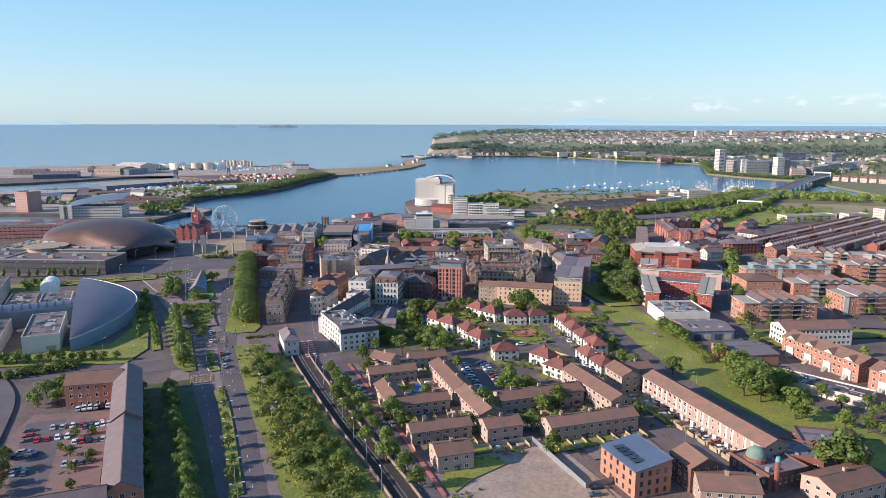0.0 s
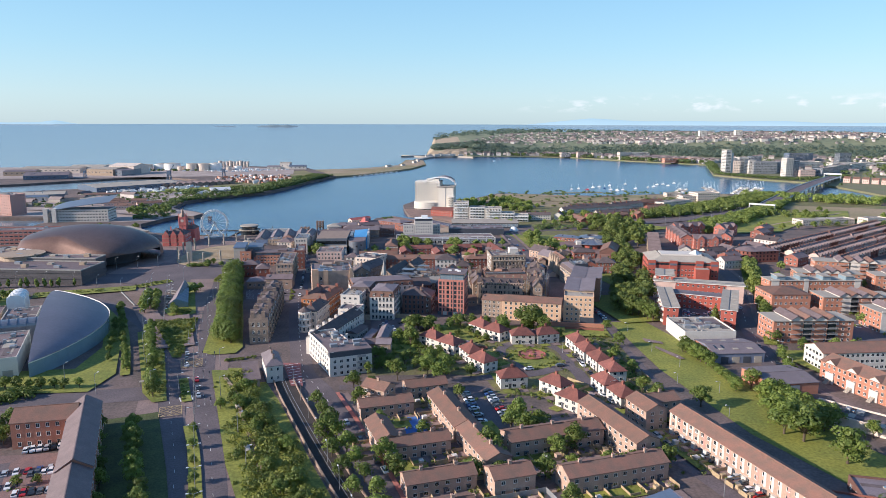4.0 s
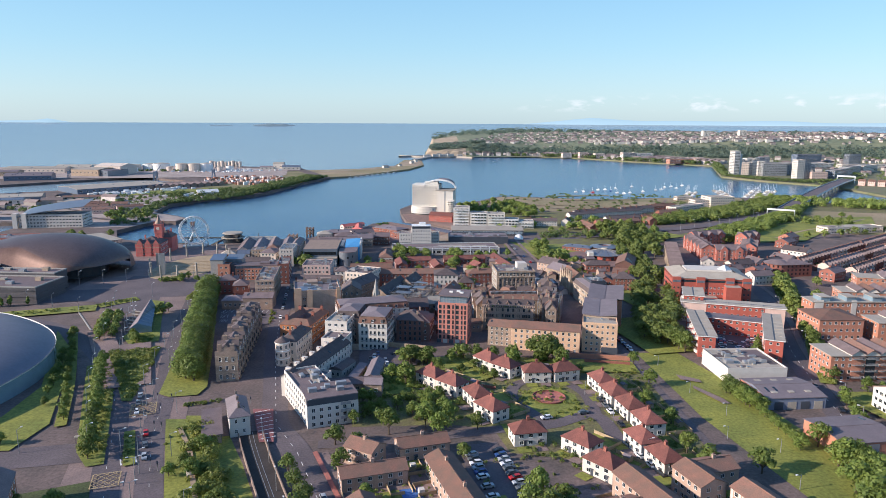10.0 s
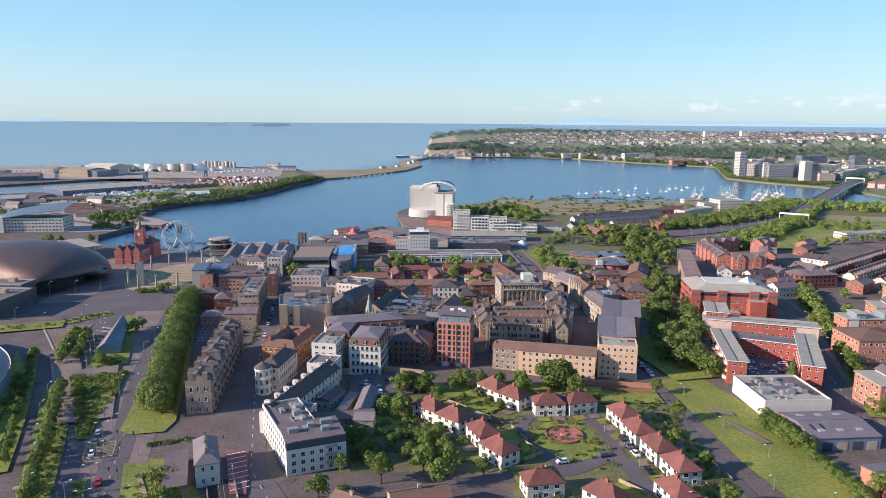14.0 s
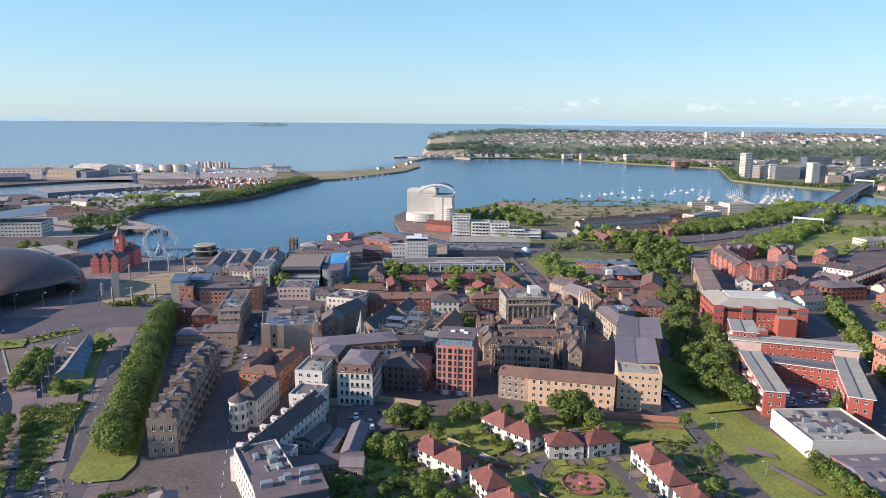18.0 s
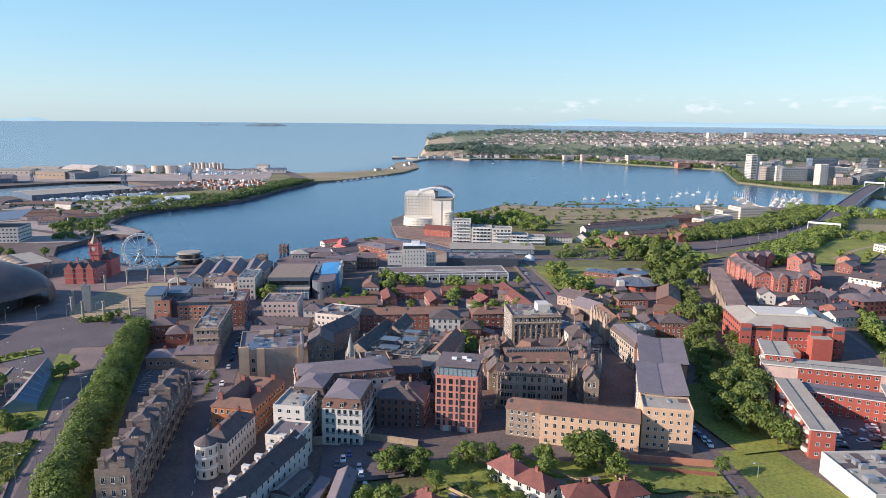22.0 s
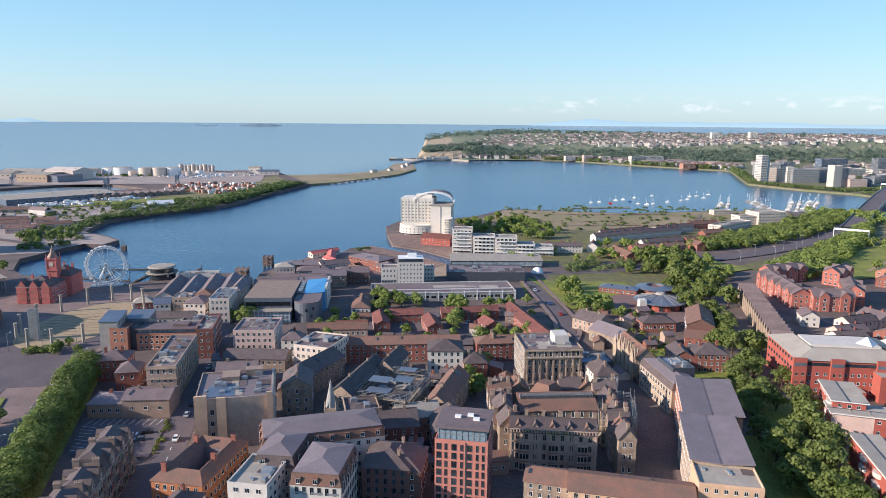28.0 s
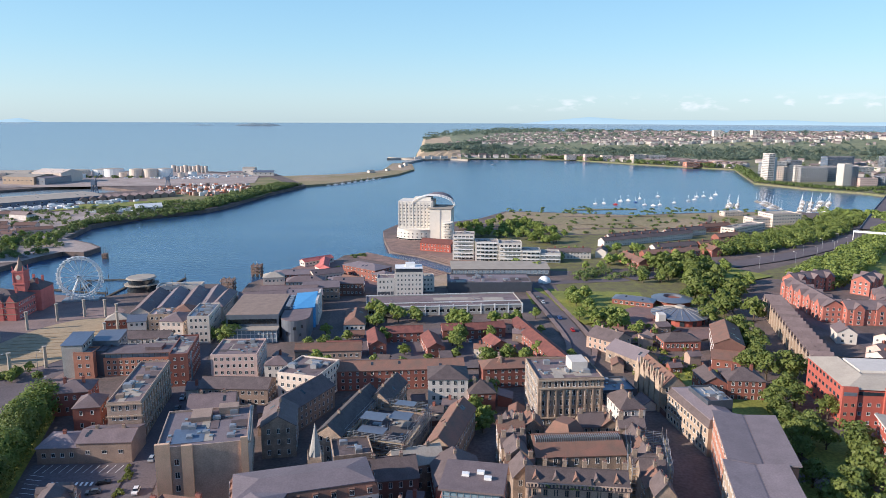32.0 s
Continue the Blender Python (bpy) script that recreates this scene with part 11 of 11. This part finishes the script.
# ---- greenery and fences between the estate rows ----
for x, y, L, W in ((30, 243, 22, 7), (44, 262, 18, 6), (60, 241, 26, 7), (84, 250, 6, 30), (10, 236, 10, 9), (-8, 238, 12, 6), (-14, 270, 10, 8), (22, 262, 5, 20), (92, 262, 5, 26), (70, 280, 10, 6), (-10, 290, 12, 5), (50, 219, 28, 6), (16, 216, 12, 6)):
    plot(x, y, L, W, 17, label="small worn lawn between the house rows")
thicket("yard_shrubs", [(-24, 300), (-18, 240), (4, 205), (60, 215), (92, 230), (76, 285), (40, 290), (10, 300)], 130, 0.5, 1.4, "shrubs and hedges in the estate yards", 44, 0.32, "leaf_bright")
for x, y, h in ((33, 262, 9), (28, 266, 8), (38, 266, 8), (20, 240, 9), (45, 238, 5), (57, 240, 5), (70, 234, 8), (64, 236, 7), (-4, 262, 6), (-20, 268, 7), (84, 268, 5), (12, 230, 8), (-12, 232, 8), (0, 284, 7), (-26, 300, 8), (-34, 306, 8), (10, 296, 6)):
    tree(x, y, h, wide=1.2)
thicket("bank_shrubs", [(-99, 318), (-90, 320), (-78, 290), (-64, 250), (-50, 215), (-36, 180), (-42, 180), (-58, 212), (-70, 246), (-88, 296)], 50, 0.6, 1.5, "scattered low shrubs and rough grass beside the boulevard", 60, 0.3, "leaf_bright", 0.8)
ribbon("desire_path", [(-92, 318), (-82, 300), (-74, 280), (-62, 252), (-52, 226)], 1.6, 0.12, "pale_earth", "worn earth path across the bank", "path")

# ---- school yard, pavements, cars on the parking deck ----
slab("school_yard", [(88, 598), (120, 592), (152, 606), (160, 625), (158, 660), (124, 664), (104, 648), (92, 626)], 0.06, "block_paving", 0.0, "reddish paved school yard", "yard")
for off in (-6.2, 6.2):
    ribbon("pavement", [(60 + off, 535), (66 + off, 560), (76 + off, 600), (72 + off, 680), (70 + off, 716)], 2.6, 0.12, "paving", "pale pavement along the main road", "pavement", 0.1)


def far_coast(a0, a1, low, high, seed, label):
    """A ridge of land beyond the sea, between two bearings; its haze is a painted glow."""
    rng, me, n = random.Random(seed), Mesh(), 60
    p = [rng.uniform(0, 6) for _ in range(3)]
    for i in range(n + 1):
        f = i / n
        a = math.radians(a0 + (a1 - a0) * f)
        h = low + (high - low) * (0.5 + 0.28 * math.sin(f * 5 + p[0]) + 0.15 * math.sin(f * 13 + p[1]) + 0.07 * math.sin(f * 31 + p[2]))
        h *= min(1.0, 6 * f, 6 * (1 - f))
        for r, z in ((4800, 60), (4835, 86 + h), (4870, 60)):
            me.v.append((r * math.sin(a), r * math.cos(a) + 60, z))
    for i in range(n):
        for j in range(2):
            me.f.append((i * 3 + j, i * 3 + j + 1, i * 3 + j + 4, i * 3 + j + 3))
    me.m = [0] * len(me.f)
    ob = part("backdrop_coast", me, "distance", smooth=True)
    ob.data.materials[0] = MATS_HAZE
    tagged(ob, label, "coast", "", "structure")


far_coast(7, 40, 14, 52, 4, "blue hills across the wide channel, haze painted as a glow")
far_coast(-37, -27, 6, 30, 9, "faint blue hills beyond the open sea, haze painted as a glow")

# side road past the car park, with its trees
ribbon("road", [(-196, 282), (-176, 258), (-162, 228), (-150, 196), (-136, 160)], 15, 0.05, "asphalt", "tarred side road past the car park", "road")
for x, y, h in ((-157, 262, 8), (-153, 267, 8.5), (-149, 255, 7), (-158, 255, 7), (-141, 208, 6), (-137, 200, 6.5), (-133, 192, 6), (-131, 186, 7)):
    tree(x, y, h, wide=1.2)

# planted triangle between the carriageways
MEDIAN = [(-155, 399), (-135, 407), (-130, 390), (-126, 367), (-124, 353), (-121, 342), (-126, 349), (-140, 373)]
slab("median_bed", MEDIAN, 0.14, "grass", 0.12, "raised grass bed between the carriageways", "planting bed")
thicket("median_shrubs", MEDIAN, 150, 0.8, 1.7, "dense low green shrubs between the carriageways", 46, 0.4, "leaf_bright")


# ---- more of the near town, in detail ----
def mansard(t, L, W, h, up, inset, slope_mt, roof_mt, n_front, n_side, win=(1.2, 1.4)):
    """A steep tile-hung storey with dormer windows and a nearly flat roof."""
    me = Mesh()
    p, q = [(-L / 2 - 0.25, -W / 2 - 0.25), (L / 2 + 0.25, -W / 2 - 0.25), (L / 2 + 0.25, W / 2 + 0.25), (-L / 2 - 0.25, W / 2 + 0.25)], [(-L / 2 + inset, -W / 2 + inset), (L / 2 - inset, -W / 2 + inset), (L / 2 - inset, W / 2 - inset), (-L / 2 + inset, W / 2 - inset)]
    for i in range(4):
        j = (i + 1) % 4
        me.face([(*p[i], h), (*p[j], h), (*q[j], h + up), (*q[i], h + up)])
    part("mansard", me, slope_mt, t)
    top = Mesh()
    r = min(L, W) / 2 - inset
    a = L / 2 - inset + 0.3
    b = W / 2 - inset + 0.3
    k = max(a - b, 0.1) if L >= W else 0.1
    kk = max(b - a, 0.1) if W > L else 0.1
    z0, z1 = h + up, h + up + 1.3
    e = [(-a, -b, z0), (a, -b, z0), (a, b, z0), (-a, b, z0)]
    if L >= W:
        u, v = (-k, 0, z1), (k, 0, z1)
        fs = [[e[0], e[1], v, u], [e[1], e[2], v], [e[2], e[3], u, v], [e[3], e[0], u]]
    else:
        u, v = (0, -kk, z1), (0, kk, z1)
        fs = [[e[0], e[1], u], [e[1], e[2], v, u], [e[2], e[3], v], [e[3], e[0], u, v]]
    for f in fs:
        top.face(f)
    top.box(-a, -b, z0 - 0.25, a, b, z0)
    part("roof", top, roof_mt, t)
    data = window_data(*win)[0]
    for n, ln, m in ((n_front, L, pose(0, -W / 2 - 0.1, h)), (n_side, W, pose(L / 2 + 0.1, 0, h, 0, 0, 90)), (n_side, W, pose(-L / 2 - 0.1, 0, h, 0, 0, -90))):
        for i in range(n):
            x = -ln / 2 + (i + 0.5) * ln / n
            d = Mesh()
            d.box(-win[0] / 2 - 0.15, 0, 0.2, win[0] / 2 + 0.15, inset, win[1] + 0.6)
            part("dormer", d, slope_mt, t, m=m @ pose(x, 0, 0.2))
            part("window", data, None, t, m=m @ pose(x, -0.01, 0.45 + win[1] / 2))


t = building("white_flats", "tall white apartment block under a brown tile-hung mansard", -28.5, 415, 14, 19, -8, 13.6, "white_render", "grey_roof", "none", 0, 4, 2.0, (0.95, 2.0), "FRK", frame_mat="dark_cladding")
mansard(t, 14, 19, 13.6, 3.4, 1.0, "brown_tile", "grey_roof", 3, 4)
for f in range(4):
    for i in range(3):
        me = Mesh()
        me.box(-5.6 + i * 4.4, -9.62, 1.0 + f * 3.4, -2.6 + i * 4.4, -9.5, 1.5 + f * 3.4)
        part("spandrel", me, "grey_metal", t)
t = building("mansard_block", "large block with grey hipped roof and brown attic storey", -33, 438, 37, 15, 15, 13.6, "white_render", "grey_roof", "none", 0, 4, 3.0, (1.1, 1.5), "FRKB")
mansard(t, 37, 15, 13.6, 3.2, 1.0, "brown_tile", "grey_roof", 8, 3)
t = building("mansard_block", "grey-roofed link block with attic windows", -42, 424, 12, 16, -8, 13.6, "grey_brick", "grey_roof", "none", 0, 4, 3.0, (1.1, 1.5), "FK")
mansard(t, 12, 16, 13.6, 3.2, 1.0, "slate", "grey_roof", 2, 2)
building("dark_flats", "dark brick and blue glass apartment block with slate roof", -11, 428, 14, 17, -8, 11, "dark_brick", "slate", "hip", 3.0, 4, 2.6, (1.0, 1.7), "FR", frame_mat="blue_metal")


def tower_block():
    L, W, h = 15, 15, 20.5
    t = root("tower_block", "red brick residential tower with set-back glass top floor", "tower block", 10.7, 424, 0, -11)
    part("wall", wall_mesh(L, W, h, 0, "flat"), "tower_red", t)
    flat_top(t, L, W, h, "grey_roof", "tower_red", 0, None, 0.4)
    me = Mesh()
    me.box(-6.8, -6.2, 20.5, 7.0, 6.8, 24.0)
    part("glass_storey", me, "pale_glass", t, "set-back glazed top storey")
    me = Mesh()
    me.box(-7.6, -7.2, 24.0, 7.8, 7.4, 24.5, bottom=True)
    part("top_roof", me, "mauve_roof", t)
    for i in range(9):
        me = Mesh()
        x = -6.6 + i * 1.65
        me.box(x - 0.08, -6.32, 20.5, x + 0.08, -6.18, 24.0)
        part("mullion", me, "grey_metal", t)
    for x, y in ((-2, 0), (1.5, 1.5), (3.5, -1)):
        me = Mesh()
        me.box(x - 0.9, y - 0.6, 24.5, x + 0.9, y + 0.6, 25.2)
        part("roof_unit", me, "white_paint", t)
    big, small = window_data(1.4, 1.9, "dark_cladding")[0], window_data(0.8, 1.9, "dark_cladding")[0]
    for f in range(7):
        z = 3.2 + f * 2.6
        for x, d in ((-6.3, big), (-4.3, small), (-2.0, big), (0.2, small), (2.4, big), (4.6, small), (6.3, small)):
            part("window", d, None, t, m=pose(x, -W / 2 - 0.004, z))
        for y in (-4.6, -1.4, 2.4, 5.4):
            part("window", big, None, t, m=pose(L / 2 + 0.004, y, z, 0, 0, 90))
    for z in (22.2,):
        me = Mesh()
        me.box(-6.9, -6.34, z, 7.1, -6.16, z + 0.14)
        part("transom", me, "grey_metal", t)
    me = Mesh()
    me.box(1.2, -7.62, 2.2, 1.5, -7.5, 20.4)
    part("downpipe", me, "dark_cladding", t)
    for k in range(5):
        me = Mesh()
        x = -6.8 + 3.1 * k
        me.box(x - 1.1, -W / 2 - 0.05, 0, x + 1.1, -W / 2 + 0.02, 2.0)
        part("ground_bay", me, "white_render" if k % 2 else "dark_cladding", t)


tower_block()


def red_office():
    L, W, h = 46, 34, 14.6
    t = root("red_office", "large red brick office with pale hipped roof edge", "office", 175.5, 515, 0, -8)
    part("wall", wall_mesh(L, W, h, 0, "flat"), "bright_red", t)
    me = Mesh()
    p, q = [(-L / 2 - 0.6, -W / 2 - 0.6), (L / 2 + 0.6, -W / 2 - 0.6), (L / 2 + 0.6, W / 2 + 0.6), (-L / 2 - 0.6, W / 2 + 0.6)], [(-L / 2 + 8, -W / 2 + 7), (L / 2 - 8, -W / 2 + 7), (L / 2 - 8, W / 2 - 7), (-L / 2 + 8, W / 2 - 7)]
    for i in range(4):
        j = (i + 1) % 4
        me.face([(*p[i], h), (*p[j], h), (*q[j], h + 3), (*q[i], h + 3)])
    me.face([(*v, h + 2.4) for v in q])
    part("roof", me, "pale_roof", t, "pale sheet roof with sloping rims")
    me = Mesh()
    me.box(-14, -6, h + 2.4, 14, 8, h + 3.3)
    part("roof_deck", me, "white_render", t, "raised pale roof deck")
    me = Mesh()
    me.cyl(10, -2, h + 3.3, h + 6.2, 4.5, 0.3, 4)
    part("roof_light", me, "white_paint", t, "pale pyramid roof light")
    for x in (-22, -7.5, 10, 20):
        me = Mesh()
        me.box(x - 2.6, -W / 2 - 1.0, 0, x + 2.6, -W / 2, h + 0.9)
        part("brick_bay", me, "bright_red", t)
        me = Mesh()
        me.box(x - 2.3, -W / 2 - 1.06, h - 2.4, x + 2.3, -W / 2 - 1.0, h - 1.0)
        part("window_band", me, "steel_roof", t, "grey ribbon window")
        for f in range(3):
            for k in (-1.2, 1.2):
                part("window", window_data(1.1, 1.2, "sand_stone")[0], None, t, m=pose(x + k, -W / 2 - 1.01, 2 + f * 3.4))
    for x0, x1 in ((-19.4, -10.1), (-4.9, 7.4), (12.6, 17.4)):
        me = Mesh()
        me.box(x0, -W / 2 - 0.12, h - 2.3, x1, -W / 2, h - 1.0)
        part("window_band", me, "glass", t, "dark ribbon window")
        n = int((x1 - x0) / 2.4)
        for f in range(3):
            for i in range(n):
                part("window", window_data(1.2, 1.3, "white_paint")[0], None, t, m=pose(x0 + (i + 0.5) * (x1 - x0) / n, -W / 2 - 0.004, 2 + f * 3.4))
    glaze(t, L, W, 0, h, 4, 3.2, (1.6, 1.3), "K", "dark_cladding")
    for x, y, L2, W2, h2 in ((11, -20, 9, 7, 11), (-2, -20, 8, 6, 4)):
        me = Mesh()
        me.box(x - L2 / 2, y - W2 / 2, 0, x + L2 / 2, y + W2 / 2, h2, top=1)
        part("stair_tower", me, ["bright_red", "pale_roof"], t)


red_office()
t = building("exchange", "tall stone exchange building with columns and flat roof", 50.5, 515, 24, 22, 4, 17.5, "stone", "mauve_roof", "flat", 0, 5, 2.3, (1.1, 2.2), "FRK", units=4)
for i in range(9):
    me = Mesh()
    x = -10.8 + i * 2.7
    me.box(x - 0.3, -11.35, 3.4, x + 0.3, -11, 14.2)
    part("pilaster", me, "stone", t)
for z, o in ((3.0, 0.5), (14.2, 0.6), (17.2, 0.5)):
    me = Mesh()
    me.box(-12 - o * 0.4, -11 - o, z, 12 + o * 0.4, -10.9, z + 0.5, bottom=True)
    part("cornice", me, "sand_stone", t)
me = Mesh()
me.box(2, -4, 17.5, 8, 4, 21.5)
part("roof_house", me, "white_render", t, "pale roof-top plant house")
t = building("gothic_row", "pale stone Gothic row with stepped street gables", 91.5, 527, 24, 9, 96, 10.5, "sand_stone", "brown_tile", "gable", 4.0, 3, 2.4, (1.0, 1.8), "BK")
for k in range(5):
    part("gable", wall_mesh(2.4, 3.8, 10.5, 4.0, "gable"), "sand_stone", t, m=pose(-9.6 + 4.8 * k, 4.2, 0, 0, 0, 90))
    me = Mesh()
    me.box(-0.35, -0.35, 10, 0.35, 0.35, 15.6)
    part("pinnacle", me, "sand_stone", t, m=pose(-12 + 4.8 * k, 4.8, 0))
t = building("cream_crescent", "cream street front with slate roof and grey attic", 96, 495, 30, 12, 96, 10, "sand_stone", "slate", "none", 0, 3, 2.4, (1.2, 1.8), "BK")
mansard(t, 30, 12, 10, 2.6, 1.2, "slate", "grey_roof", 8, 2)
building("grey_penthouse", "grey metal penthouse with panelled flat roof", 99, 497, 14, 9, 96, 14.5, "dark_cladding", "grey_metal", "flat", 0, 0, units=3)
building("brick_villa", "red brick Victorian villa with slate hipped roof", 126, 531, 14.5, 13, -6, 8.5, "red_brick", "slate", "hip", 3.2, 3, 2.4, (1.1, 1.7), "FK", chim=2)
building("brick_villa", "narrow brown house beside the villa", 114, 533, 9, 14, -4, 7, "red_brick", "slate", "gable", 2.6, 2, 2.8, (1.1, 1.5), "FK", chim=1)
t = building("chapel_hall", "tall brown-roofed hall with white end wall", 142, 582, 13, 32, -19, 9, "dark_brick", "brown_tile", "gable", 3.2, 3, 3.0, (1.1, 1.4), "K")
building("chapel_hall", "low brick front hall with grey lean-to roof", 133.5, 562, 12, 8, -19, 5, "red_brick", "brown_tile", "mono", 2.0, 1, 3)
building("school_house", "single-storey red brick school house with slate roof", 122, 590, 18, 11, 2, 5, "red_brick", "slate", "hip", 2.6, 1, 2.2, (1.2, 1.8), "FK")
building("old_hall", "old grey-roofed hall by the road", 92, 566, 12, 20, 30, 6, "stone", "grey_roof", "gable", 3.5, 1, 4)
building("school_wing", "low school wing with blue-grey roof", 124, 669, 24, 10, -28, 3.8, "red_brick", "steel_roof", "hip", 1.6, 1, 3.0, (1.6, 1.4), "F")
t = root("school_ring", "low round school classroom block with ring-shaped grey roof", "school", 148, 671)
me = Mesh()
me.cyl(0, 0, 0, 3.6, 10.5, 10.5, 28)
part("drum_wall", me, "red_brick", t)
me = Mesh()
for k in range(28):
    a0, a1 = k * math.tau / 28, (k + 1) * math.tau / 28
    ring = [(r * math.cos(a), r * math.sin(a), z) for a in (a0, a1) for r, z in ((12.4, 3.7), (5.4, 5.0), (12.4, 3.4), (5.4, 3.6))]
    me.face([ring[0], ring[4], ring[5], ring[1]])
    me.face([ring[2], ring[6], ring[4], ring[0]])
    me.face([ring[1], ring[5], ring[7], ring[3]])
part("ring_roof", me, "steel_roof", t)

# ground of the inner town: yards, car parks, lawns
for x, y, L, W, a, mt, lb in ((112, 622, 40, 30, 4, "red_paving", "pinkish school yard"), (110, 655, 60, 44, 10, "grass", "school playing field with mown turf"), (101, 684, 44, 26, 2, "grass", "school playing field with mown turf"), (112, 548, 40, 22, -4, "grass", "overgrown plot beside the hall"), (210, 745, 60, 40, 30, "grass", "grass beside the main road"), (-18, 400, 26, 22, -8, "asphalt", "car park behind the white flats"), (150, 412, 24, 26, -4, "asphalt", "courtyard car park"), (110, 430, 24, 60, 12, "grass", "rough shady grass under the trees"), (130, 500, 24, 80, 14, "grass", "rough shady grass under the trees"), (0, 590, 90, 60, 4, "asphalt", "tarred courts between the house rows"), (230, 380, 70, 50, -10, "asphalt", "tarred courts between apartment blocks"), (225, 345, 40, 12, -10, "grass", "strip of lawn by the flats"), (176, 330, 14, 40, 14, "grass", "lawn by the flats"), (-300, 440, 90, 26, 10, "grass", "lawn with trees by the road"), (-228, 470, 60, 14, 20, "grass", "verge beside the curved road"), (-140, 385, 20, 60, 22, "paving", "paved promenade with steps"), (-162, 410, 12, 60, 30, "paving", "paved promenade with steps")):
    plot(x, y, L, W, a, mt, lb)
copse([(-330, 430), (-262, 440), (-262, 455), (-330, 450)], 14, 5, 8)
thicket("verge_shrubs", [(-255, 455), (-200, 478), (-198, 484), (-258, 466)], 50, 0.7, 1.6, "clipped shrubs along the curved road", 40, 0.35, "leaf_bright")
thicket("plot_shrubs", [(98, 540), (128, 540), (130, 556), (100, 560)], 40, 1.0, 2.2, "wild shrubs on an overgrown plot", 50, 0.45, "leaf_bright")
copse([(84, 612), (110, 622), (108, 640), (84, 632)], 9, 7, 10)
for k in range(16):
    x, y = gr.uniform(90, 130), gr.uniform(598, 620)
    tree(x, y, gr.uniform(3, 6))
thicket("road_trees", [(100, 728), (190, 745), (230, 775), (190, 795), (110, 765)], 70, 2.2, 4.2, "bushy trees round the road junction", 70, 0.8, "leaf_far")

grove("grove", FAR_TREES, "street and garden trees of the town, green and leafy")
